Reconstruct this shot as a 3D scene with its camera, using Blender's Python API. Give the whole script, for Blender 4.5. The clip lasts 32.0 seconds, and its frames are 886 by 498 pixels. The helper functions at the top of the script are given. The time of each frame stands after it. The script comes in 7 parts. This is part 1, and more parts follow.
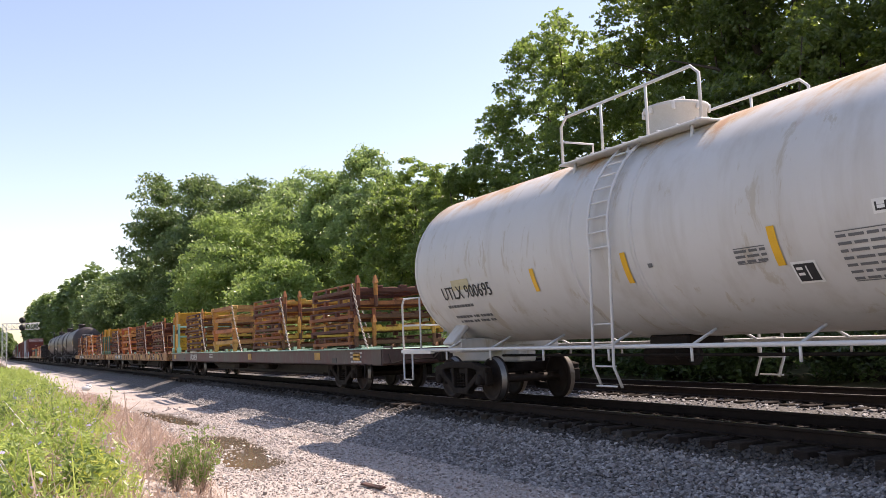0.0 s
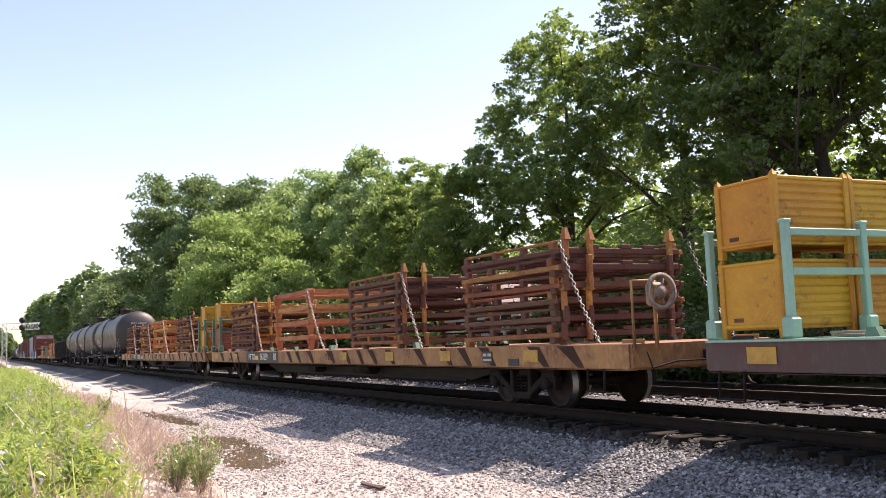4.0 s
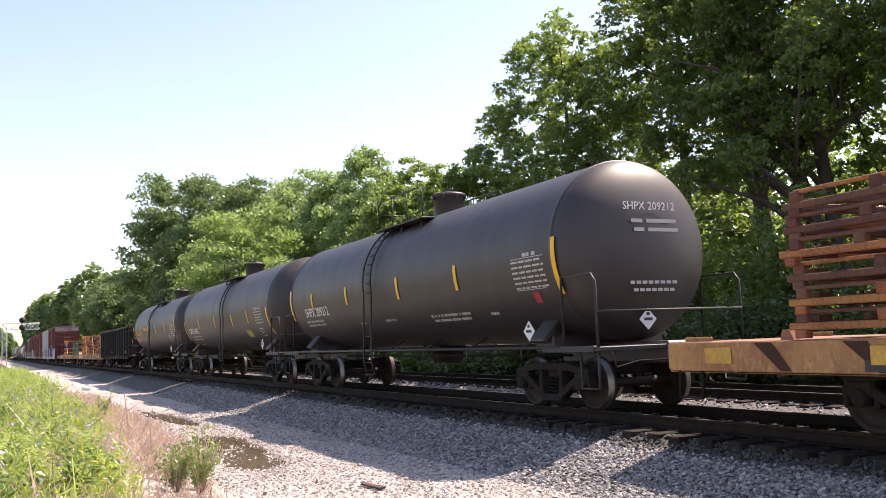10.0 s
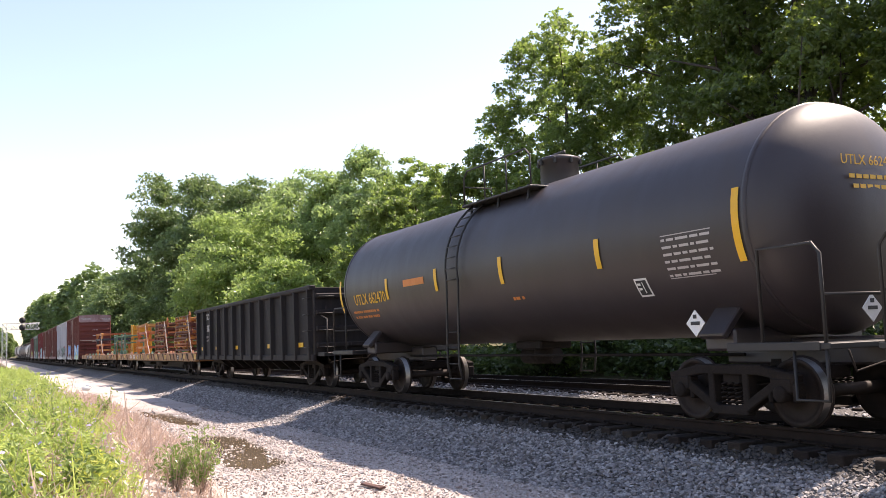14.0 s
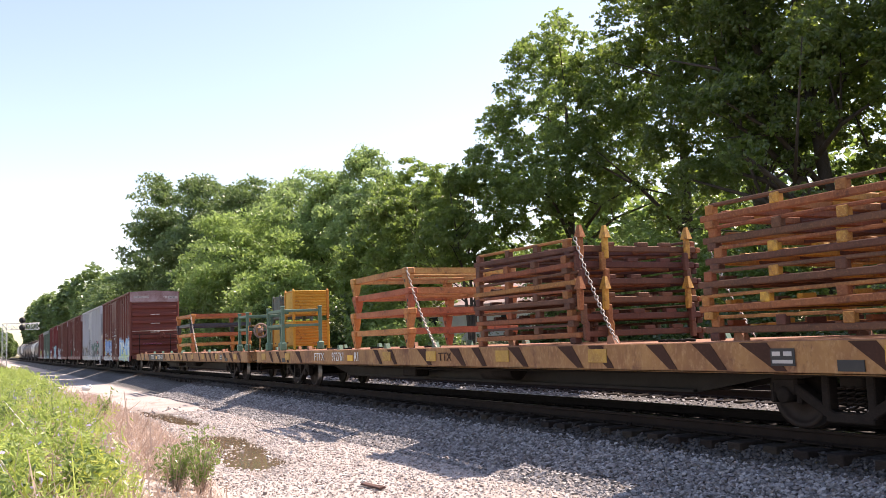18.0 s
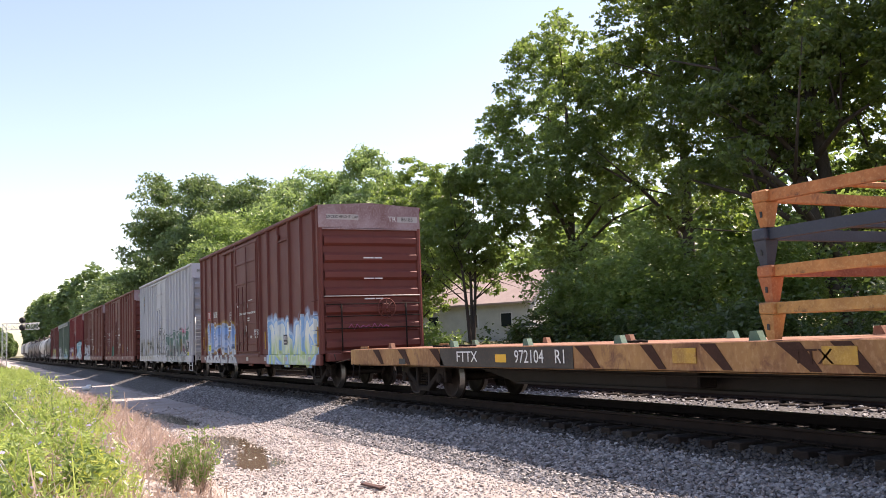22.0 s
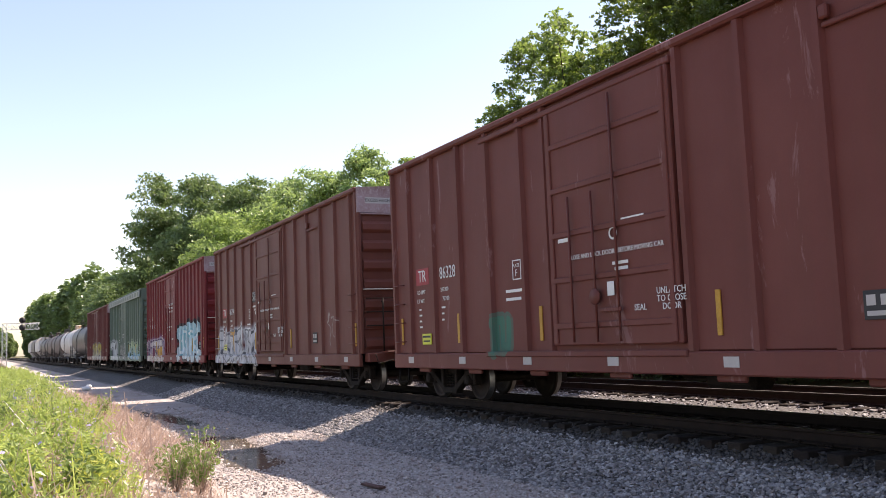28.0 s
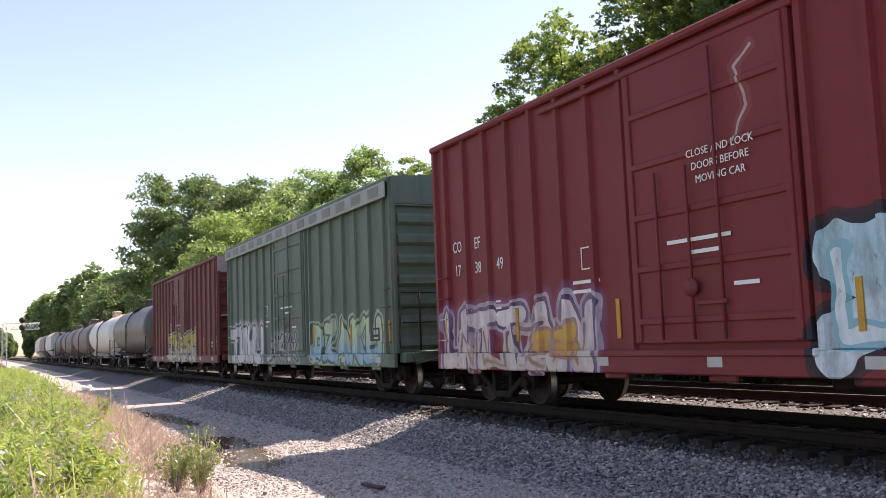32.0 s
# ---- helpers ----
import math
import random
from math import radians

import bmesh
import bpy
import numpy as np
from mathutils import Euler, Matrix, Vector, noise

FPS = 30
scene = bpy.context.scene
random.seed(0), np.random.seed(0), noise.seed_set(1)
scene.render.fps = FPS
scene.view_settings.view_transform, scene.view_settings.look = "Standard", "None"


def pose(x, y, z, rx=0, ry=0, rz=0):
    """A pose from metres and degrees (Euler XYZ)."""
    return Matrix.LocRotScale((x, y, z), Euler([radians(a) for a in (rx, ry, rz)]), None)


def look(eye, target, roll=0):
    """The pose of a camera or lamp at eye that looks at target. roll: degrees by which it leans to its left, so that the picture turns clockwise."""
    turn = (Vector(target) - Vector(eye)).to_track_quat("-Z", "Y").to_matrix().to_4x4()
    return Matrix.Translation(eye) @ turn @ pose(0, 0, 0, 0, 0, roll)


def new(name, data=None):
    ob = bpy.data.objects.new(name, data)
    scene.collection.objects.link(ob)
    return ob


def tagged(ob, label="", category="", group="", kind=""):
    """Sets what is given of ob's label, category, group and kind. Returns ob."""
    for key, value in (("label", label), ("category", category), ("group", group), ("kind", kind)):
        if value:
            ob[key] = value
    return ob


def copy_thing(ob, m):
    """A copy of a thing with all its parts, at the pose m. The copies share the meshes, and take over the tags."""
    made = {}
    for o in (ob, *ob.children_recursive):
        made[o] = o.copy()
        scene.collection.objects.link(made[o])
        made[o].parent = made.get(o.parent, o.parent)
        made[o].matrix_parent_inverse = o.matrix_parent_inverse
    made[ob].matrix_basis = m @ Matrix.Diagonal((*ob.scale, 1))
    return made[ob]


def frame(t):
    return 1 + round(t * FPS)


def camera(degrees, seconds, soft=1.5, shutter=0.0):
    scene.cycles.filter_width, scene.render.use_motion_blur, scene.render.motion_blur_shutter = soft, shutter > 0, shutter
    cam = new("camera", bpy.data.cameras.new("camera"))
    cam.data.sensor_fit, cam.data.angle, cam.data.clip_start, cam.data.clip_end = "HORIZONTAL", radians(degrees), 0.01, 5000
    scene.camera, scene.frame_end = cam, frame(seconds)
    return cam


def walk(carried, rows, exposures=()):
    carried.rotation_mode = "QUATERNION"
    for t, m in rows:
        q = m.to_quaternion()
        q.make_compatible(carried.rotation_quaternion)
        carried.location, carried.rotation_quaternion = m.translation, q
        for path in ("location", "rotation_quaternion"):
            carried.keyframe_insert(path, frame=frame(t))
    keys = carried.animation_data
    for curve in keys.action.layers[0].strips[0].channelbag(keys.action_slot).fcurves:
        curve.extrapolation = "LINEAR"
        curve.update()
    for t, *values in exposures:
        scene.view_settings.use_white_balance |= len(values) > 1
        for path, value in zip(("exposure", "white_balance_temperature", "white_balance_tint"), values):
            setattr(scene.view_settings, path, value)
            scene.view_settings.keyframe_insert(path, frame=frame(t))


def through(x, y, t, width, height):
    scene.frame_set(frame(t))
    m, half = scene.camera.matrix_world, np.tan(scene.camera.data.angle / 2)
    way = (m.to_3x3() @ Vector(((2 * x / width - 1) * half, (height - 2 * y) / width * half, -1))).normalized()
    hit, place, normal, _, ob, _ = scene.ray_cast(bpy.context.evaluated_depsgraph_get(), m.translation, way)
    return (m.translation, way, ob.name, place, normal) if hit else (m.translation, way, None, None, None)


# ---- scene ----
# The camera stands on a bank beside the line. x runs along the track (the train goes towards +x),
# y away from the camera, z up from the top of the rails.
cam = camera(51.6, 32.0, soft=0.75)
EYE = look((0.0, -9.473, 1.222), (-8.914, -5.050, 2.203), -2.247)
walk(cam, [(0.0, EYE), (32.0, EYE)], exposures=[(0.0, 0.75, 7450, 22.5), (2.5, 0.92, 7450, 22.5), (6.0, 0.98, 7450, 22.5), (9.5, 1.0, 7450, 22.5), (11.0, 1.12, 7450, 22.5), (14.5, 1.12, 7450, 22.5), (18.5, 1.0, 7450, 22.5), (24.0, 0.95, 7450, 22.5), (32.0, 0.98, 7450, 22.5)])

# ---- daylight: a high sun behind the train ----
SUN_ELEVATION, SUN_AZIMUTH = 55.0, -3.0
world = bpy.data.worlds.new("sky")
scene.world = world
world.use_nodes = True
wn = world.node_tree.nodes
sky = wn.new("ShaderNodeTexSky")
sky.sky_type = "NISHITA"
sky.sun_disc = False
sky.sun_elevation = radians(SUN_ELEVATION)
sky.sun_rotation = radians(SUN_AZIMUTH)
sky.air_density, sky.dust_density, sky.ozone_density = 1.0, 0.9, 1.0
wn["Background"].inputs["Strength"].default_value = 0.15
world.node_tree.links.new(sky.outputs["Color"], wn["Background"].inputs["Color"])
sun = new("sun", bpy.data.lights.new("sun", "SUN"))
sun.data.energy, sun.data.angle, sun.data.color = 5.0, radians(0.55), (1.0, 0.95, 0.86)
sx = math.sin(radians(SUN_AZIMUTH)) * math.cos(radians(SUN_ELEVATION))
sy = math.cos(radians(SUN_AZIMUTH)) * math.cos(radians(SUN_ELEVATION))
sun.matrix_world = look((sx * 200, sy * 200, 200 * math.sin(radians(SUN_ELEVATION))), (0, 0, 0))


# ---- materials ----
MATS = {}


def graph(name):
    m = bpy.data.materials.new(name)
    m.use_nodes = True
    nt = m.node_tree
    b = nt.nodes["Principled BSDF"]
    MATS[name] = m
    return m, nt, b


def node(nt, kind, **values):
    n = nt.nodes.new(kind)
    for key, value in values.items():
        n.inputs[key].default_value = value
    return n


def noise_tex(nt, coord, scale, detail=4.0, rough=0.6, stretch=(1, 1, 1), distort=0.0):
    mp = nt.nodes.new("ShaderNodeMapping")
    mp.inputs["Scale"].default_value = stretch
    nt.links.new(coord, mp.inputs["Vector"])
    n = node(nt, "ShaderNodeTexNoise", Scale=scale, Detail=detail, Roughness=rough, Distortion=distort)
    nt.links.new(mp.outputs["Vector"], n.inputs["Vector"])
    return n.outputs["Fac"]


def band(nt, value, lo, hi):
    """0 below lo, 1 above hi."""
    n = nt.nodes.new("ShaderNodeMapRange")
    n.inputs["From Min"].default_value, n.inputs["From Max"].default_value = lo, hi
    nt.links.new(value, n.inputs["Value"])
    return n.outputs["Result"]


def calc(nt, op, a, b=None):
    n = nt.nodes.new("ShaderNodeMath")
    n.operation = op
    for i, v in enumerate((a, b)):
        if v is None:
            continue
        if isinstance(v, (int, float)):
            n.inputs[i].default_value = v
        else:
            nt.links.new(v, n.inputs[i])
    return n.outputs["Value"]


def blend(nt, fac, a, b, mode="MIX"):
    n = nt.nodes.new("ShaderNodeMix")
    n.data_type, n.blend_type = "RGBA", mode
    for sock, v in ((n.inputs["Factor"], fac), (n.inputs["A"], a), (n.inputs["B"], b)):
        if isinstance(v, (int, float)):
            sock.default_value = v
        elif isinstance(v, tuple):
            sock.default_value = (*v, 1.0)
        else:
            nt.links.new(v, sock)
    return n.outputs["Result"]


def relief(nt, b, height, strength, distance):
    n = node(nt, "ShaderNodeBump", Strength=strength, Distance=distance)
    nt.links.new(height, n.inputs["Height"])
    nt.links.new(n.outputs["Normal"], b.inputs["Normal"])


def obj_coord(nt):
    return nt.nodes.new("ShaderNodeTexCoord").outputs["Object"]


def split(nt, vec):
    n = nt.nodes.new("ShaderNodeSeparateXYZ")
    nt.links.new(vec, n.inputs["Vector"])
    return n.outputs["X"], n.outputs["Y"], n.outputs["Z"]


def worn(name, base, dark, light, scale=3.0, rough=0.6, metal=0.0, bump=0.3, stretch=(1, 1, 1), amount=0.5, spot=0.0, spot_color=(0.2, 0.07, 0.02), vary=0.0, gloss=0.5):
    """A worn surface: base colour with large stains, fine grain, spots of rust and some relief."""
    m, nt, b = graph(name)
    co = obj_coord(nt)
    big = noise_tex(nt, co, scale, 5.0, 0.65, stretch)
    fine = noise_tex(nt, co, scale * 14, 6.0, 0.7, stretch)
    col = blend(nt, calc(nt, "MULTIPLY", band(nt, big, 0.35, 0.68), amount), base, dark)
    col = blend(nt, calc(nt, "MULTIPLY", band(nt, fine, 0.5, 0.78), amount), col, light)
    if spot > 0:
        s = noise_tex(nt, co, scale * 2.3, 8.0, 0.75, stretch, 0.4)
        col = blend(nt, calc(nt, "MULTIPLY", band(nt, s, 0.62 - 0.16 * spot, 0.72 - 0.1 * spot), 0.9), col, spot_color)
    if vary > 0:
        info = nt.nodes.new("ShaderNodeObjectInfo")
        hsv = nt.nodes.new("ShaderNodeHueSaturation")
        nt.links.new(calc(nt, "ADD", calc(nt, "MULTIPLY", info.outputs["Random"], 2 * vary), 1.0 - vary), hsv.inputs["Value"])
        nt.links.new(calc(nt, "ADD", calc(nt, "MULTIPLY", info.outputs["Random"], 0.03), 0.485), hsv.inputs["Hue"])
        nt.links.new(col, hsv.inputs["Color"])
        col = hsv.outputs["Color"]
    nt.links.new(col, b.inputs["Base Color"])
    nt.links.new(calc(nt, "ADD", calc(nt, "MULTIPLY", big, 0.3), rough - 0.15), b.inputs["Roughness"])
    b.inputs["Metallic"].default_value = metal
    b.inputs["Specular IOR Level"].default_value = gloss
    if bump > 0:
        relief(nt, b, fine, bump, 0.004)
    return m


def plain(name, color, rough=0.6, metal=0.0):
    return worn(name, color, tuple(c * 0.7 for c in color), tuple(min(1, c * 1.2 + 0.01) for c in color), 4.0, rough, metal, 0.15, amount=0.35)


def leaf_mat(name, dark, light, through=(0.26, 0.36, 0.07), glow=0.45, patch=0.35):
    """Leaves: colour varies from leaf to leaf; light shines through them."""
    m, nt, b = graph(name)
    geo = nt.nodes.new("ShaderNodeNewGeometry")
    co = obj_coord(nt)
    big = noise_tex(nt, co, patch, 2.0, 0.5)
    mixf = calc(nt, "ADD", calc(nt, "MULTIPLY", geo.outputs["Random Per Island"], 0.65), calc(nt, "MULTIPLY", band(nt, big, 0.35, 0.65), 0.35))
    col = blend(nt, mixf, dark, light)
    nt.links.new(col, b.inputs["Base Color"])
    b.inputs["Roughness"].default_value = 0.36
    b.inputs["Specular IOR Level"].default_value = 0.6
    tr = nt.nodes.new("ShaderNodeBsdfTranslucent")
    nt.links.new(blend(nt, 0.6, col, through), tr.inputs["Color"])
    mix = nt.nodes.new("ShaderNodeMixShader")
    mix.inputs["Fac"].default_value = glow
    nt.links.new(b.outputs["BSDF"], mix.inputs[1])
    nt.links.new(tr.outputs["BSDF"], mix.inputs[2])
    nt.links.new(mix.outputs["Shader"], nt.nodes["Material Output"].inputs["Surface"])
    return m


def island_mat(name, colors, rough=0.8, bump=0.4, scale=20.0):
    """Loose pieces in one mesh, each with its own shade."""
    m, nt, b = graph(name)
    geo = nt.nodes.new("ShaderNodeNewGeometry")
    ramp = nt.nodes.new("ShaderNodeValToRGB")
    els = ramp.color_ramp.elements
    while len(els) < len(colors):
        els.new(0.5)
    for i, c in enumerate(colors):
        els[i].position, els[i].color = i / (len(colors) - 1), (*c, 1)
    nt.links.new(geo.outputs["Random Per Island"], ramp.inputs["Fac"])
    fine = noise_tex(nt, obj_coord(nt), scale, 4.0, 0.7)
    nt.links.new(blend(nt, calc(nt, "MULTIPLY", fine, 0.5), ramp.outputs["Color"], (0.09, 0.08, 0.075)), b.inputs["Base Color"])
    b.inputs["Roughness"].default_value = rough
    relief(nt, b, fine, bump, 0.01)
    return m


STROKES = {
    "u": ((0, 1, 0.05, 0.1), (0.05, 0.1, 0.8, 0.05), (0.8, 0.05, 0.85, 1)),
    "s": ((0.9, 0.95, 0.15, 0.8), (0.15, 0.8, 0.85, 0.35), (0.85, 0.35, 0.05, 0.05)),
    "a": ((0, 0, 0.45, 1), (0.45, 1, 0.9, 0), (0.2, 0.35, 0.7, 0.35)),
    "k": ((0.05, 0, 0.05, 1), (0.05, 0.45, 0.85, 1), (0.15, 0.5, 0.9, 0)),
    "n": ((0.05, 0, 0.1, 1), (0.1, 1, 0.8, 0.05), (0.8, 0.05, 0.85, 1)),
    "t": ((0, 0.95, 0.9, 1), (0.45, 0.95, 0.5, 0)),
    "o": ((0.1, 0.2, 0.1, 0.85), (0.1, 0.85, 0.8, 0.85), (0.8, 0.85, 0.8, 0.15), (0.8, 0.15, 0.1, 0.2)),
    "z": ((0.05, 0.9, 0.85, 1), (0.85, 1, 0.1, 0.1), (0.1, 0.1, 0.9, 0)),
    "p": ((0.0, 0, 0.5, 0.9), (0.5, 0.9, 1.0, 0.0), (0.0, 0, 1.0, 0.0)),
}


def sprayed(nt, co, col, near, k, x0, x1, z0, z1, shapes, thick, fill, second, line, halo=None, back=None, wobble=0.5):
    """Sprayed abstract letterforms: thick strokes with an outline, a halo and a patch behind."""
    x, y, z = split(nt, co)
    wn_ = node(nt, "ShaderNodeTexNoise", Scale=1.15, Detail=2.0)
    mp = nt.nodes.new("ShaderNodeMapping")
    mp.inputs["Location"].default_value = (7.3 * k, 2.1 * k, 3.9 * k)
    mp.inputs["Scale"].default_value = (1, 0, 1)
    nt.links.new(co, mp.inputs["Vector"])
    nt.links.new(mp.outputs["Vector"], wn_.inputs["Vector"])
    off = nt.nodes.new("ShaderNodeVectorMath")
    off.operation = "MULTIPLY_ADD"
    off.inputs[1].default_value = (wobble, 0, wobble)
    nt.links.new(wn_.outputs["Color"], off.inputs[0])
    flat = nt.nodes.new("ShaderNodeCombineXYZ")
    nt.links.new(calc(nt, "SUBTRACT", x, wobble / 2), flat.inputs["X"])
    nt.links.new(calc(nt, "SUBTRACT", z, wobble / 2), flat.inputs["Z"])
    nt.links.new(flat.outputs["Vector"], off.inputs[2])
    P = off.outputs["Vector"]
    step = (x1 - x0) / len(shapes)
    dist = None
    for i, ch in enumerate(shapes):
        for ax, az, bx_, bz in STROKES[ch]:
            a = (x0 + (i + ax * 0.82 + 0.06) * step, 0, z0 + az * (z1 - z0))
            d = ((bx_ - ax) * 0.82 * step, 0, (bz - az) * (z1 - z0))
            sub = nt.nodes.new("ShaderNodeVectorMath")
            sub.operation = "SUBTRACT"
            nt.links.new(P, sub.inputs[0])
            sub.inputs[1].default_value = a
            dot = nt.nodes.new("ShaderNodeVectorMath")
            dot.operation = "DOT_PRODUCT"
            nt.links.new(sub.outputs["Vector"], dot.inputs[0])
            dot.inputs[1].default_value = d
            h = nt.nodes.new("ShaderNodeMath")
            h.operation, h.use_clamp = "MULTIPLY", True
            nt.links.new(dot.outputs["Value"], h.inputs[0])
            h.inputs[1].default_value = 1 / (d[0] ** 2 + d[2] ** 2)
            sc = nt.nodes.new("ShaderNodeVectorMath")
            sc.operation = "SCALE"
            sc.inputs[0].default_value = d
            nt.links.new(h.outputs["Value"], sc.inputs["Scale"])
            ds = nt.nodes.new("ShaderNodeVectorMath")
            ds.operation = "DISTANCE"
            nt.links.new(sub.outputs["Vector"], ds.inputs[0])
            nt.links.new(sc.outputs["Vector"], ds.inputs[1])
            dist = ds.outputs["Value"] if dist is None else calc(nt, "MINIMUM", dist, ds.outputs["Value"])
    chip = noise_tex(nt, co, 11.0, 6.0, 0.7, (1, 1, 0.5))
    worn_ = noise_tex(nt, co, 2.6, 6.0, 0.75, (1, 1, 0.35))
    keep = calc(nt, "MULTIPLY", calc(nt, "MULTIPLY", near, band(nt, chip, 0.76, 0.62)), calc(nt, "ADD", 0.45, calc(nt, "MULTIPLY", band(nt, worn_, 0.66, 0.42), 0.5)))
    tone = noise_tex(nt, co, 0.9, 3.0, 0.6)
    if back:
        fade = calc(nt, "MULTIPLY", band(nt, calc(nt, "ADD", dist, calc(nt, "MULTIPLY", tone, 0.3)), thick + 0.42, thick + 0.30), keep)
        col = blend(nt, calc(nt, "MULTIPLY", fade, band(nt, tone, 0.36, 0.44)), col, back)
    if halo:
        col = blend(nt, calc(nt, "MULTIPLY", calc(nt, "LESS_THAN", dist, thick + 0.14), keep), col, halo)
    col = blend(nt, calc(nt, "MULTIPLY", calc(nt, "LESS_THAN", dist, thick + 0.075), keep), col, line)
    up = band(nt, z, z0, z1)
    shade = blend(nt, band(nt, calc(nt, "ADD", up, calc(nt, "MULTIPLY", tone, 1.2)), 0.85, 1.4), second, fill)
    shade = blend(nt, calc(nt, "MULTIPLY", band(nt, dist, thick * 0.45, thick * 0.15), 0.5), shade, fill)
    return blend(nt, calc(nt, "MULTIPLY", calc(nt, "LESS_THAN", dist, thick), keep), col, shade)


def body_paint(name, base, faded, streak=(0.09, 0.045, 0.03), rough=0.55, rust_top=0.0, tags=(), patches=0.0, patch_color=(0.4, 0.3, 0.3), grime=0.35, gloss=0.35):
    """Railcar paint in the car's own space: faded areas, vertical streaks, rust from the top, sprayed
    letterforms in tags, as sprayed() takes them."""
    m, nt, b = graph(name)
    co = obj_coord(nt)
    x, y, z = split(nt, co)
    big = noise_tex(nt, co, 0.55, 5.0, 0.6)
    streaks = noise_tex(nt, co, 2.2, 5.0, 0.6, (1.0, 1.0, 0.10))
    fine = noise_tex(nt, co, 26.0, 5.0, 0.7)
    col = blend(nt, calc(nt, "MULTIPLY", band(nt, big, 0.38, 0.7), 0.6), base, faded)
    col = blend(nt, calc(nt, "MULTIPLY", band(nt, streaks, 0.5, 0.78), grime), col, streak)
    col = blend(nt, calc(nt, "MULTIPLY", band(nt, fine, 0.55, 0.8), 0.25), col, faded)
    if patches > 0:
        p = noise_tex(nt, co, 1.7, 6.0, 0.7, (1.3, 1.0, 0.35), 0.6)
        col = blend(nt, calc(nt, "MULTIPLY", band(nt, p, 0.66 - 0.1 * patches, 0.7 - 0.08 * patches), 0.75), col, patch_color)
    if rust_top > 0:
        r = noise_tex(nt, co, 0.9, 7.0, 0.7, (1.0, 1.0, 0.5), 0.5)
        up = band(nt, z, rust_top - 0.75, rust_top + 0.1)
        f = calc(nt, "MULTIPLY", band(nt, calc(nt, "ADD", r, calc(nt, "MULTIPLY", up, 0.35)), 0.77, 0.92), up)
        col = blend(nt, calc(nt, "MULTIPLY", f, 0.8), col, blend(nt, band(nt, r, 0.45, 0.65), (0.52, 0.34, 0.14), (0.44, 0.20, 0.07)))
    near = calc(nt, "LESS_THAN", y, -1.43)
    for k, tag in enumerate(tags):
        col = sprayed(nt, co, col, near, k, *tag)
    nt.links.new(col, b.inputs["Base Color"])
    nt.links.new(calc(nt, "ADD", calc(nt, "MULTIPLY", streaks, 0.25), rough - 0.12), b.inputs["Roughness"])
    b.inputs["Specular IOR Level"].default_value = gloss
    relief(nt, b, calc(nt, "ADD", fine, calc(nt, "MULTIPLY", big, 3.0)), 0.12, 0.012)
    return m


# metals and running gear
running = worn("running_gear_steel", (0.018, 0.0135, 0.012), (0.009, 0.007, 0.006), (0.06, 0.043, 0.032), 5.0, 0.8, 0.0, 0.5, amount=0.7, gloss=0.15)
wheel_steel = worn("wheel_steel", (0.026, 0.018, 0.015), (0.011, 0.008, 0.007), (0.06, 0.042, 0.032), 4.0, 0.65, 0.1, 0.3, gloss=0.2)
tread = worn("polished_tread", (0.20, 0.19, 0.18), (0.09, 0.08, 0.075), (0.32, 0.31, 0.30), 6.0, 0.42, 1.0, 0.1)
rail_rust = worn("rusted_rail", (0.018, 0.011, 0.008), (0.009, 0.006, 0.005), (0.042, 0.025, 0.018), 6.0, 0.85, 0.0, 0.4, amount=0.7, gloss=0.2)
rail_top = worn("polished_rail_head", (0.35, 0.33, 0.31), (0.16, 0.13, 0.11), (0.5, 0.49, 0.48), 3.0, 0.35, 1.0, 0.1, (0.1, 1, 1))
tie_wood = worn("creosoted_tie", (0.026, 0.019, 0.015), (0.010, 0.008, 0.007), (0.085, 0.062, 0.050), 5.0, 0.9, 0.0, 0.8, (0.25, 2.0, 2.0), 0.7, vary=0.25, gloss=0.2)
dark_iron = plain("dark_iron", (0.022, 0.020, 0.019), 0.6)
white_paint = plain("white_stencil", (0.72, 0.72, 0.70), 0.7)
faded_white = plain("faded_white_stencil", (0.45, 0.42, 0.40), 0.7)
black_paint = plain("black_stencil", (0.02, 0.02, 0.022), 0.6)
yellow_tape = plain("yellow_reflector", (0.75, 0.40, 0.015), 0.45)
lime_sign = plain("lime_yellow_sign", (0.62, 0.62, 0.05), 0.5)
red_patch = plain("red_patch", (0.34, 0.03, 0.04), 0.6)
orange_patch = plain("orange_patch", (0.62, 0.2, 0.04), 0.6)


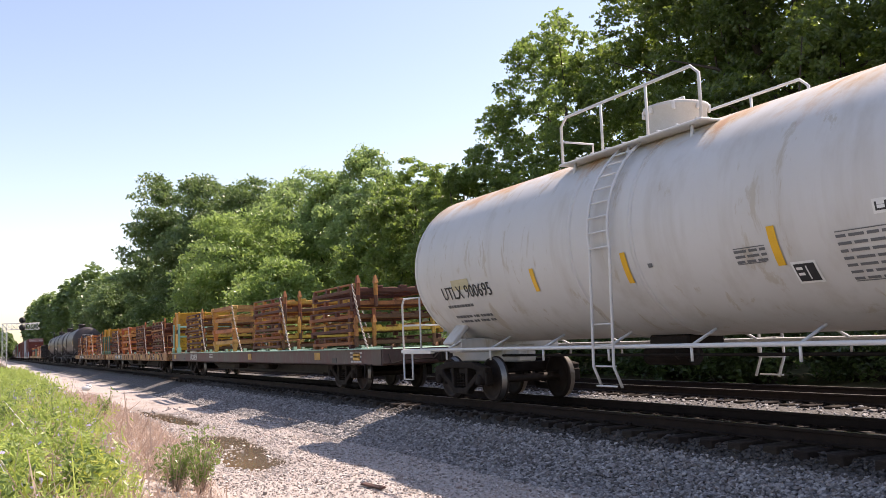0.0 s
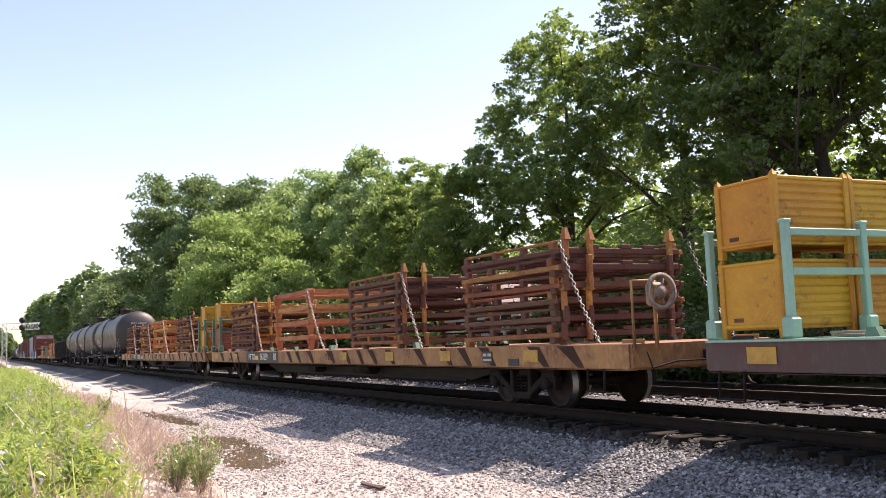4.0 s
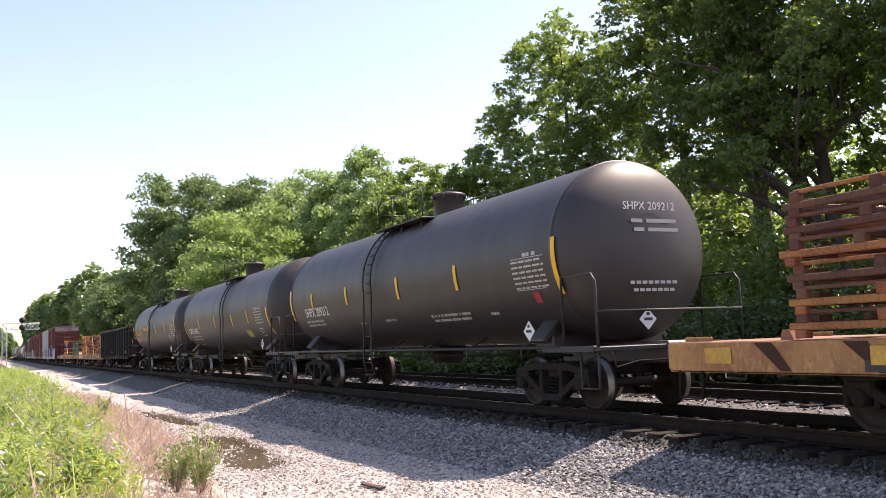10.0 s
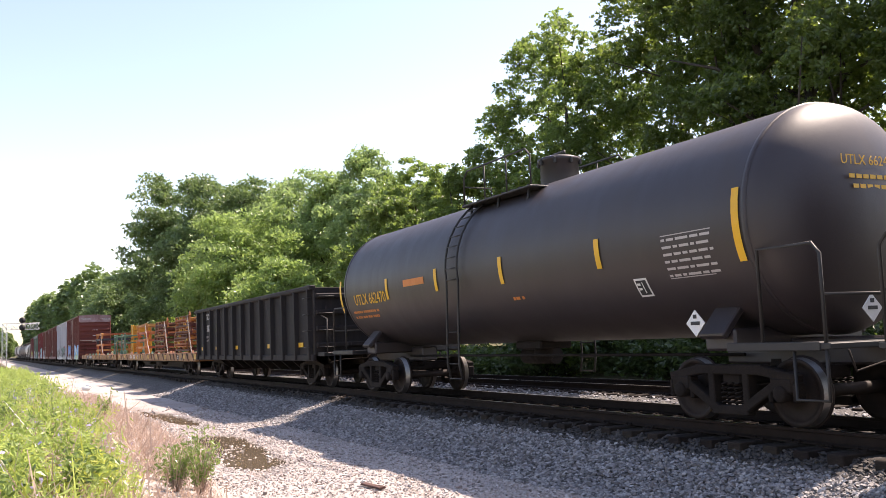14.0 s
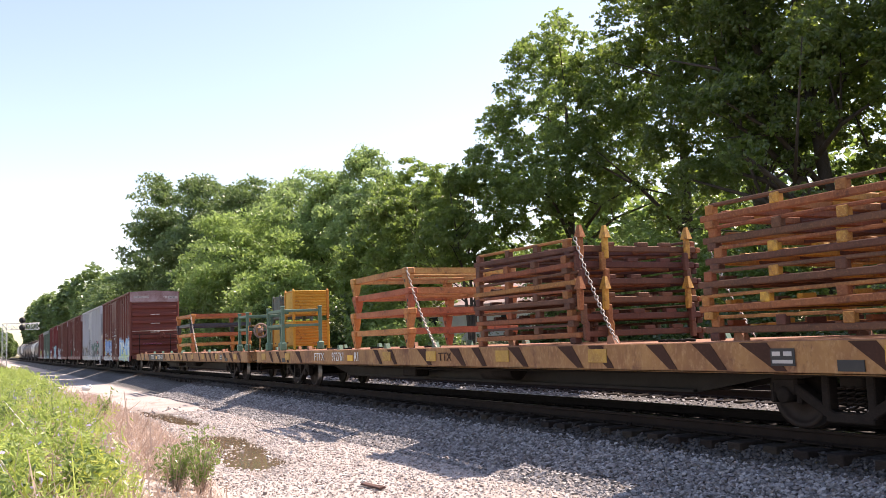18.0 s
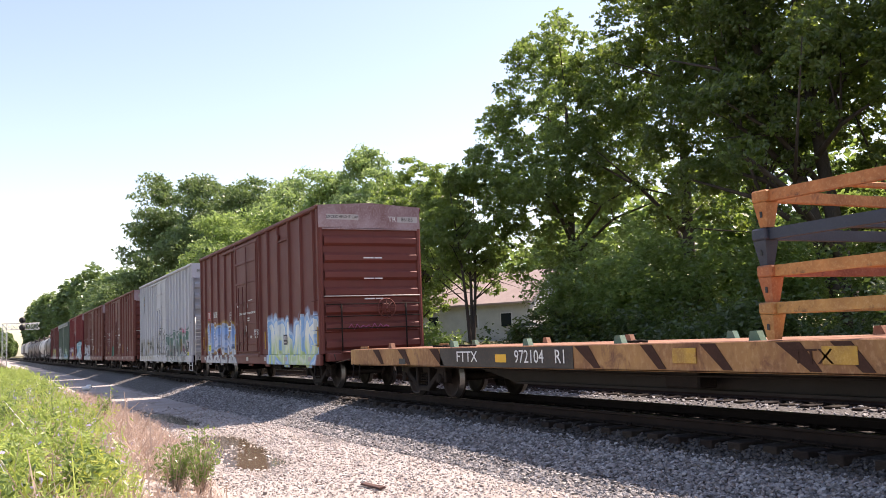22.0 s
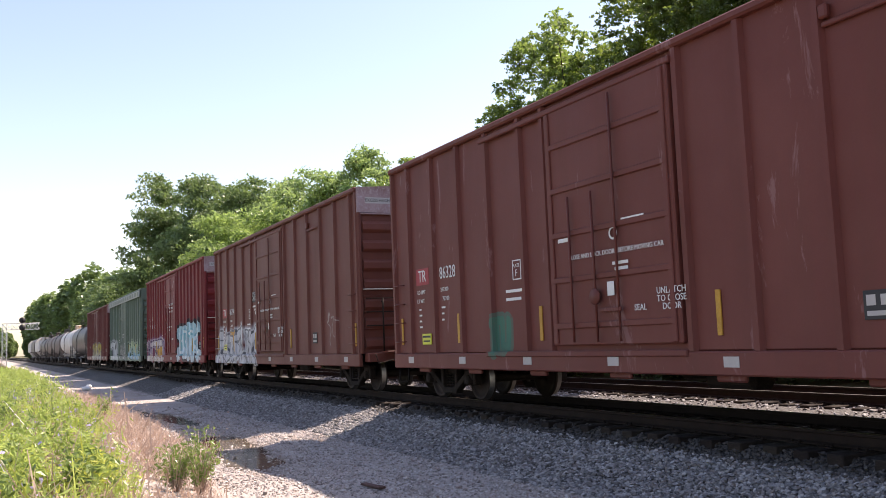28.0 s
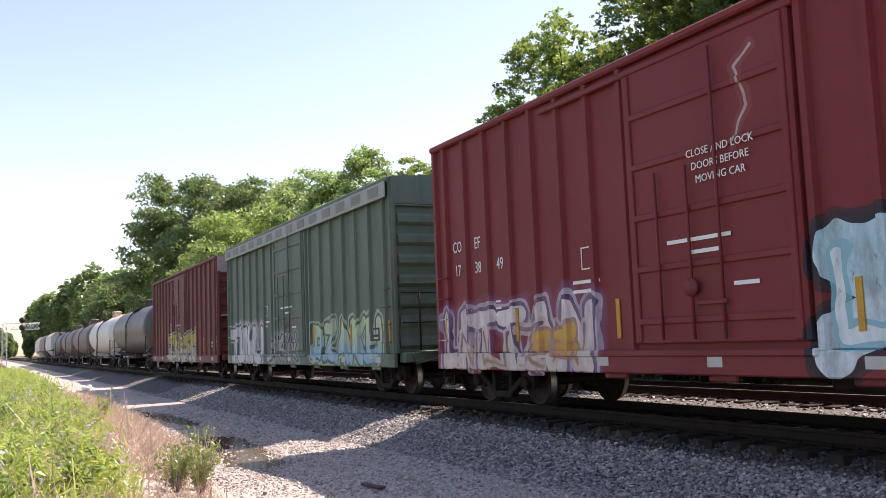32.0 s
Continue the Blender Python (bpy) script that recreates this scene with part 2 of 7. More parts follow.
# ---- mesh building ----
class Build:
    """Collects vertices and faces for one mesh."""

    def __init__(self):
        self.v, self.f, self.smooth, self.mi = [], [], [], []

    def add(self, vs, fs, m=None, smooth=False, mi=0):
        o = len(self.v)
        self.v += [tuple(m @ Vector(p)) for p in vs] if m else [tuple(p) for p in vs]
        self.f += [tuple(i + o for i in f) for f in fs]
        self.smooth += [smooth] * len(fs)
        self.mi += [mi] * len(fs)
        return self

    def box(self, cx, cy, cz, sx, sy, sz, bevel=0.0, m=None, mi=0):
        hx, hy, hz = sx / 2, sy / 2, sz / 2
        if bevel <= 0:
            vs = [(cx + a * hx, cy + b * hy, cz + c * hz) for a in (-1, 1) for b in (-1, 1) for c in (-1, 1)]
            fs = [(0, 1, 3, 2), (4, 6, 7, 5), (0, 4, 5, 1), (2, 3, 7, 6), (0, 2, 6, 4), (1, 5, 7, 3)]
            return self.add(vs, fs, m, mi=mi)
        e = min(bevel, hx * 0.9, hy * 0.9, hz * 0.9)
        vs, idx = [], {}
        for a in (-1, 1):
            for b in (-1, 1):
                for c in (-1, 1):
                    for k in range(3):
                        p = [a * hx, b * hy, c * hz]
                        s = [a, b, c]
                        for j in range(3):
                            if j != k:
                                p[j] -= s[j] * e
                        idx[a, b, c, k] = len(vs)
                        vs.append((cx + p[0], cy + p[1], cz + p[2]))
        fs = []
        ring = ((-1, -1), (1, -1), (1, 1), (-1, 1))
        for k in range(3):
            for s in (-1, 1):
                f = []
                for p, q in ring:
                    key = [p, q]
                    key.insert(k, s)
                    f.append(idx[(*key, k)])
                fs.append(tuple(f if (s > 0) != (k == 1) else f[::-1]))
        for k in range(3):
            i, j = [n for n in range(3) if n != k]
            for si in (-1, 1):
                for sj in (-1, 1):
                    q = []
                    for sk, order in ((-1, (i, j)), (1, (j, i))):
                        s = [0, 0, 0]
                        s[i], s[j], s[k] = si, sj, sk
                        q += [idx[(*s, order[0])], idx[(*s, order[1])]]
                    fs.append(tuple(q if (si * sj > 0) == (k != 1) else q[::-1]))
        for a in (-1, 1):
            for b in (-1, 1):
                for c in (-1, 1):
                    q = [idx[a, b, c, k] for k in range(3)]
                    fs.append(tuple(q if a * b * c > 0 else q[::-1]))
        return self.add(vs, fs, m, mi=mi)

    def tube(self, pts, r, n=8, cap=True, mi=0, smooth=True):
        """A round bar along pts; r is a radius or one radius a point."""
        pts = [Vector(p) for p in pts]
        rs = r if isinstance(r, (list, tuple)) else [r] * len(pts)
        vs, fs, side = [], [], None
        for i, p in enumerate(pts):
            d = (pts[min(i + 1, len(pts) - 1)] - pts[max(i - 1, 0)]).normalized()
            if side is None:
                side = d.orthogonal().normalized()
            side = (side - d * side.dot(d)).normalized()
            up = d.cross(side)
            for k in range(n):
                a = 2 * math.pi * k / n
                vs.append(p + (side * math.cos(a) + up * math.sin(a)) * rs[i])
        for i in range(len(pts) - 1):
            for k in range(n):
                fs.append((i * n + k, i * n + (k + 1) % n, (i + 1) * n + (k + 1) % n, (i + 1) * n + k))
        self.add(vs, fs, smooth=smooth, mi=mi)
        if cap:
            o = len(self.v) - len(vs)
            self.f += [tuple(o + k for k in reversed(range(n))), tuple(o + (len(pts) - 1) * n + k for k in range(n))]
            self.smooth += [False, False]
            self.mi += [mi, mi]
        return self

    def turned(self, profile, n=24, axis="y", at=(0, 0, 0), mi=0, smooth=True):
        """A turned shape: profile of (along, radius)."""
        vs, fs = [], []
        for a, r in profile:
            for k in range(n):
                t = 2 * math.pi * k / n
                c, s = r * math.cos(t), r * math.sin(t)
                p = {"x": (a, c, s), "y": (s, a, c), "z": (c, s, a)}[axis]
                vs.append((p[0] + at[0], p[1] + at[1], p[2] + at[2]))
        for i in range(len(profile) - 1):
            for k in range(n):
                fs.append((i * n + k, i * n + (k + 1) % n, (i + 1) * n + (k + 1) % n, (i + 1) * n + k))
        return self.add(vs, fs, smooth=smooth, mi=mi)

    def extrude(self, outline, lo, hi, axis="x", mi=0, m=None):
        """A prism: a closed outline in the other two axes, from lo to hi along axis."""
        n = len(outline)
        put = {"x": lambda a, p: (a, p[0], p[1]), "y": lambda a, p: (p[0], a, p[1]), "z": lambda a, p: (p[0], p[1], a)}[axis]
        vs = [put(a, p) for a in (lo, hi) for p in outline]
        fs = [(i, (i + 1) % n, n + (i + 1) % n, n + i) for i in range(n)] + [tuple(reversed(range(n))), tuple(range(n, 2 * n))]
        return self.add(vs, fs, m, mi=mi)

    def mesh(self, name, mats):
        me = bpy.data.meshes.new(name)
        me.from_pydata(self.v, [], self.f)
        mats = mats if isinstance(mats, (list, tuple)) else [mats]
        for mt in mats:
            me.materials.append(mt)
        me.polygons.foreach_set("use_smooth", self.smooth)
        me.polygons.foreach_set("material_index", self.mi)
        bm = bmesh.new()
        bm.from_mesh(me)
        bmesh.ops.recalc_face_normals(bm, faces=bm.faces)
        bm.to_mesh(me)
        bm.free()
        return me


def part(name, b, mat, parent, label="", at=None):
    """One mesh object under a thing or a part; b is a Build or a mesh."""
    me = b.mesh(name, mat) if isinstance(b, Build) else b
    ob = new(name, me)
    ob.parent = parent
    if at is not None:
        ob.matrix_basis = at
    if label:
        ob["label"] = label
    return ob


def thing(name, at, label, category, group="", kind=""):
    ob = new(name)
    ob.empty_display_size = 0.3
    ob.matrix_basis = at
    return tagged(ob, label, category, group, kind)


def solid(name, b, mat, label, category="", group="", kind="", at=None):
    ob = new(name, b.mesh(name, mat) if isinstance(b, Build) else b)
    if at is not None:
        ob.matrix_basis = at
    return tagged(ob, label, category, group, kind)


def text_mesh(words, size, mat, depth=0.002, wide=1.0):
    cu = bpy.data.curves.new("lettering", "FONT")
    cu.body, cu.size, cu.extrude, cu.resolution_u = words, size * 1.37, depth, 2
    cu.align_x, cu.align_y = "CENTER", "CENTER"
    ob = bpy.data.objects.new("lettering", cu)
    scene.collection.objects.link(ob)
    bpy.context.view_layer.update()
    me = bpy.data.meshes.new_from_object(ob.evaluated_get(bpy.context.evaluated_depsgraph_get()))
    bpy.data.objects.remove(ob)
    me.transform(Matrix.Diagonal((wide, 1, 1, 1)))
    me.materials.clear()
    me.materials.append(mat)
    return me


SIDE = Matrix.Rotation(radians(90), 4, "X")  # faces -y
FRONT = Matrix.Rotation(radians(90), 4, "Z") @ SIDE  # faces +x


def letters(words, size, mat, parent, x, y, z, turn=SIDE, wide=1.0, name="lettering", label=""):
    return part(name, text_mesh(words, size, mat, wide=wide), mat, parent, label, Matrix.Translation((x, y, z)) @ turn)


def bars(rows, mat, parent, x, y, z, turn=SIDE, name="lettering"):
    """Unreadable writing: plain bars, rows of (left, up, width, height)."""
    b = Build()
    for a, u, w, h in rows:
        b.box(a + w / 2, u, 0, w, h, 0.004)
    ob = part(name, b, mat, parent, "", Matrix.Translation((x, y, z)) @ turn)
    ob["kind"] = "stuff"
    return ob


def word_bars(n, letter, gap, height, up=0.0):
    """A row of n bars of a letter's size, centred."""
    total = n * letter + (n - 1) * gap
    return [(-total / 2 + i * (letter + gap), up, letter, height) for i in range(n)]


def cloud_mesh(name, verts, faces, mat, smooth=False):
    """A large mesh from arrays: verts (n, 3), faces (m, 3 or 4)."""
    k = faces.shape[1]
    me = bpy.data.meshes.new(name)
    me.vertices.add(len(verts))
    me.vertices.foreach_set("co", np.ascontiguousarray(verts, np.float32).ravel())
    me.loops.add(faces.size)
    me.loops.foreach_set("vertex_index", np.ascontiguousarray(faces, np.int32).ravel())
    me.polygons.add(len(faces))
    me.polygons.foreach_set("loop_start", np.arange(0, faces.size, k, dtype=np.int32))
    me.polygons.foreach_set("use_smooth", np.full(len(faces), smooth))
    me.update(calc_edges=True)
    me.materials.append(mat)
    return me


# ---- ground, ballast, track ----
def smooth_noise(x, y, s, seed):
    """Cheap smooth noise on arrays."""
    rng = np.random.RandomState(seed)
    out = np.zeros_like(x)
    for k in range(7):
        a, p = rng.uniform(0, 2 * np.pi, 2)
        f = s * rng.uniform(0.5, 1.7)
        out += np.sin((x * np.cos(a) + y * np.sin(a)) * f + p)
    return out / 7


PUDDLES = ((-18.3, -5.25, 4.3, 0.82, -5.0), (-29.2, -4.85, 5.9, 0.52, 3.0), (-19.0, -3.35, 1.6, 0.16, 4.0))


def puddle_depth(x, y):
    d = np.full_like(x, 9.0)
    for cx, cy, a, b, tilt in PUDDLES:
        t = radians(tilt)
        u, v = (x - cx) * math.cos(t) + (y - cy) * math.sin(t), -(x - cx) * math.sin(t) + (y - cy) * math.cos(t)
        w = 0.25 * smooth_noise(x, y, 1.6, 11)
        d = np.minimum(d, np.sqrt((u / a) ** 2 + (v / b) ** 2) + w)
    return d


def ground_z(x, y):
    """The lie of the land: trackbed, ballast slope, gravel strip with hollows, weedy bank, wooded side."""
    ys = [-400, -30, -14, -10.5, -9.0, -8.0, -7.2, -6.5, -6.0, -4.5, -3.1, -2.75, -2.2, -1.65, -1.30, -1.18, 1.3, 2.4, 3.3, 6.0, 6.6, 7.6, 9.0, 14.0, 40.0, 400]
    zs = [-0.3, -0.3, -0.28, -0.26, -0.26, -0.32, -0.46, -0.62, -0.70, -0.73, -0.73, -0.68, -0.50, -0.36, -0.275, -0.21, -0.20, -0.30, -0.22, -0.22, -0.38, -0.55, -0.35, 0.1, 0.6, 3.0]
    near = np.exp(-((x + 15) / 60) ** 2)
    wob = 0.25 * smooth_noise(x, np.zeros_like(y), 0.35, 5) * (np.abs(y + 2.2) < 1.2)
    shift = np.interp(x, [-60, -30, -18, -12, -8, -5], [-0.6, -0.5, 0.0, 0.9, 1.75, 2.4]) * (y < -5.0)
    z = np.interp(np.where(y < -5.0, np.minimum(y + wob + shift, -5.0), y + wob), ys, zs)
    z = z + 0.03 * smooth_noise(x, y, 1.3, 3) * np.clip((-y - 2.2) * 2, 0, 1) + 0.008 * smooth_noise(x, y, 6.0, 4) * near
    z = z + np.where(np.abs(y - 2.4) < 20, 0, 0.25 * smooth_noise(x, y, 0.05, 6))
    return z - 0.13 * np.clip(1.3 - puddle_depth(x, y), 0, 0.75)


def axis_steps(*spans):
    out = []
    for a, b, s in spans:
        out += list(np.arange(a, b, s))
    return np.array(sorted(set(np.round(out, 3))))


gx = axis_steps((-3000, -600, 200), (-600, -120, 12), (-120, -45, 1.5), (-45, 4, 0.22), (4, 40, 4), (40, 1200, 120))
gy = axis_steps((-1500, -60, 120), (-60, -14, 4), (-14, -8.5, 0.5), (-8.5, -1, 0.12), (-1, 8, 0.35), (8, 30, 2), (30, 120, 12), (120, 2000, 200))
GX, GY = np.meshgrid(gx, gy, indexing="ij")
gv = np.stack([GX, GY, ground_z(GX, GY)], -1).reshape(-1, 3)
ii = (np.arange(len(gx) - 1)[:, None] * len(gy) + np.arange(len(gy) - 1)[None]).ravel()
gf = np.stack([ii, ii + len(gy), ii + len(gy) + 1, ii + 1], -1)


def ground_material():
    m, nt, b = graph("ballast_gravel_and_soil")
    co = obj_coord(nt)
    x, y, z = split(nt, co)
    big = noise_tex(nt, co, 0.5, 5.0, 0.6)
    mid = noise_tex(nt, co, 3.0, 5.0, 0.7)
    vor = node(nt, "ShaderNodeTexVoronoi", Scale=26.0)
    nt.links.new(co, vor.inputs["Vector"])
    peb = node(nt, "ShaderNodeTexVoronoi", Scale=48.0)
    nt.links.new(co, peb.inputs["Vector"])
    bal = blend(nt, vor.outputs["Color"], (0.06, 0.057, 0.056), (0.24, 0.23, 0.225))
    bal = blend(nt, band(nt, vor.outputs["Distance"], 0.35, 0.75), bal, (0.05, 0.045, 0.04))
    path = blend(nt, peb.outputs["Color"], (0.30, 0.26, 0.24), (0.49, 0.45, 0.425))
    path = blend(nt, calc(nt, "MULTIPLY", band(nt, mid, 0.45, 0.7), 0.65), path, (0.40, 0.335, 0.30))
    path = blend(nt, calc(nt, "MULTIPLY", band(nt, big, 0.5, 0.7), 0.6), path, (0.29, 0.24, 0.21))
    soil = blend(nt, mid, (0.06, 0.05, 0.03), (0.13, 0.12, 0.05))
    edge = calc(nt, "ADD", y, calc(nt, "MULTIPLY", calc(nt, "SUBTRACT", mid, 0.5), 1.1))
    col = blend(nt, band(nt, edge, -3.1, -2.8), path, bal)
    col = blend(nt, band(nt, edge, 6.6, 7.4), col, soil)
    bank = calc(nt, "ADD", edge, calc(nt, "MULTIPLY", band(nt, x, -28.0, -5.0), 2.0))
    col = blend(nt, band(nt, bank, -6.9, -7.3), col, soil)
    # oil stain along the track, its colour deepened for the shade under the cars
    oil_shade = calc(nt, "MULTIPLY", band(nt, calc(nt, "ABSOLUTE", calc(nt, "ADD", y, calc(nt, "MULTIPLY", calc(nt, "SUBTRACT", mid, 0.5), 0.5))), 1.75, 1.3), 0.75)
    col = blend(nt, oil_shade, col, (0.024, 0.019, 0.016))
    damp = noise_tex(nt, co, 0.9, 5.0, 0.65, (0.35, 1.6, 1.0), 0.6)
    strip = calc(nt, "MULTIPLY", band(nt, y, -2.9, -3.3), band(nt, y, -6.3, -5.6))
    col = blend(nt, calc(nt, "MULTIPLY", calc(nt, "MULTIPLY", band(nt, damp, 0.60, 0.68), strip), 0.55), col, (0.15, 0.115, 0.09))
    wet = band(nt, z, -0.755, -0.80)
    col = blend(nt, calc(nt, "MULTIPLY", wet, 0.7), col, (0.10, 0.075, 0.055))
    nt.links.new(col, b.inputs["Base Color"])
    nt.links.new(calc(nt, "SUBTRACT", 0.92, calc(nt, "MULTIPLY", wet, 0.4)), b.inputs["Roughness"])
    b.inputs["Specular IOR Level"].default_value = 0.25
    h = calc(nt, "ADD", calc(nt, "MULTIPLY", vor.outputs["Distance"], -1.0), mid)
    relief(nt, b, h, 0.6, 0.035)
    return m


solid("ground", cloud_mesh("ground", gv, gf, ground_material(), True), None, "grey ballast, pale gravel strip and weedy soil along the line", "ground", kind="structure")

# shallow muddy pools in the hollows of the gravel strip
wm, wnt, wb = graph("muddy_water")
wcol = blend(wnt, noise_tex(wnt, obj_coord(wnt), 0.8), (0.10, 0.075, 0.05), (0.16, 0.125, 0.085))
wnt.links.new(wcol, wb.inputs["Base Color"])
wb.inputs["Roughness"].default_value = 0.1
relief(wnt, wb, noise_tex(wnt, obj_coord(wnt), 6.0, 3.0), 0.12, 0.01)
for cx, cy, a, b_, tilt in PUDDLES[:2]:
    pb = Build()
    ring = [(1.3 * a * math.cos(t), 1.3 * b_ * math.sin(t), 0) for t in np.linspace(0, 2 * math.pi, 48, endpoint=False)]
    pb.add(ring, [tuple(range(48))])
    solid("puddle", pb, wm, "shallow muddy puddle on the gravel strip", "puddle", "puddles on the gravel", "structure", pose(cx, cy, -0.785 - 0.0001 * abs(cx), 0, 0, tilt))


def stones(name, n, x0, x1, y0, y1, smin, smax, mat, label, seed, dens=1.0):
    """Loose crushed stone lying on the ground: one mesh of small chipped lumps."""
    rng = np.random.RandomState(seed)
    base = np.array([(1, 0, 0), (-1, 0, 0), (0, 1, 0), (0, -1, 0), (0, 0, 1), (0, 0, -1), (0.6, 0.6, 0.45), (-0.6, -0.55, 0.5)], float)
    tri = np.array([(4, 0, 6), (4, 6, 2), (6, 0, 2), (4, 2, 1), (4, 1, 7), (4, 7, 3), (7, 1, 3), (4, 3, 0), (5, 2, 0), (5, 1, 2), (5, 3, 1), (5, 0, 3)])
    u = rng.rand(n) ** dens
    x, y = x1 + (x0 - x1) * u, rng.uniform(y0, y1, n)
    s = rng.uniform(smin, smax, n) * (1 + 0.6 * u)
    z = ground_z(x, y) + s * rng.uniform(-0.15, 0.6, n)
    v = base[None] * rng.uniform(0.65, 1.25, (n, 8, 1)) * s[:, None, None] * np.stack([rng.uniform(0.7, 1.3, n), rng.uniform(0.7, 1.2, n), rng.uniform(0.5, 0.9, n)], -1)[:, None]
    a, t = rng.uniform(0, 6.28, n), rng.uniform(-0.6, 0.6, n)
    ca, sa, ct, st = np.cos(a)[:, None], np.sin(a)[:, None], np.cos(t)[:, None], np.sin(t)[:, None]
    vx, vy, vz = v[..., 0], v[..., 1], v[..., 2]
    vy, vz = vy * ct - vz * st, vy * st + vz * ct
    vx, vy = vx * ca - vy * sa, vx * sa + vy * ca
    vv = np.stack([vx + x[:, None], vy + y[:, None], vz + z[:, None]], -1).reshape(-1, 3)
    ff = (tri[None] + 8 * np.arange(n)[:, None, None]).reshape(-1, 3)
    return solid(name, cloud_mesh(name, vv, ff, mat), None, label, "stones", kind="stuff")


stone_mat = island_mat("crushed_stone", [(0.07, 0.066, 0.067), (0.175, 0.17, 0.17), (0.29, 0.275, 0.275), (0.50, 0.48, 0.47), (0.16, 0.132, 0.12), (0.35, 0.34, 0.35)])
pebble_mat = island_mat("path_pebbles", [(0.22, 0.182, 0.165), (0.39, 0.345, 0.32), (0.52, 0.48, 0.455), (0.66, 0.615, 0.59), (0.33, 0.245, 0.21)])
# oily stone, coloured darker still to carry the shade beside the rails
oily_shade_mat = island_mat("oily_crushed_stone", [(0.02, 0.0175, 0.016), (0.042, 0.037, 0.035), (0.075, 0.068, 0.064), (0.032, 0.025, 0.021)])
stones("ballast_stones", 9000, -42, -3.5, -1.62, -1.12, 0.018, 0.042, oily_shade_mat, "oily crushed stone at the ends of the ties, darkened for shade", 9, 1.35)
stones("ballast_stones", 56000, -42, -3.5, -3.05, -1.5, 0.016, 0.036, stone_mat, "loose grey crushed stone on the ballast slope", 1, 1.35)
stones("ballast_stones", 10000, -40, -5.0, 0.8, 7.2, 0.02, 0.045, stone_mat, "loose grey crushed stone between the tracks", 2, 1.1)
stones("path_pebbles", 32000, -30, -5.0, -6.6, -2.8, 0.008, 0.022, pebble_mat, "loose pale pebbles on the gravel strip", 3, 1.5)
stones("path_pebbles", 1500, -32, -5.0, -6.6, -2.8, 0.02, 0.04, pebble_mat, "scattered larger stones on the gravel strip", 4, 1.3)

TIE_STEP = 0.53


def track(name, yc, label, first, parts_from, parts_to, far):
    """Two rails on wooden ties."""
    tr = thing(name, pose(0, yc, 0), label, "railway track", kind="structure")
    prof = [(-0.07, -0.17), (0.07, -0.17), (0.07, -0.155), (0.012, -0.135), (0.01, -0.045), (0.036, -0.036), (0.036, -0.006), (0.03, 0.0), (-0.03, 0.0), (-0.036, -0.006), (-0.036, -0.036), (-0.01, -0.045), (-0.012, -0.135), (-0.07, -0.155)]
    for s in (-1, 1):
        b = Build()
        b.extrude([(p[0] + s * 0.7535, p[1]) for p in prof], far, 60, "x")
        b.mi = [1 if i == 7 else 0 for i in range(len(b.f))]
        part("rail", b, [rail_rust, rail_top], tr, "rusty steel rail with a polished head")
    rng = random.Random(first)
    me = [Build().box(0, 0, -0.262, 0.225, 2.59, 0.17, 0.012).mesh("tie", tie_wood) for _ in range(1)]
    plate = Build()
    for s in (-1, 1):
        plate.box(0, s * 0.7535, -0.172, 0.19, 0.34, 0.016, 0.004)
        for a in (-1, 1):
            for c in (-0.11, 0.11):
                plate.box(a * 0.06, s * 0.7535 + c, -0.155, 0.02, 0.03, 0.03)
    plate_me = plate.mesh("tie_plate", rail_rust)
    rest = Build()
    k, x = 0, 30.0
    while x > far:
        jig = pose(x + rng.uniform(-0.03, 0.03), rng.uniform(-0.05, 0.05), rng.uniform(-0.008, 0.004), 0, 0, rng.uniform(-1.6, 1.6))
        if parts_from >= x >= parts_to:
            t = part("tie", me[0], tie_wood, tr, "", jig)
            if x > -45:
                part("tie_plate", plate_me, rail_rust, t)
        else:
            rest.box(0, 0, -0.262, 0.225, 2.59, 0.17, 0, jig)
        x -= TIE_STEP
    ob = part("far_ties", rest, tie_wood, tr)
    ob["kind"] = "stuff"
    return tr


track("track_1", 0.0, "rusty rails on dark wooden ties in grey ballast", 1, 4.0, -110.0, -900)
track("track_2", 4.66, "second track of rusty rails on wooden ties", 2, 2.0, -70.0, -900)


# things lying on the gravel
plank_wood = worn("red_brown_weathered_wood", (0.11, 0.055, 0.045), (0.05, 0.03, 0.025), (0.2, 0.13, 0.11), 6.0, 0.9, 0.0, 0.6, (0.3, 2, 2), 0.7)
plank = thing("wood_block", pose(-11.7, -4.86, -0.71, 3, 2, 12), "short broken piece of dark weathered wood on the gravel", "wood")
part("block", Build().box(0, 0, 0.018, 0.44, 0.09, 0.03, 0.006).box(0.14, 0.03, 0.02, 0.16, 0.07, 0.026, 0.005), plank_wood, plank)
litter_mat = plain("white_plastic", (0.7, 0.7, 0.69), 0.4)
for lx, ly, r in ((-55.0, -4.5, 20), (-52.0, -4.9, 70)):
    bt = thing("plastic_bottle", pose(lx, ly, float(ground_z(np.array([lx]), np.array([ly]))[0]) + 0.11, 0, 0, r), "white plastic bottle lying on the gravel", "litter")
    part("bottle", Build().turned([(-0.22, 0.0), (-0.22, 0.10), (0.10, 0.11), (0.17, 0.05), (0.22, 0.045), (0.22, 0.0)], 14, "x"), litter_mat, bt)


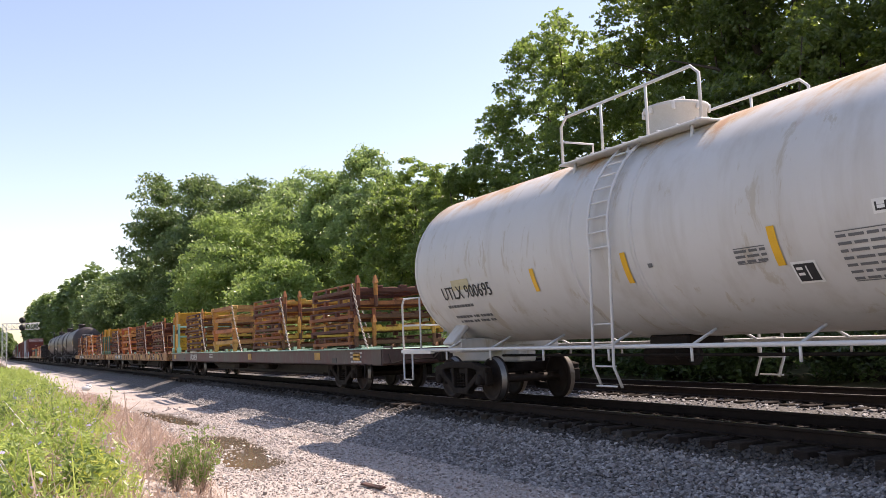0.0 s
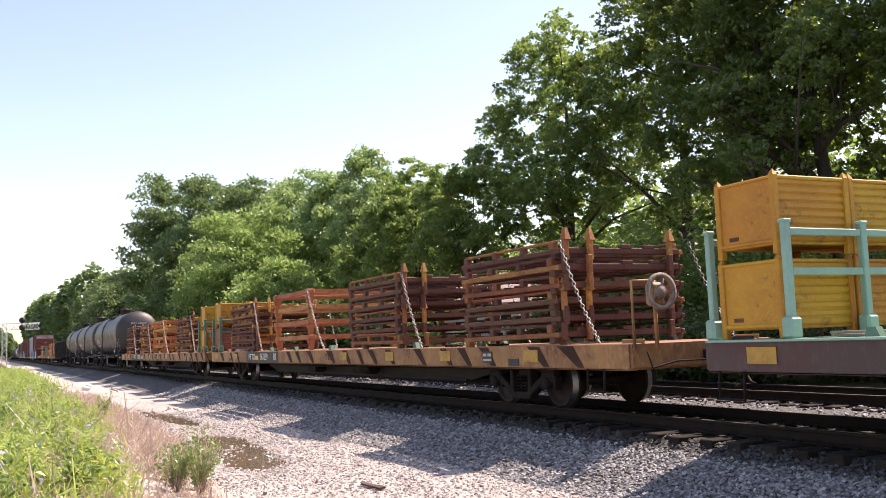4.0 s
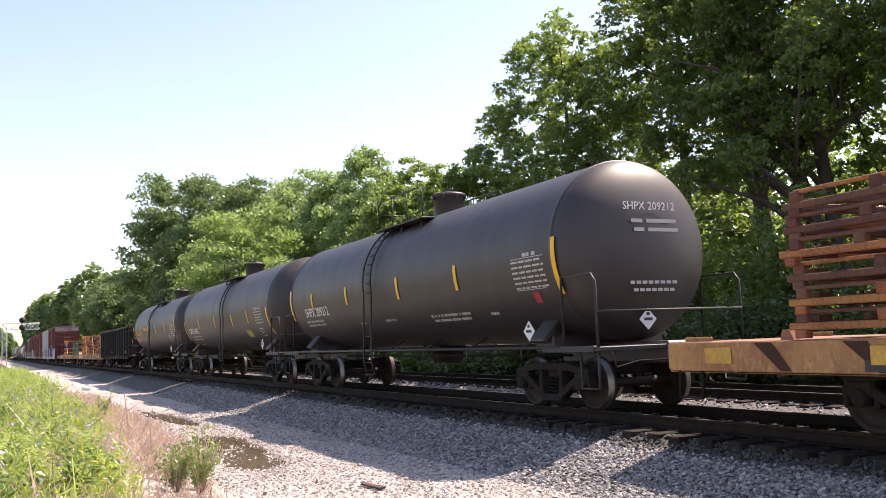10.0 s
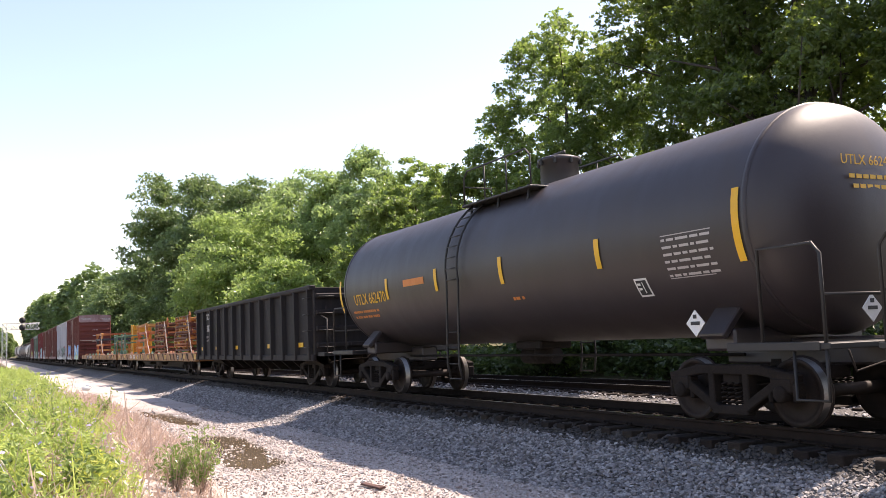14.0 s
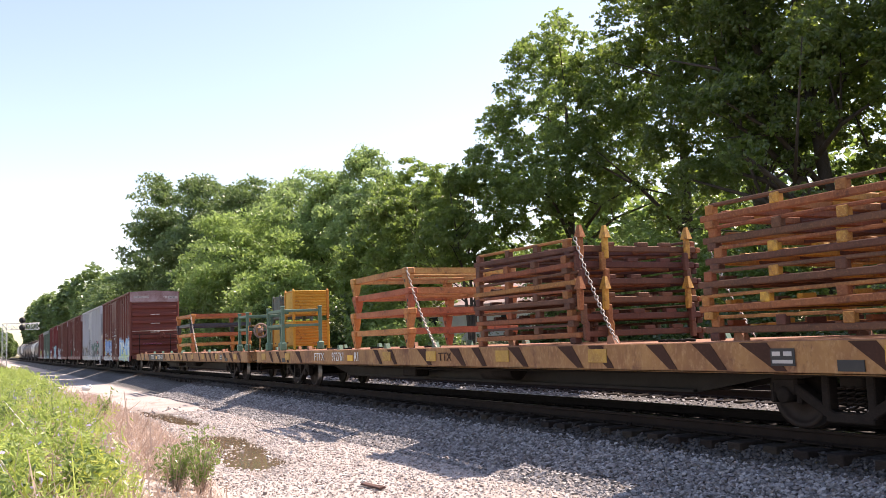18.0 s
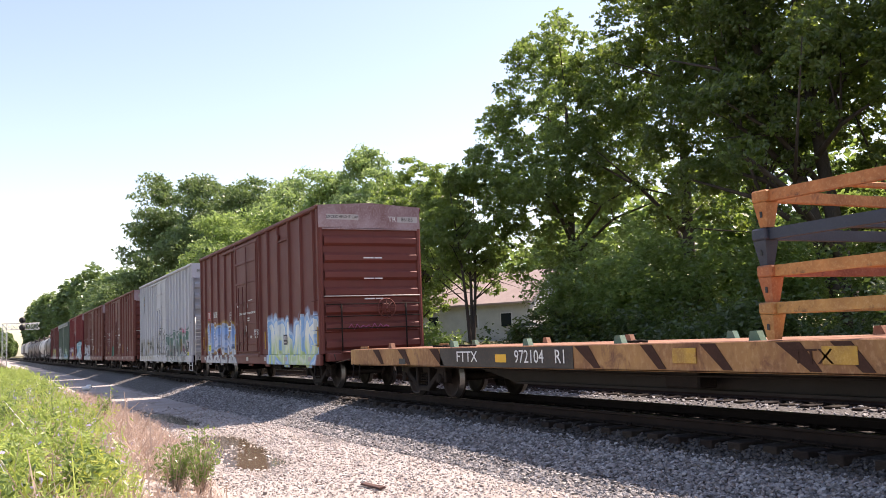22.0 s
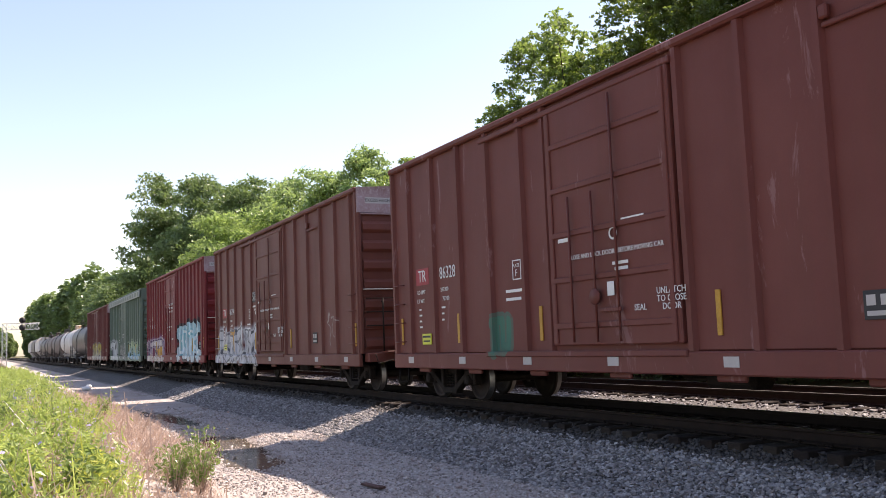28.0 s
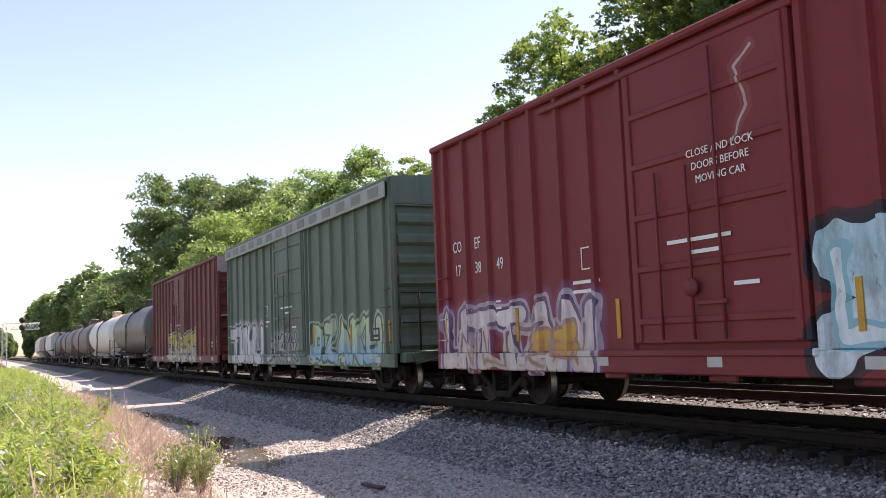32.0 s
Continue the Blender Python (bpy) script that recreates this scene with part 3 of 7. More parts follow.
# ---- trees and undergrowth ----
bark = worn("bark", (0.075, 0.058, 0.045), (0.03, 0.024, 0.02), (0.14, 0.115, 0.09), 3.0, 0.9, 0.0, 1.0, (1, 1, 0.25), 0.7)
leaf_dark = leaf_mat("broad_leaves_deep_green", (0.032, 0.054, 0.021), (0.105, 0.155, 0.046), (0.44, 0.60, 0.08), glow=0.36)
leaf_mid = leaf_mat("broad_leaves_green", (0.066, 0.110, 0.040), (0.175, 0.25, 0.080), (0.40, 0.56, 0.11), glow=0.46)
leaf_light = leaf_mat("broad_leaves_light_green", (0.140, 0.215, 0.076), (0.315, 0.425, 0.146), (0.40, 0.55, 0.14), glow=0.50)
leaf_far = leaf_mat("dense_dark_leaves", (0.080, 0.130, 0.056), (0.185, 0.265, 0.105), (0.25, 0.36, 0.10), glow=0.40)
leaf_hazy = leaf_mat("grey_green_leaves", (0.165, 0.24, 0.11), (0.34, 0.45, 0.18), (0.38, 0.52, 0.17), glow=0.50)
# bush leaves with the shade of the tall trees put into their colour
leaf_shade = leaf_mat("dark_ivy_leaves", (0.030, 0.052, 0.020), (0.095, 0.14, 0.045), (0.20, 0.30, 0.05), glow=0.34)
weed_leaf = leaf_mat("weed_leaves", (0.18, 0.25, 0.065), (0.44, 0.53, 0.165), (0.62, 0.74, 0.19), 0.5, patch=1.9)
weed_dark = leaf_mat("dark_weed_leaves", (0.075, 0.13, 0.035), (0.21, 0.29, 0.075), (0.38, 0.5, 0.12), 0.42, patch=1.9)
weed_lime = leaf_mat("yellow_green_weed_leaves", (0.26, 0.32, 0.055), (0.54, 0.59, 0.14), (0.74, 0.74, 0.14), 0.45, patch=1.9)
weed_dry = leaf_mat("dry_stems", (0.28, 0.18, 0.14), (0.64, 0.50, 0.41), (0.62, 0.46, 0.36), 0.3, patch=1.9)
flower_mat = leaf_mat("pale_violet_petals", (0.42, 0.36, 0.62), (0.55, 0.50, 0.75), (0.5, 0.45, 0.7), 0.3)


def leaf_arrays(centres, size, rng, droop=0.3, slim=0.55, flat=0.0):
    """A folded, pointed leaf at each centre: two triangles, random turn and size; flat turns the faces up."""
    n = len(centres)
    u = rng.normal(size=(n, 3))
    u /= np.linalg.norm(u, axis=1)[:, None]
    u[:, 2] = np.abs(u[:, 2]) * (1 if flat else np.sign(rng.rand(n) - 0.5)) + flat
    d = np.cross(u, rng.normal(size=(n, 3)))
    d[:, 2] -= droop * np.linalg.norm(d, axis=1)
    d /= np.linalg.norm(d, axis=1)[:, None]
    s = np.cross(d, u)
    s /= np.linalg.norm(s, axis=1)[:, None]
    u = np.cross(s, d)
    L = (size * rng.uniform(0.55, 1.35, n))[:, None]
    a = centres - d * L * 0.5
    c = centres + d * L * 0.5
    b = centres + s * L * slim * 0.5 + u * L * 0.12
    e = centres - s * L * slim * 0.5 + u * L * 0.12
    v = np.stack([a, b, c, e], 1).reshape(-1, 3)
    o = 4 * np.arange(n)[:, None]
    f = np.concatenate([o + np.array([[0, 1, 2]]), o + np.array([[0, 2, 3]])], 0)
    return v, f


def tree(x, y, height, spread, low, leaves, size, mat, seed, label, name="tree", trunk=0.28, lean=0.0, stems=1, lobes=120, group="trees along the line", clump=1.15, thin=0.62):
    """A tapered trunk with limbs, and a crown of leaf clumps at the limbs' ends, uneven and with gaps."""
    rng = np.random.RandomState(seed)
    z0 = float(ground_z(np.array([x * 1.0]), np.array([y * 1.0]))[0]) - 0.1
    t = thing(name, pose(x, y, z0), label, "tree", group)
    wood = Build()
    tips = []
    for k in range(stems):
        dirn = np.array([lean + (rng.uniform(-0.35, 0.35) if stems > 1 else rng.uniform(-0.06, 0.06)), rng.uniform(-0.2, 0.2) if stems > 1 else 0.0])
        top = height * rng.uniform(0.72, 0.85)
        pts, rad = [], []
        for i in range(8):
            q = i / 7
            pts.append((dirn[0] * top * q * 0.6 + 0.25 * math.sin(3 * q + seed) * q, dirn[1] * top * q * 0.6 + 0.2 * math.cos(4 * q + seed) * q, top * q))
            rad.append(trunk * (1.25 if i == 0 else 1) * (1 - 0.86 * q))
        wood.tube(pts, rad, 9)
        for j in range(10):
            q = rng.uniform(max(0.2, low / height * 0.8), 0.95)
            i = min(6, int(q * 7))
            p = np.array(pts[i]) + (np.array(pts[i + 1]) - np.array(pts[i])) * (q * 7 - i)
            a = rng.uniform(0, 6.28)
            ln = spread * rng.uniform(0.6, 1.0) * (1.15 - 0.55 * q)
            e = p + np.array([math.cos(a) * ln, math.sin(a) * ln, ln * rng.uniform(0.35, 0.85)])
            mid = (p + e) / 2 + np.array([0, 0, 0.12 * ln])
            r0 = trunk * (1 - 0.8 * q) * 0.5
            wood.tube([p, mid, e], [r0, r0 * 0.6, r0 * 0.2], 6)
            tips.append(e)
            for _ in range(2):
                e2 = mid + rng.normal(size=3) * ln * 0.35 + np.array([0, 0, 0.2 * ln])
                wood.tube([mid, (mid + e2) / 2, e2], [r0 * 0.45, r0 * 0.3, r0 * 0.1], 5)
                tips.append(e2)
    part("trunk", wood, bark, t)
    # the crown's lobes fill an uneven egg
    mid_z, half = (height + low) / 2, (height - low) / 2
    cs, rs = [], []
    for k in range(lobes):
        while True:
            p = rng.uniform(-1, 1, 3)
            if 0.35 < np.linalg.norm(p) < 1:
                break
        wide = spread * (1 - 0.25 * max(0, p[2]) - 0.1 * abs(p[2]))
        c = np.array([p[0] * wide + lean * height * 0.4, p[1] * wide, mid_z + p[2] * half * 0.9])
        cs.append(c)
        rs.append(spread * rng.uniform(0.09, 0.20))
    for e in tips:
        cs.append(np.array([e[0], e[1], min(max(e[2], low), height)]))
        rs.append(spread * rng.uniform(0.10, 0.20))
    cs, rs = np.array(cs), np.array(rs)
    w = rs ** 2 / np.sum(rs ** 2)
    per = 18
    n = int(leaves * thin) // per
    which = rng.choice(len(cs), n, p=w)
    d = rng.normal(size=(n, 3))
    d[:, 2] += 0.25
    d /= np.linalg.norm(d, axis=1)[:, None]
    shell = rs[which] * rng.uniform(0.45, 1.0, n) ** 0.4
    at = cs[which] + d * shell[:, None] * np.array([1, 1, 0.75])
    # each twig end carries a tight, drooping spray of leaves
    ray_ = rng.normal(size=(n * per, 3))
    ray_ /= np.linalg.norm(ray_, axis=1)[:, None]
    ray_ *= (rng.rand(n * per) ** 0.5 * size * clump * 1.25)[:, None] * np.repeat(rng.uniform(0.7, 1.4, n), per)[:, None]
    pts = np.repeat(at, per, 0) + ray_ * np.array([1, 1, 0.55])
    pts[:, 2] = np.maximum(pts[:, 2], 0.15)
    v, f = leaf_arrays(pts, size, rng, 0.25, 0.62, 0.12)
    part("crown", cloud_mesh("crown", v, f, mat), mat, t)
    return t


# the tall trees beside the camera's view of the second track
tree(-25.0, 16.5, 20.5, 5.0, 4.6, 120000, 0.19, leaf_dark, 21, "tall leafy tree with a dark forked trunk", trunk=0.42, thin=0.44, lobes=125)
tree(-20.8, 15.8, 19.5, 4.6, 5.0, 105000, 0.19, leaf_dark, 22, "tall leafy tree with a trunk forking low", trunk=0.36, stems=2, thin=0.48, lobes=105)
tree(-30.5, 17.5, 20.0, 4.8, 4.2, 100000, 0.20, leaf_dark, 23, "tall leafy tree in deep shade", trunk=0.34, thin=0.36, lobes=120)
tree(-36.0, 15.0, 16.6, 4.7, 4.0, 105000, 0.18, leaf_mid, 24, "full-crowned tree with dark glossy leaves", trunk=0.28, thin=0.55, lobes=140)
tree(-17.3, 18.5, 19.5, 4.8, 4.0, 62000, 0.22, leaf_dark, 25, "tall leafy tree behind the others", trunk=0.30)
tree(-24.0, 25.0, 8.0, 5.0, 0.8, 26000, 0.30, leaf_mid, 27, "sunlit tree in the wood behind", trunk=0.3)
tree(-29.0, 27.0, 8.0, 5.0, 0.8, 22000, 0.30, leaf_mid, 28, "sunlit tree in a gap of the wood", trunk=0.3)
# lower, airy trees
tree(-39.5, 11.5, 10.8, 3.1, 4.4, 36000, 0.19, leaf_mid, 31, "slender tree with several thin stems", trunk=0.11, stems=3)
tree(-46.0, 11.5, 11.6, 3.4, 3.2, 44000, 0.20, leaf_mid, 32, "slender spreading tree with several thin stems", trunk=0.13, stems=3)
tree(-52.5, 13.0, 10.4, 3.6, 1.5, 36000, 0.24, leaf_mid, 33, "bushy young tree beside the line", trunk=0.14, stems=2)
# middle distance
tree(-63.0, 16.0, 17.0, 3.2, 2.0, 46000, 0.28, leaf_hazy, 41, "light green tree with a narrow open crown", trunk=0.25, clump=1.8, lobes=130)
tree(-73.5, 17.0, 16.8, 4.6, 2.0, 56000, 0.30, leaf_hazy, 42, "light green tree with an uneven top", trunk=0.28, clump=1.8, lobes=170)
tree(-74.0, 9.8, 13.0, 6.4, 1.0, 84000, 0.28, leaf_light, 43, "sunlit bright green tree close to the line", trunk=0.25, clump=1.8, lobes=200)
tree(-66.0, 9.6, 8.2, 4.0, 0.5, 30000, 0.26, leaf_light, 44, "small bright green tree close to the line", trunk=0.15, clump=1.8, lobes=170)
tree(-94.0, 14.5, 20.0, 5.8, 1.5, 56000, 0.35, leaf_far, 45, "broad green tree in the row", trunk=0.3, clump=1.8, lobes=170)
tree(-110.0, 14.5, 23.4, 6.8, 1.5, 64000, 0.40, leaf_far, 46, "large broad-crowned green tree", trunk=0.4, clump=1.8, lobes=170)
tree(-138.0, 14.6, 27.0, 8.0, 1.5, 60000, 0.48, leaf_far, 47, "large dark tree standing out over the line", trunk=0.45, clump=1.8, lobes=190)
tree(-222.0, 18.0, 18.5, 8.0, 1.0, 34000, 0.6, leaf_far, 48, "green tree in the far row", trunk=0.4, clump=1.8, lobes=170)
tree(-85.0, 16.5, 17.8, 5.0, 1.0, 46000, 0.32, leaf_hazy, 49, "broad green tree behind the front row", trunk=0.3, clump=1.8, lobes=170)


def bush(x, y, w, h, leaves, size, mat, seed, label):
    rng = np.random.RandomState(seed)
    z0 = float(ground_z(np.array([x * 1.0]), np.array([y * 1.0]))[0])
    t = thing("bush", pose(x, y, z0), label, "bush", "undergrowth beside the second track")
    wood = Build()
    cs = []
    for k in range(9):
        a = rng.uniform(0, 6.28)
        e = np.array([math.cos(a) * w * rng.uniform(0.2, 0.8), math.sin(a) * w * 0.6 * rng.uniform(0.2, 0.8), h * rng.uniform(0.35, 0.85)])
        wood.tube([(0.1 * math.cos(a), 0.1 * math.sin(a), 0), e * 0.5 + np.array([0, 0, 0.1]), e], [0.035, 0.025, 0.008], 5)
        cs.append(e)
    part("stem", wood, bark, t)
    n = leaves // 20
    at = np.array(cs)[rng.randint(0, len(cs), n)] + rng.normal(size=(n, 3)) * np.array([w * 0.32, w * 0.25, h * 0.2])
    pts = np.repeat(at, 20, 0) + rng.normal(size=(n * 20, 3)) * size * 0.75
    pts[:, 2] = np.abs(pts[:, 2])
    v, f = leaf_arrays(pts, size, rng, 0.2, 0.6, 0.6)
    part("foliage", cloud_mesh("foliage", v, f, mat), mat, t)
    return t


bush(-28.7, 9.7, 1.7, 3.9, 7000, 0.16, leaf_mid, 91, "leafy undergrowth bush in mixed shade")
bush(-33.2, 13.6, 1.9, 4.6, 7000, 0.18, leaf_dark, 92, "tall leafy bush at the edge of the wood")
brng = random.Random(5)
bx, bi = -11.5, 0
while bx > -150:
    gap = -40 < bx < -31  # a house shows through here
    far = min(1.0, (-bx - 10) / 120)
    w = 1.7 + 1.5 * far + brng.uniform(-0.3, 0.5)
    # bushes below the tall trees all get the leaf colour darkened for shade
    mat = leaf_shade if bx > -31 else brng.choice((leaf_dark, leaf_mid, leaf_shade, leaf_light))
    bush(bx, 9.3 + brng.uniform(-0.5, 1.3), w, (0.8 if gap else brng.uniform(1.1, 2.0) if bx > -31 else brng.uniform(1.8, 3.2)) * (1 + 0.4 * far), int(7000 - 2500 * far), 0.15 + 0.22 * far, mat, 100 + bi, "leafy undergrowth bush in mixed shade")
    if bi % 2 == 0 and not -52 < bx < -31:
        bush(bx - 1, 12.8 + brng.uniform(-0.6, 1.4), w * 1.2, brng.uniform(2.6, 4.6), int(7000 - 2000 * far), 0.18 + 0.24 * far, brng.choice((leaf_mid, leaf_light, leaf_dark)), 300 + bi, "tall leafy bush at the edge of the wood")
    bx -= w * 1.25
    bi += 1


def woods(name, n_lobes, x0, x1, y0, y1, h0, h1, leaves, size, mat, seed, label):
    """Far woodland: many leafy crowns in one sheet of foliage."""
    rng = np.random.RandomState(seed)
    cx, cy = rng.uniform(x0, x1, n_lobes), rng.uniform(y0, y1, n_lobes)
    far_off = (np.abs(cx + 67) > 14) | (cy > 36)
    cx, cy, n_lobes = cx[far_off], cy[far_off], int(far_off.sum())
    h = rng.uniform(h0, h1, n_lobes)
    per = leaves // n_lobes
    d = rng.normal(size=(n_lobes, per, 3))
    d /= np.linalg.norm(d, axis=2)[..., None]
    r = h[:, None] * 0.26 * rng.uniform(0.6, 1.0, (n_lobes, per)) ** 0.5
    sub = smooth_noise(d[..., 0] * 3 + cx[:, None], d[..., 2] * 3 + cy[:, None], 1.4, seed) * 0.3 + 1
    p = np.stack([cx[:, None] + d[..., 0] * r * sub, cy[:, None] + d[..., 1] * r * sub, h[:, None] * 0.55 + d[..., 2] * h[:, None] * 0.45 * sub * rng.uniform(0.7, 1, (n_lobes, per))], -1).reshape(-1, 3)
    p[:, 2] = np.maximum(p[:, 2], 0.2)
    v, f = leaf_arrays(p, size, rng, 0.2, 0.8, 0.6)
    return solid(name, cloud_mesh(name, v, f, mat), None, label, "woodland", kind="stuff")


woods("woodland", 80, -70, -12, 26, 48, 6, 10, 90000, 0.5, leaf_mid, 71, "leafy wood behind the trees beside the line")
woods("woodland", 60, -190, -45, 46, 90, 13, 19, 60000, 0.9, leaf_mid, 75, "leafy wood farther back from the line")
woods("far_woodland", 40, -340, -200, 17, 36, 17, 23, 60000, 1.1, leaf_far, 72, "far row of trees along the line")
woods("far_woodland", 26, -640, -350, 15, 44, 26, 36, 40000, 2.0, leaf_far, 73, "distant tree line")
woods("far_woodland", 26, -560, -330, -20, 4, 7, 13, 16000, 1.5, leaf_far, 74, "distant low trees beyond the signal bridge")


# ---- weeds on the bank ----
def bank_edge(x):
    """Where the weeds end towards the gravel."""
    return np.interp(x, [-90, -50, -30, -24, -20, -18, -13, -11.5, -8, -5], [-5.3, -5.1, -5.75, -5.75, -6.05, -6.15, -6.75, -7.0, -8.0, -8.8]) + 0.25 * smooth_noise(x, np.zeros_like(x), 1.2, 9)


def weeds(name, n, x0, x1, y0, y1, h0, h1, leaf, mat, seed, label, blades=9, dens=1.0, lean=0.35, edge=0.0, slim=0.3, thick=0.006, inner=9.0, gaps=-0.2):
    """Upright stems with narrow leaves, in one mesh."""
    rng = np.random.RandomState(seed)
    x = x1 + (x0 - x1) * rng.rand(n) ** dens
    y = rng.uniform(y0, y1, n)
    keep = (smooth_noise(x, y, 2.6, seed + 1) > gaps) & (y < bank_edge(x) + edge * (1 + 0.9 * np.clip((-x - 12) / 10, 0, 1) * (edge < -0.5))) & (y > bank_edge(x) - inner)
    x, y = x[keep], y[keep]
    n = len(x)
    h = rng.uniform(h0, h1, n) * (0.75 + 0.9 * smooth_noise(x, y, 2.2, seed + 2)).clip(0.3, 1.4)
    base = np.stack([x, y, ground_z(x, y)], -1)
    tip = base + np.stack([rng.normal(size=n) * lean * h, rng.normal(size=n) * lean * h, h], -1)
    w = thick + 0.004 * rng.rand(n)
    side = rng.normal(size=(n, 3)) * w[:, None]
    v1 = np.stack([base - side, base + side, tip + side * 0.3, tip - side * 0.3], 1).reshape(-1, 3)
    o = 4 * np.arange(n)[:, None]
    f1 = np.concatenate([o + np.array([[0, 1, 2]]), o + np.array([[0, 2, 3]])], 0)
    q = rng.uniform(0.1, 1.0, (n, blades))[..., None]
    pts = (base[:, None] * (1 - q) + tip[:, None] * q + rng.normal(size=(n, blades, 3)) * 0.05).reshape(-1, 3)
    v2, f2 = leaf_arrays(pts, leaf, rng, -0.5, slim)
    v, f = np.concatenate([v1, v2]), np.concatenate([f1, f2 + len(v1)])
    return solid(name, cloud_mesh(name, v, f, mat), None, label, "weeds", kind="stuff")


weeds("weeds", 2300, -34, -4.0, -11.4, -5.8, 0.30, 0.80, 0.06, weed_leaf, 81, "lush green weeds on the bank", 20, 1.5, edge=-1.0, slim=0.36)
weeds("weeds", 900, -34, -4.0, -11.4, -5.8, 0.35, 0.75, 0.09, weed_dark, 85, "darker broad-leaved weeds among the grass", 18, 1.5, edge=-1.0, slim=0.45, gaps=0.05)
weeds("weeds", 1100, -30, -4.0, -11.4, -5.8, 0.35, 0.9, 0.06, weed_lime, 88, "yellow-green weeds coming into flower", 22, 1.5, edge=-0.9, slim=0.3, gaps=0.12)
weeds("grass", 4200, -24, -3.8, -11.2, -5.8, 0.15, 0.45, 0.13, weed_leaf, 82, "bright green grass on the bank", 5, 1.5, edge=-0.9, slim=0.14, lean=0.5)
weeds("dry_weeds", 11000, -44, -5.0, -9.6, -5.0, 0.07, 0.28, 0.05, weed_dry, 83, "dry brown weed stems at the edge of the gravel", 9, 1.3, edge=0.1, inner=2.2)
weeds("dry_weeds", 1300, -30, -4.5, -11.0, -6.2, 0.35, 0.85, 0.05, weed_dry, 86, "tall dry stalks standing among the weeds", 5, 1.3, edge=-0.3, lean=0.5)
weeds("grass", 6000, -90, -30, -11.5, -5.6, 0.3, 0.7, 0.18, weed_leaf, 84, "tall grass along the bank", 8, 0.8, edge=-0.9)
weeds("tall_grass", 420, -22, -4.5, -11.0, -6.4, 0.5, 0.95, 0.22, weed_leaf, 89, "long arching grass blades among the weeds", 5, 1.4, edge=-0.7, slim=0.045, lean=0.4, thick=0.003)
weeds("wild_flowers", 500, -30, -5.0, -11.0, -6.6, 0.4, 0.85, 0.05, flower_mat, 87, "pale violet wild flowers among the weeds", 4, 1.3, edge=-1.0, slim=0.9, thick=0.001)


def clumps(name, n, x0, x1, h0, h1, r0, r1, leaf, slim, mat, seed, label, stems=16, along=12, dens=1.3, edge=-1.0, gaps=0.0, flat=0.5):
    """Leafy weeds in separate tufts with dark hollows between them: stems fan out from a root, leaves sit along them."""
    rng = np.random.RandomState(seed)
    x = x1 + (x0 - x1) * rng.rand(n) ** dens
    y = rng.uniform(-11.4, -5.6, n)
    keep = (smooth_noise(x, y, 1.7, seed + 3) > gaps) & (y < bank_edge(x) + edge * (1 + 0.75 * np.clip((-x - 12) / 10, 0, 1) * (edge < -0.5)))
    x, y = x[keep], y[keep]
    n = len(x)
    h, r = rng.uniform(h0, h1, n), rng.uniform(r0, r1, n)
    root = np.stack([x, y, ground_z(x, y)], -1)
    a, k = rng.uniform(0, 6.28, (n, stems)), rng.rand(n, stems) ** 0.6
    up = rng.uniform(0.55, 1.0, (n, stems)) * (1.05 - 0.4 * k)
    tip = root[:, None] + np.stack([np.cos(a) * k * r[:, None], np.sin(a) * k * r[:, None], up * h[:, None]], -1)
    q = rng.uniform(0.3, 1.0, (n, stems, along))[..., None]
    pts = root[:, None, None] * (1 - q) + tip[:, :, None] * q
    pts = pts + rng.normal(size=pts.shape) * leaf * 0.55
    pts[..., 2] += 0.15 * h[:, None, None] * np.sin(q[..., 0] * 3.0)
    v2, f2 = leaf_arrays(pts.reshape(-1, 3), leaf, rng, 0.1, slim, flat)
    b0 = np.repeat(root[:, None], stems, 1).reshape(-1, 3)
    t0 = tip.reshape(-1, 3)
    side = rng.normal(size=b0.shape) * 0.004
    v1 = np.stack([b0 - side, b0 + side, t0 + side * 0.3, t0 - side * 0.3], 1).reshape(-1, 3)
    o = 4 * np.arange(len(b0))[:, None]
    f1 = np.concatenate([o + np.array([[0, 1, 2]]), o + np.array([[0, 2, 3]])], 0)
    return solid(name, cloud_mesh(name, np.concatenate([v1, v2]), np.concatenate([f1, f2 + len(v1)]), mat), None, label, "weeds", kind="stuff")


clumps("weed_tufts", 330, -30, -5.0, 0.35, 0.75, 0.20, 0.45, 0.085, 0.42, weed_leaf, 181, "leafy green weed tufts on the bank", 18, 14)
clumps("weed_tufts", 240, -30, -5.0, 0.30, 0.65, 0.20, 0.40, 0.12, 0.55, weed_dark, 182, "broad-leaved dark green weed tufts", 14, 9, gaps=0.05, edge=-1.1)
clumps("weed_tufts", 200, -24, -5.0, 0.30, 0.60, 0.25, 0.50, 0.055, 0.30, weed_lime, 183, "feathery yellow-green weed tufts", 26, 20, gaps=0.08, edge=-1.2)
clumps("weed_tufts", 110, -40, -8.0, 0.25, 0.55, 0.2, 0.4, 0.07, 0.4, weed_lime, 184, "yellowing weed tufts along the edge of the bank", 16, 10, gaps=0.1, edge=-0.6)
clumps("dry_tufts", 170, -26, -7.0, 0.14, 0.42, 0.15, 0.32, 0.06, 0.16, weed_dry, 185, "dry pinkish-brown tufts between weeds and gravel", 22, 8, edge=-0.1, gaps=0.05, flat=0.0)


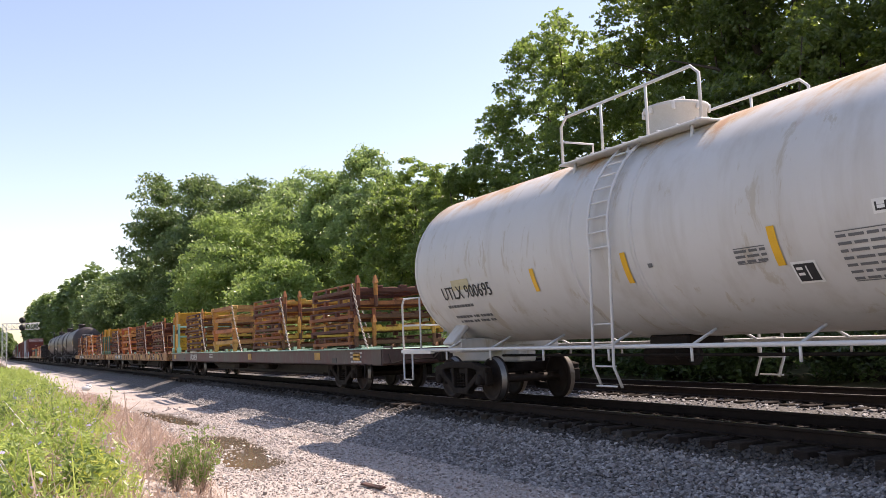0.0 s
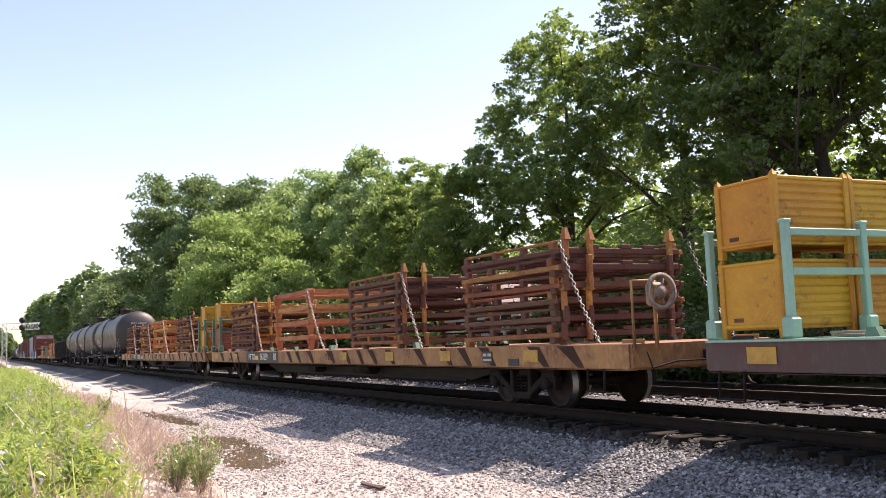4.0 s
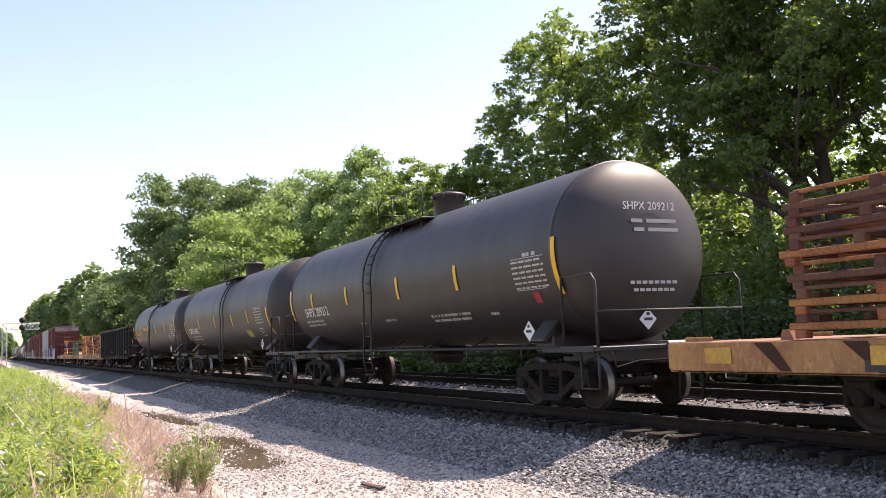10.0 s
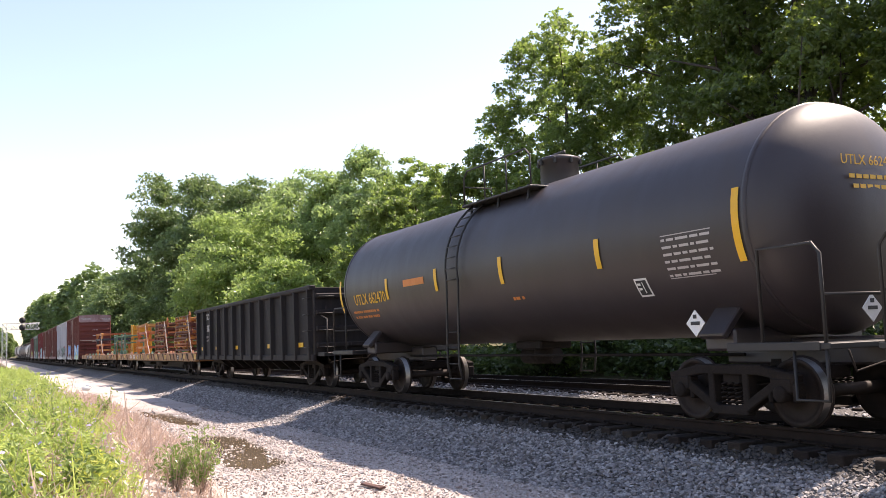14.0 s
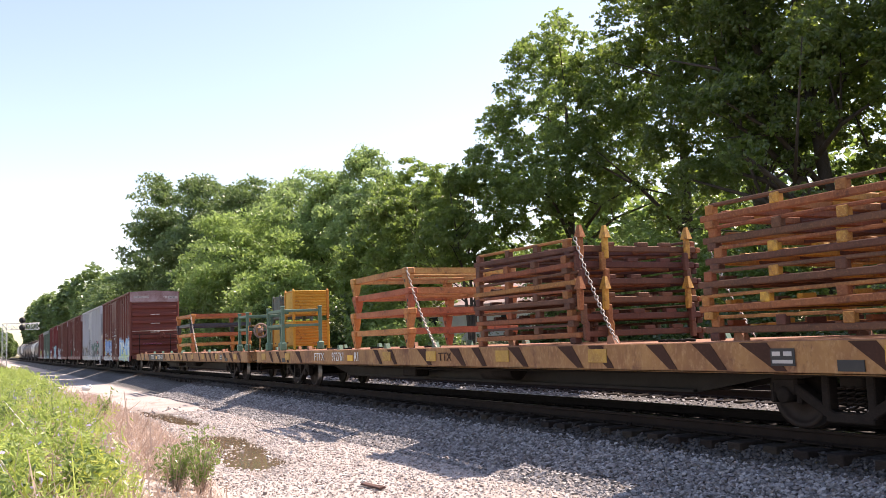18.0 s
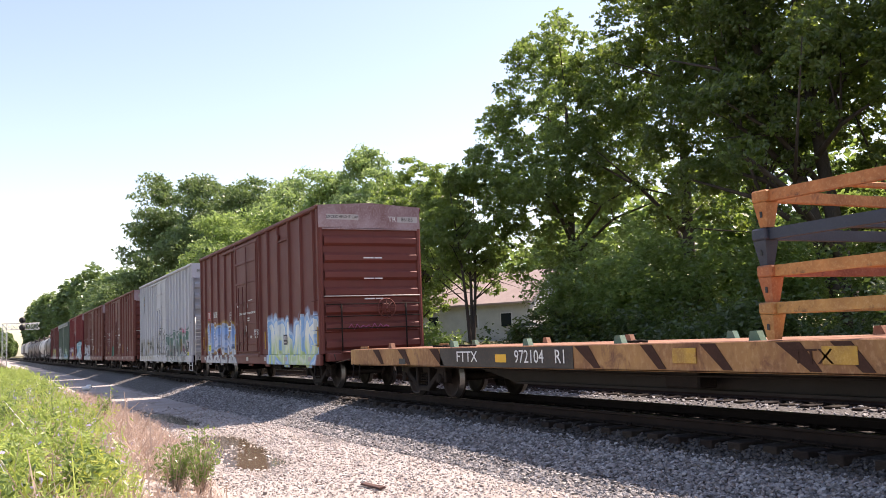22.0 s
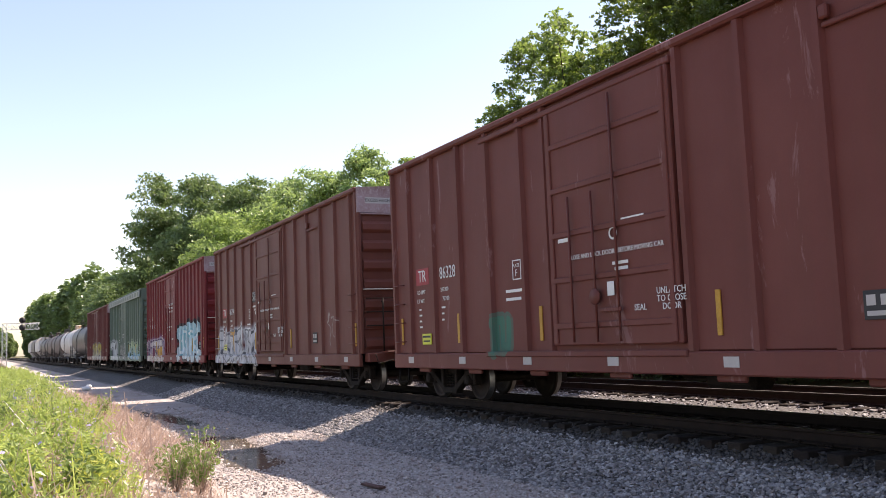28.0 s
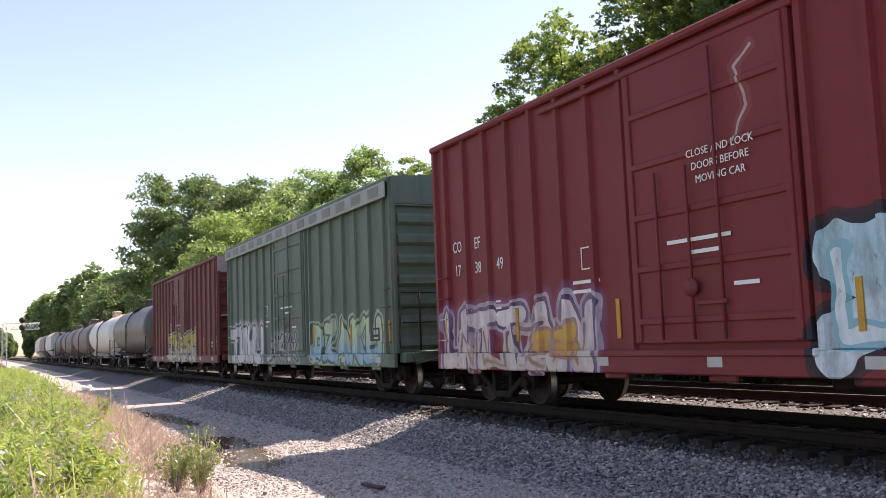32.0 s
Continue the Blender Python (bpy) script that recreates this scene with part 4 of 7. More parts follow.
def weed_plant(x, y, h, w, seed):
    """A leafy weed plant at the edge of the gravel."""
    rng = np.random.RandomState(seed)
    t = thing("weed_plant", pose(x, y, float(ground_z(np.array([x]), np.array([y]))[0])), "bushy green weed plant with dry lower stems", "plant", "weed plants at the gravel's edge")
    b, pts = Build(), []
    for k in range(22):
        a = rng.uniform(0, 6.28)
        e = np.array([math.cos(a) * w * rng.uniform(0.3, 1), math.sin(a) * w * rng.uniform(0.3, 1), h * rng.uniform(0.55, 1.0)])
        b.tube([(0.03 * math.cos(a), 0.03 * math.sin(a), 0), e * 0.5 + np.array([0, 0, 0.05]), e], [0.008, 0.006, 0.002], 5)
        for q in np.linspace(0.35, 1, 17):
            pts.append(e * q + rng.normal(size=3) * 0.035)
    part("stem", b, weed_dry, t)
    v, f = leaf_arrays(np.array(pts), 0.066, rng, 0.0, 0.42)
    part("leaves", cloud_mesh("leaves", v, f, weed_dark), weed_dark, t)


weed_plant(-12.8, -6.92, 0.86, 0.33, 1)
weed_plant(-12.3, -7.02, 0.72, 0.30, 2)
weed_plant(-13.4, -7.05, 0.60, 0.32, 3)
weed_plant(-12.5, -7.3, 0.60, 0.36, 5)
weed_plant(-25.0, -6.9, 0.6, 0.35, 4)


# ---- signal bridge and house ----
def signal_bridge():
    """A truss cantilever over the line with signal heads."""
    t = thing("signal_bridge", pose(-165, -7.4, -0.4), "grey steel cantilever signal bridge with dark signal heads", "signal")
    steel = plain("galvanised_steel", (0.72, 0.73, 0.74), 0.5, 0.0)
    b = Build()
    for dx in (-0.35, 0.35):
        for dy in (-0.35, 0.35):
            b.tube([(dx, dy, 0), (dx, dy, 6.9)], 0.06, 6)
    for i in range(7):
        b.tube([(-0.35, -0.35, i), (-0.35, 0.35, i + 0.9)], 0.035, 5)
        b.tube([(0.35, 0.35, i), (0.35, -0.35, i + 0.9)], 0.035, 5)
    part("mast", b, steel, t)
    b = Build()
    for z in (5.9, 6.9):
        for dx in (-0.4, 0.4):
            b.tube([(dx, -0.4, z), (dx, 5.2, z)], 0.055, 6)
    for i in range(8):
        y0 = -0.4 + 0.7 * i
        b.tube([(-0.4, y0, 5.9), (-0.4, y0 + 0.7, 6.9)], 0.035, 5)
        b.tube([(0.4, y0, 6.9), (0.4, y0 + 0.7, 5.9)], 0.035, 5)
        b.tube([(0.4, y0, 5.9), (0.4, y0, 6.9)], 0.035, 5)
    part("truss_arm", b, steel, t)
    for z in (6.2, 7.4):
        b = Build()
        b.turned([(-0.05, 0.0), (-0.05, 0.5), (0.05, 0.5), (0.05, 0.0)], 18, "x", (0.7, 2.6, z))
        for k in range(3):
            b.turned([(0, 0.07), (0.22, 0.08)], 10, "x", (0.75, 2.6, z - 0.25 + 0.25 * k))
        part("signal_head", b, black_paint, t)
    return t


signal_bridge()


def house():
    t = thing("house", pose(-69.5, 29.5, 0.9, 0, 0, 28), "pale house with a low pinkish-grey gable roof", "house")
    wall = worn("pale_siding", (0.62, 0.62, 0.60), (0.4, 0.4, 0.39), (0.75, 0.75, 0.74), 1.0, 0.7)
    shingle = worn("roof_shingles", (0.42, 0.32, 0.29), (0.3, 0.23, 0.21), (0.52, 0.42, 0.38), 2.0, 0.9)
    glass = plain("dark_glass", (0.03, 0.035, 0.04), 0.08)
    b = Build().box(0, 0, 1.6, 12, 7.5, 3.2, 0.02)
    b.extrude([(-3.75, 3.2), (3.75, 3.2), (0, 5.6)], -6, 6, "x")
    part("wall", b, wall, t)
    for s in (-1, 1):
        r = Build().extrude([(s * 4.3, 2.95), (s * 4.3, 3.1), (0, 5.85), (0, 5.7)], -6.5, 6.5, "x")
        part("roof", r, shingle, t)
    for x in (-3.5, 0.5, 3.8):
        w = part("window", Build().box(x, -3.78, 1.7, 1.1, 0.08, 1.2, 0.01), white_paint, t)
        part("pane", Build().box(x, -3.83, 1.7, 0.95, 0.03, 1.05), glass, w)
    return t


house()


# ---- running gear shared by all cars ----
def wheelset_mesh():
    b = Build()
    for s in (-1, 1):
        prof = [(0.90, 0.0), (0.90, 0.075), (0.83, 0.085), (0.83, 0.12), (0.79, 0.14), (0.775, 0.30), (0.80, 0.345), (0.825, 0.36), (0.825, 0.412), (0.715, 0.420), (0.71, 0.446), (0.685, 0.446), (0.68, 0.36), (0.72, 0.33), (0.735, 0.14), (0.68, 0.09)]
        o = len(b.f)
        b.turned([(s * a, r) for a, r in prof], 28, "y")
        b.mi = [1 if (i >= o and (i - o) // 28 == 8) else b.mi[i] for i in range(len(b.f))]
        for k in range(3):
            t = 2 * math.pi * k / 3
            b.box(0.04 * math.cos(t), s * 0.905, 0.04 * math.sin(t), 0.022, 0.02, 0.022)
    b.turned([(-0.69, 0.085), (0, 0.075), (0.69, 0.085)], 14, "y")
    return b.mesh("wheelset", [wheel_steel, tread])


def side_frame_mesh():
    """A cast truck side frame: arched top, sagging bottom, two windows, bearing jaws."""
    b = Build()

    def bar(x0, z0, x1, z1, t, w=0.16):
        d = math.hypot(x1 - x0, z1 - z0)
        m = Matrix.Translation(((x0 + x1) / 2, 0, (z0 + z1) / 2)) @ Matrix.Rotation(-math.atan2(z1 - z0, x1 - x0), 4, "Y")
        b.box(0, 0, 0, d + t * 0.6, w, t, 0.015, m)

    for s in (-1, 1):
        bar(0, 0.70, s * 0.55, 0.70, 0.13)
        bar(s * 0.50, 0.70, s * 1.06, 0.60, 0.12)
        bar(s * 0.22, 0.20, s * 0.74, 0.50, 0.12)
        bar(s * 0.30, 0.22, s * 0.30, 0.68, 0.11)
        b.box(s * 0.88, 0, 0.52, 0.36, 0.18, 0.20, 0.03)
        b.box(s * 1.08, 0, 0.44, 0.08, 0.16, 0.24, 0.02)
        b.box(s * 0.69, 0, 0.42, 0.07, 0.16, 0.22, 0.02)
        b.turned([(-0.10, 0.0), (-0.10, 0.085), (-0.085, 0.10), (0.10, 0.10)], 14, "y", (s * 0.88, -0.03, 0.42))
    bar(-0.28, 0.19, 0.28, 0.19, 0.12)
    return b.mesh("side_frame", running)


def spring_mesh():
    b = Build()
    for k in (-1, 0, 1):
        pts = [(0.12 * k + 0.05 * math.cos(t), 0.05 * math.sin(t), 0.25 + 0.28 * t / 31) for t in np.linspace(0, 31, 42)]
        b.tube(pts, 0.013, 5)
    return b.mesh("spring", running)


def bolster_mesh():
    b = Build()
    b.box(0, 0, 0.60, 0.34, 2.0, 0.20, 0.03)
    b.turned([(0.60, 0.0), (0.60, 0.22), (0.80, 0.22), (0.80, 0.0)], 16, "z")
    b.box(0.55, 0, 0.40, 0.10, 1.5, 0.12, 0.02)
    b.box(-0.55, 0, 0.40, 0.10, 1.5, 0.12, 0.02)
    return b.mesh("truck", running)


WHEELSET, SIDE_FRAME, SPRING, BOLSTER = wheelset_mesh(), side_frame_mesh(), spring_mesh(), bolster_mesh()
ROLLING = []  # wheelsets that turn


def truck(car, x, turn=True):
    t = part("truck", BOLSTER, running, car, "", Matrix.Translation((x, 0, 0)))
    for s in (-1, 1):
        part("side_frame", SIDE_FRAME, running, t, "", Matrix.Translation((0, s * 0.99, 0)) @ Matrix.Rotation(math.pi if s > 0 else 0, 4, "Z"))
        part("spring", SPRING, running, t, "", Matrix.Translation((0, s * 0.99, 0)))
    for s in (-1, 1):
        w = part("wheelset", WHEELSET, wheel_steel, t, "dark steel wheels with bright rims", Matrix.Translation((s * 0.88, 0, 0.42)))
        if turn:
            ROLLING.append((w, s * 0.88))
    return t


def coupler_mesh():
    b = Build()
    b.box(-0.35, 0, 0.86, 0.7, 0.16, 0.16, 0.02)
    b.box(0.10, 0.0, 0.86, 0.26, 0.26, 0.28, 0.05)
    b.box(0.26, -0.09, 0.86, 0.14, 0.09, 0.26, 0.03)
    b.box(0.27, 0.10, 0.86, 0.16, 0.10, 0.22, 0.04)
    b.tube([(-0.1, 0.3, 0.78), (0.1, 0.3, 0.62), (0.25, 0.28, 0.45), (0.42, 0.22, 0.42)], 0.025, 7)
    return b.mesh("coupler", running)


COUPLER = coupler_mesh()


def couplers(car, end):
    """Coupler and cut lever at both ends; end is the distance of the striker from the middle."""
    for s in (-1, 1):
        turn = Matrix.Rotation(0 if s > 0 else math.pi, 4, "Z")
        part("coupler", COUPLER, running, car, "", Matrix.Translation((s * end, 0, 0)) @ turn)
        b = Build()
        b.tube([(0.02, -1.35, 0.95), (0.06, -1.3, 0.72), (0.08, -0.9, 0.80), (0.10, -0.25, 0.80), (0.14, -0.1, 0.95)], 0.014, 6)
        part("cut_lever", b, running, car, "", Matrix.Translation((s * end, 0, 0)) @ turn)


def rungs(b, x, y, z0, z1, width, n, axis="x", r=0.012, off=0.06):
    """Grab irons one above another, standing off a wall."""
    for i in range(n):
        z = z0 + (z1 - z0) * i / max(1, n - 1)
        if axis == "x":
            s = -1 if y < 0 else 1
            b.tube([(x - width / 2, y, z), (x - width / 2, y + s * off, z), (x + width / 2, y + s * off, z), (x + width / 2, y, z)], r, 6)
        else:
            s = -1 if x < 0 else 1
            b.tube([(x, y - width / 2, z), (x + s * off, y - width / 2, z), (x + s * off, y + width / 2, z), (x, y + width / 2, z)], r, 6)


CARS = []  # (thing, place along the train)
LOADS = []  # (thing, car's place, pose on the car)


def on_train(ob, x16):
    CARS.append((ob, x16))
    return ob


# ---- box cars ----
aged_strip = worn("aged_yellow_strip", (0.50, 0.26, 0.02), (0.32, 0.15, 0.03), (0.58, 0.36, 0.08), 3.0, 0.6, amount=0.7)
def box_car(x_front, x_rear, label, paint, roof_mat, top, end_top, number="", end_text="", seed=0, door_at=0.0, door_w=3.0, rib_gap=1.16, green=False, name="box_car", mark=4, turn=True, door_mat=None, number_x=None, sign=-6.3, mark_mat=None):
    half = (x_front - x_rear) / 2
    car = on_train(thing(name, pose(0, 0, 0), label, "railcar", "cars of the freight train"), (x_front + x_rear) / 2)
    W = 1.47
    b = Build()
    b.box(0, 0, (top + 0.95) / 2, 2 * half - 0.06, 2 * W, top - 0.95, 0.02)
    part("body", b, paint, car)
    # sills
    for s in (-1, 1):
        b = Build()
        b.box(0, s * (W + 0.03), 0.80, 2 * half, 0.10, 0.30, 0.02)
        for k in range(-3, 4):
            b.box(k * half / 3.6, s * (W - 0.05), 0.62, 0.5, 0.06, 0.10, 0.02)
        part("side_sill", b, paint, car)
        b = Build()
        b.box(0, s * (W + 0.04), top + 0.02, 2 * half, 0.14, 0.12, 0.03)
        part("top_chord", b, paint, car)
    # posts
    d0, d1 = door_at - door_w / 2, door_at + door_w / 2
    xs = [half - 0.07, -half + 0.07, d0 - 0.12, d1 + 0.12]
    k = 0
    while half - 0.5 - rib_gap * k > d1 + 0.4:
        xs.append(half - 0.5 - rib_gap * k)
        k += 1
    k = 0
    lead = 0.87 if number else 0.5
    while -half + lead + rib_gap * k < d0 - 0.4:
        xs.append(-half + lead + rib_gap * k)
        k += 1
    for x in xs:
        for s in (-1, 1):
            b = Build().extrude([(x - 0.075, s * W), (x - 0.045, s * (W + 0.07)), (x + 0.045, s * (W + 0.07)), (x + 0.075, s * W)], 0.95, top - 0.04, "z")
            part("side_post", b, paint, car)
    # plug doors with their tracks, ribs and locking rods
    for s in (-1, 1):
        y = s * (W + 0.05)
        b = Build().box(door_at, y - s * 0.01, (top + 0.85) / 2, door_w, 0.10, top - 1.25, 0.02)
        d = part("door", b, door_mat or paint, car)
        for z in (1.35, 2.05, 2.75, 3.45, 4.15):
            part("door_rib", Build().box(door_at, y + s * 0.055, z, door_w - 0.16, 0.035, 0.09, 0.012), paint, d)
        for x in (-0.46, 0.46):
            part("door_stile", Build().box(door_at + x * door_w, y + s * 0.05, (top + 0.85) / 2, 0.10, 0.04, top - 1.3, 0.012), paint, d)
        b = Build()
        for x in (-0.28, -0.08, 0.10):
            b.tube([(door_at + x * door_w, y + s * 0.10, 1.1), (door_at + x * door_w, y + s * 0.10, 3.3 if x < 0 else top - 0.3)], 0.02, 6)
        b.turned([(0, 0.0), (0, 0.12), (s * 0.03, 0.12), (s * 0.03, 0.0)], 14, "y", (door_at - 0.08 * door_w, y + s * 0.10, 1.75))
        b.box(door_at + 0.1, y + s * 0.10, 1.55, 0.5, 0.03, 0.06, 0.01)
        part("locking_rod", b, door_mat or paint, d)
        for z in (0.93, top - 0.17):
            part("door_track", Build().box(door_at - 0.35 * door_w, y + s * 0.02, z, door_w * 1.75, 0.08, 0.09, 0.015), paint, car)
    if number:
        x = half - 0.5 - 2.5 * rib_gap
        part("header_bar", Build().box(x, -W - 0.03, top - 0.52, rib_gap - 0.15, 0.06, 0.06, 0.012).box(x - rib_gap / 2 + 0.12, -W - 0.05, top - 0.38, 0.12, 0.08, 0.16, 0.02), paint, car)
    # corrugated ends with a plain head panel
    for s in (-1, 1):
        x = s * (half - 0.02)
        b = Build()
        n = 7
        z0, z1 = 1.0, top - 0.62
        for i in range(n):
            z = z0 + (z1 - z0) * (i + 0.5) / n
            h = (z1 - z0) / n
            rb = Build().extrude([(x, z - h * 0.40), (x + s * 0.085, z - h * 0.24), (x + s * 0.085, z + h * 0.05), (x, z + h * 0.22)], -W + 0.10, W - 0.10, "y")
            part("end_rib", rb, paint, car)
        for q in (-1, 1):
            part("corner_post", Build().box(x, q * (W - 0.02), (top + 0.95) / 2, 0.10, 0.10, top - 0.95, 0.02), paint, car)
        b = Build().extrude([(-W - 0.04, top - 0.55), (W + 0.04, top - 0.55), (W + 0.04, top + 0.07), (0, top + 0.16), (-W - 0.04, top + 0.07)], x - s * 0.01, x + s * 0.055, "x")
        b.box(x + s * 0.05, 0, top - 0.58, 0.04, 2 * W - 0.1, 0.035, 0.008)
        part("head_panel", b, end_top, car, "weathered pale head panel")
        for q in (-1.15, 1.15):
            for i in range(4):
                b = Build()
                rungs(b, x, q, 1.15 + 0.4 * i, 0, 0.45, 1, "y")
                part("grab_iron", b, paint, car)
        b = Build()
        b.tube([(x + s * 0.14, -1.4, 2.5), (x + s * 0.14, 1.4, 2.5)], 0.016, 6)
        for q in (-1.4, 0, 1.4):
            b.tube([(x, q, 2.5), (x + s * 0.14, q, 2.5)], 0.012, 5)
        part("end_handrail", b, faded_white if not green else paint, car, "pale handrail across the end")
        b = Build()
        for q in (-0.95, 0.95):
            b.tube([(x + s * 0.16, q, 1.0), (x + s * 0.16, q, 2.28)], 0.022, 6)
            b.tube([(x, q, 2.2), (x + s * 0.16, q, 2.2)], 0.016, 5)
        for q in (1.62, 1.95, 2.28):
            b.tube([(x + s * 0.16, -1.38, q), (x + s * 0.16, 1.38, q)], 0.015, 5)
        part("crossover_rail", b, white_rail_b if paint == paint_b else running, car)
        b = Build().box(s * (half + 0.25), 0, 0.98, 0.45, 2.0, 0.04, 0.01)
        b.box(s * (half + 0.05), 0, 0.86, 0.30, 2.75, 0.22, 0.02)
        part("end_platform", b, paint, car)
        for q in (-1, 1):
            b = Build().tube([(s * (half - 0.15), q * 1.48, 0.7), (s * (half - 0.15), q * 1.5, 0.36), (s * (half - 0.6), q * 1.5, 0.36), (s * (half - 0.6), q * 1.48, 0.7)], 0.017, 5)
            part("step", b, running, car)
        for i in range(4):
            b = Build()
            rungs(b, s * (half - 0.38), -W - 0.05, 1.2 + 0.4 * i, 0, 0.45, 1, "x", 0.012, 0.06)
            part("grab_iron", b, paint, car)
    b = Build()
    hx = half + 0.16
    b.turned([(0, 0.26), (0.02, 0.28), (0.04, 0.26), (0.02, 0.245), (0, 0.26)], 20, "x", (hx, 0.35, 2.15))
    for k in range(4):
        a = math.pi * k / 4
        b.tube([(hx + 0.02, 0.35 - 0.26 * math.cos(a), 2.15 - 0.26 * math.sin(a)), (hx + 0.02, 0.35 + 0.26 * math.cos(a), 2.15 + 0.26 * math.sin(a))], 0.012, 5)
    b.box(hx - 0.07, 0.35, 2.15, 0.14, 0.22, 0.3, 0.03)
    part("brake_wheel", b, paint, car)
    # roof with seam caps
    b = Build()
    b.extrude([(-W - 0.06, top + 0.03), (-W - 0.06, top + 0.075), (0, top + 0.16), (W + 0.06, top + 0.075), (W + 0.06, top + 0.03)], -half + 0.02, half - 0.04, "x")
    for i in range(14):
        x = -half + 2 * half * (i + 0.5) / 14
        for s in (-1, 1):
            m = Matrix.Translation((x, s * (W + 0.06) / 2, top + 0.125)) @ Matrix.Rotation(-s * math.atan2(0.085, W + 0.06), 4, "X")
            b.box(0, 0, 0, 0.08, W + 0.02, 0.035, 0.01, m)
    part("roof", b, roof_mat, car)
    # underframe
    b = Build().box(0, 0, 0.78, 2 * half + 0.3, 0.36, 0.32, 0.02)
    for k in range(-4, 5):
        b.box(k * half / 4.6, 0, 0.82, 0.16, 2.7, 0.18, 0.02)
    b.box(1.6, -0.75, 0.62, 0.9, 0.4, 0.36, 0.06)
    b.tube([(-1.0, 0.7, 0.6), (0.6, 0.7, 0.6)], 0.2, 12)
    b.tube([(-half + 2.5, -0.5, 0.62), (half - 2.5, -0.45, 0.60)], 0.02, 6)
    part("underframe", b, running, car)
    for s in (-1, 1):
        truck(car, s * (half - 1.65), turn)
    couplers(car, half + 0.55)
    # stencils and reflectors on the side seen
    y = -W - 0.006
    mm = mark_mat or white_paint
    nx = number_x if number_x is not None else -half + 1.99
    if number:
        letters(number, 0.25, mm, car, nx + 0.60, y - 0.004, 2.52, wide=0.82)
        part("patch", Build().box(nx - 0.56, y, 2.52, 0.60, 0.006, 0.34), red_patch, car, "red patch behind the lettering")
        letters("TR", 0.25, mm, car, nx - 0.56, y - 0.008, 2.52, wide=0.9)
        letters("LD LMT", 0.085, mm, car, nx - 0.62, y - 0.004, 2.2)
        letters("LT WT", 0.085, mm, car, nx - 0.66, y - 0.004, 2.02)
        letters("213300", 0.085, mm, car, nx + 0.45, y - 0.004, 2.2)
        letters("72700", 0.085, mm, car, nx + 0.5, y - 0.004, 2.02)
        letters("PLATE", 0.06, mm, car, door_at - door_w / 2 - 1.17, y - 0.006, 2.42)
        letters("F", 0.12, mm, car, door_at - door_w / 2 - 1.17, y - 0.006, 2.29)
    rng = random.Random(seed)
    bars([(-0.75, -0.12 * i, rng.uniform(0.08, 0.16), 0.035) for i in range(4)] + [(0.3, -0.12 * i, rng.uniform(0.1, 0.2), 0.035) for i in range(3)], mm, car, nx, y - 0.004, 1.85)
    bars([(0, 0, 0.02, 0.34), (0.26, 0, 0.02, 0.34), (0.02, 0.16, 0.24, 0.02), (0.02, -0.16, 0.24, 0.02)], mm, car, door_at - door_w / 2 - 1.3, y, 2.35, name="stencil_box")
    bars([(-0.35, 0.0, 0.7, 0.05), (-0.35, -0.14, 0.5, 0.05)], mm, car, door_at - door_w / 2 - 1.2, y, 2.0)
    yd = -W - 0.112
    stencil = 4.36 if number else half - 1.15
    if number:
        letters("CLOSE AND LOCK DOORS BEFORE MOVING CAR", 0.072, mm, car, 0.17, yd, 2.37)
        for k, words in enumerate(("UNLATCH", "TO CLOSE", "DOOR")):
            letters(words, 0.09, mm, car, 1.36, yd, 1.75 - 0.105 * k)
        letters("SEAL", 0.09, mm, car, 0.72, yd, 1.55)
        bars([(0.05, 0.0, 0.36, 0.045), (0.1, -0.08, 0.3, 0.045)], mm, car, 0.1, yd, 2.2)
        bars([(0, 0, 0.16, 0.2)], mm, car, 0.0, yd, 1.85)
        bars([(-0.1, 0, 0.3, 0.06), (-0.1, 0.1, 0.22, 0.05)], mm, car, -1.1, yd, 2.66)
        bars([(0.1, 0, 0.5, 0.03)], mm, car, 0.3, yd, 2.8)
        ring = Build().turned([(0, 0.065), (0.004, 0.065), (0.004, 0.095), (0, 0.095)], 20, "y", (0.2, yd - 0.004, 2.63))
        part("lettering", ring, mm, car)
    else:
        bars([(-0.7, 0.0, 1.15, 0.05), (-0.25, -0.16, 0.5, 0.05), (0.45, -0.6, 0.4, 0.05)], mm, car, door_at, yd, 2.35)
    for x in (-half + 0.35, -half + 3.0, -1.95, 2.1, half - 2.8, half - 0.35):
        part("reflector", Build().box(x, -W - 0.012, 1.42, 0.085, 0.02, 0.56, 0.004), aged_strip, car, "aged yellow reflective strip")
    for k in range(7):
        part("patch", Build().box(-half + 0.9 + k * (2 * half - 1.8) / 6, -W - 0.083, 0.82, 0.26, 0.008, 0.13, 0.002), faded_white, car)
    if sign:
        part("sign", Build().box(sign, -W - 0.014, 1.24 if sign < 0 else 0.98, 0.42, 0.02, 0.22, 0.004), lime_sign, car, "lime-yellow notice")
        bars([(-0.18, 0.05, 0.36, 0.04), (-0.15, -0.04, 0.3, 0.03)], black_paint, car, sign, -W - 0.027, 1.24 if sign < 0 else 0.98)
    part("stencil_box", Build().box(stencil, -W - 0.012, 1.4, 0.36, 0.012, 0.30, 0.003), black_paint, car)
    bars([(-0.14, 0.05, 0.11, 0.11), (0.03, 0.05, 0.11, 0.11), (-0.14, -0.085, 0.28, 0.05)], faded_white, car, stencil, -W - 0.020, 1.4)
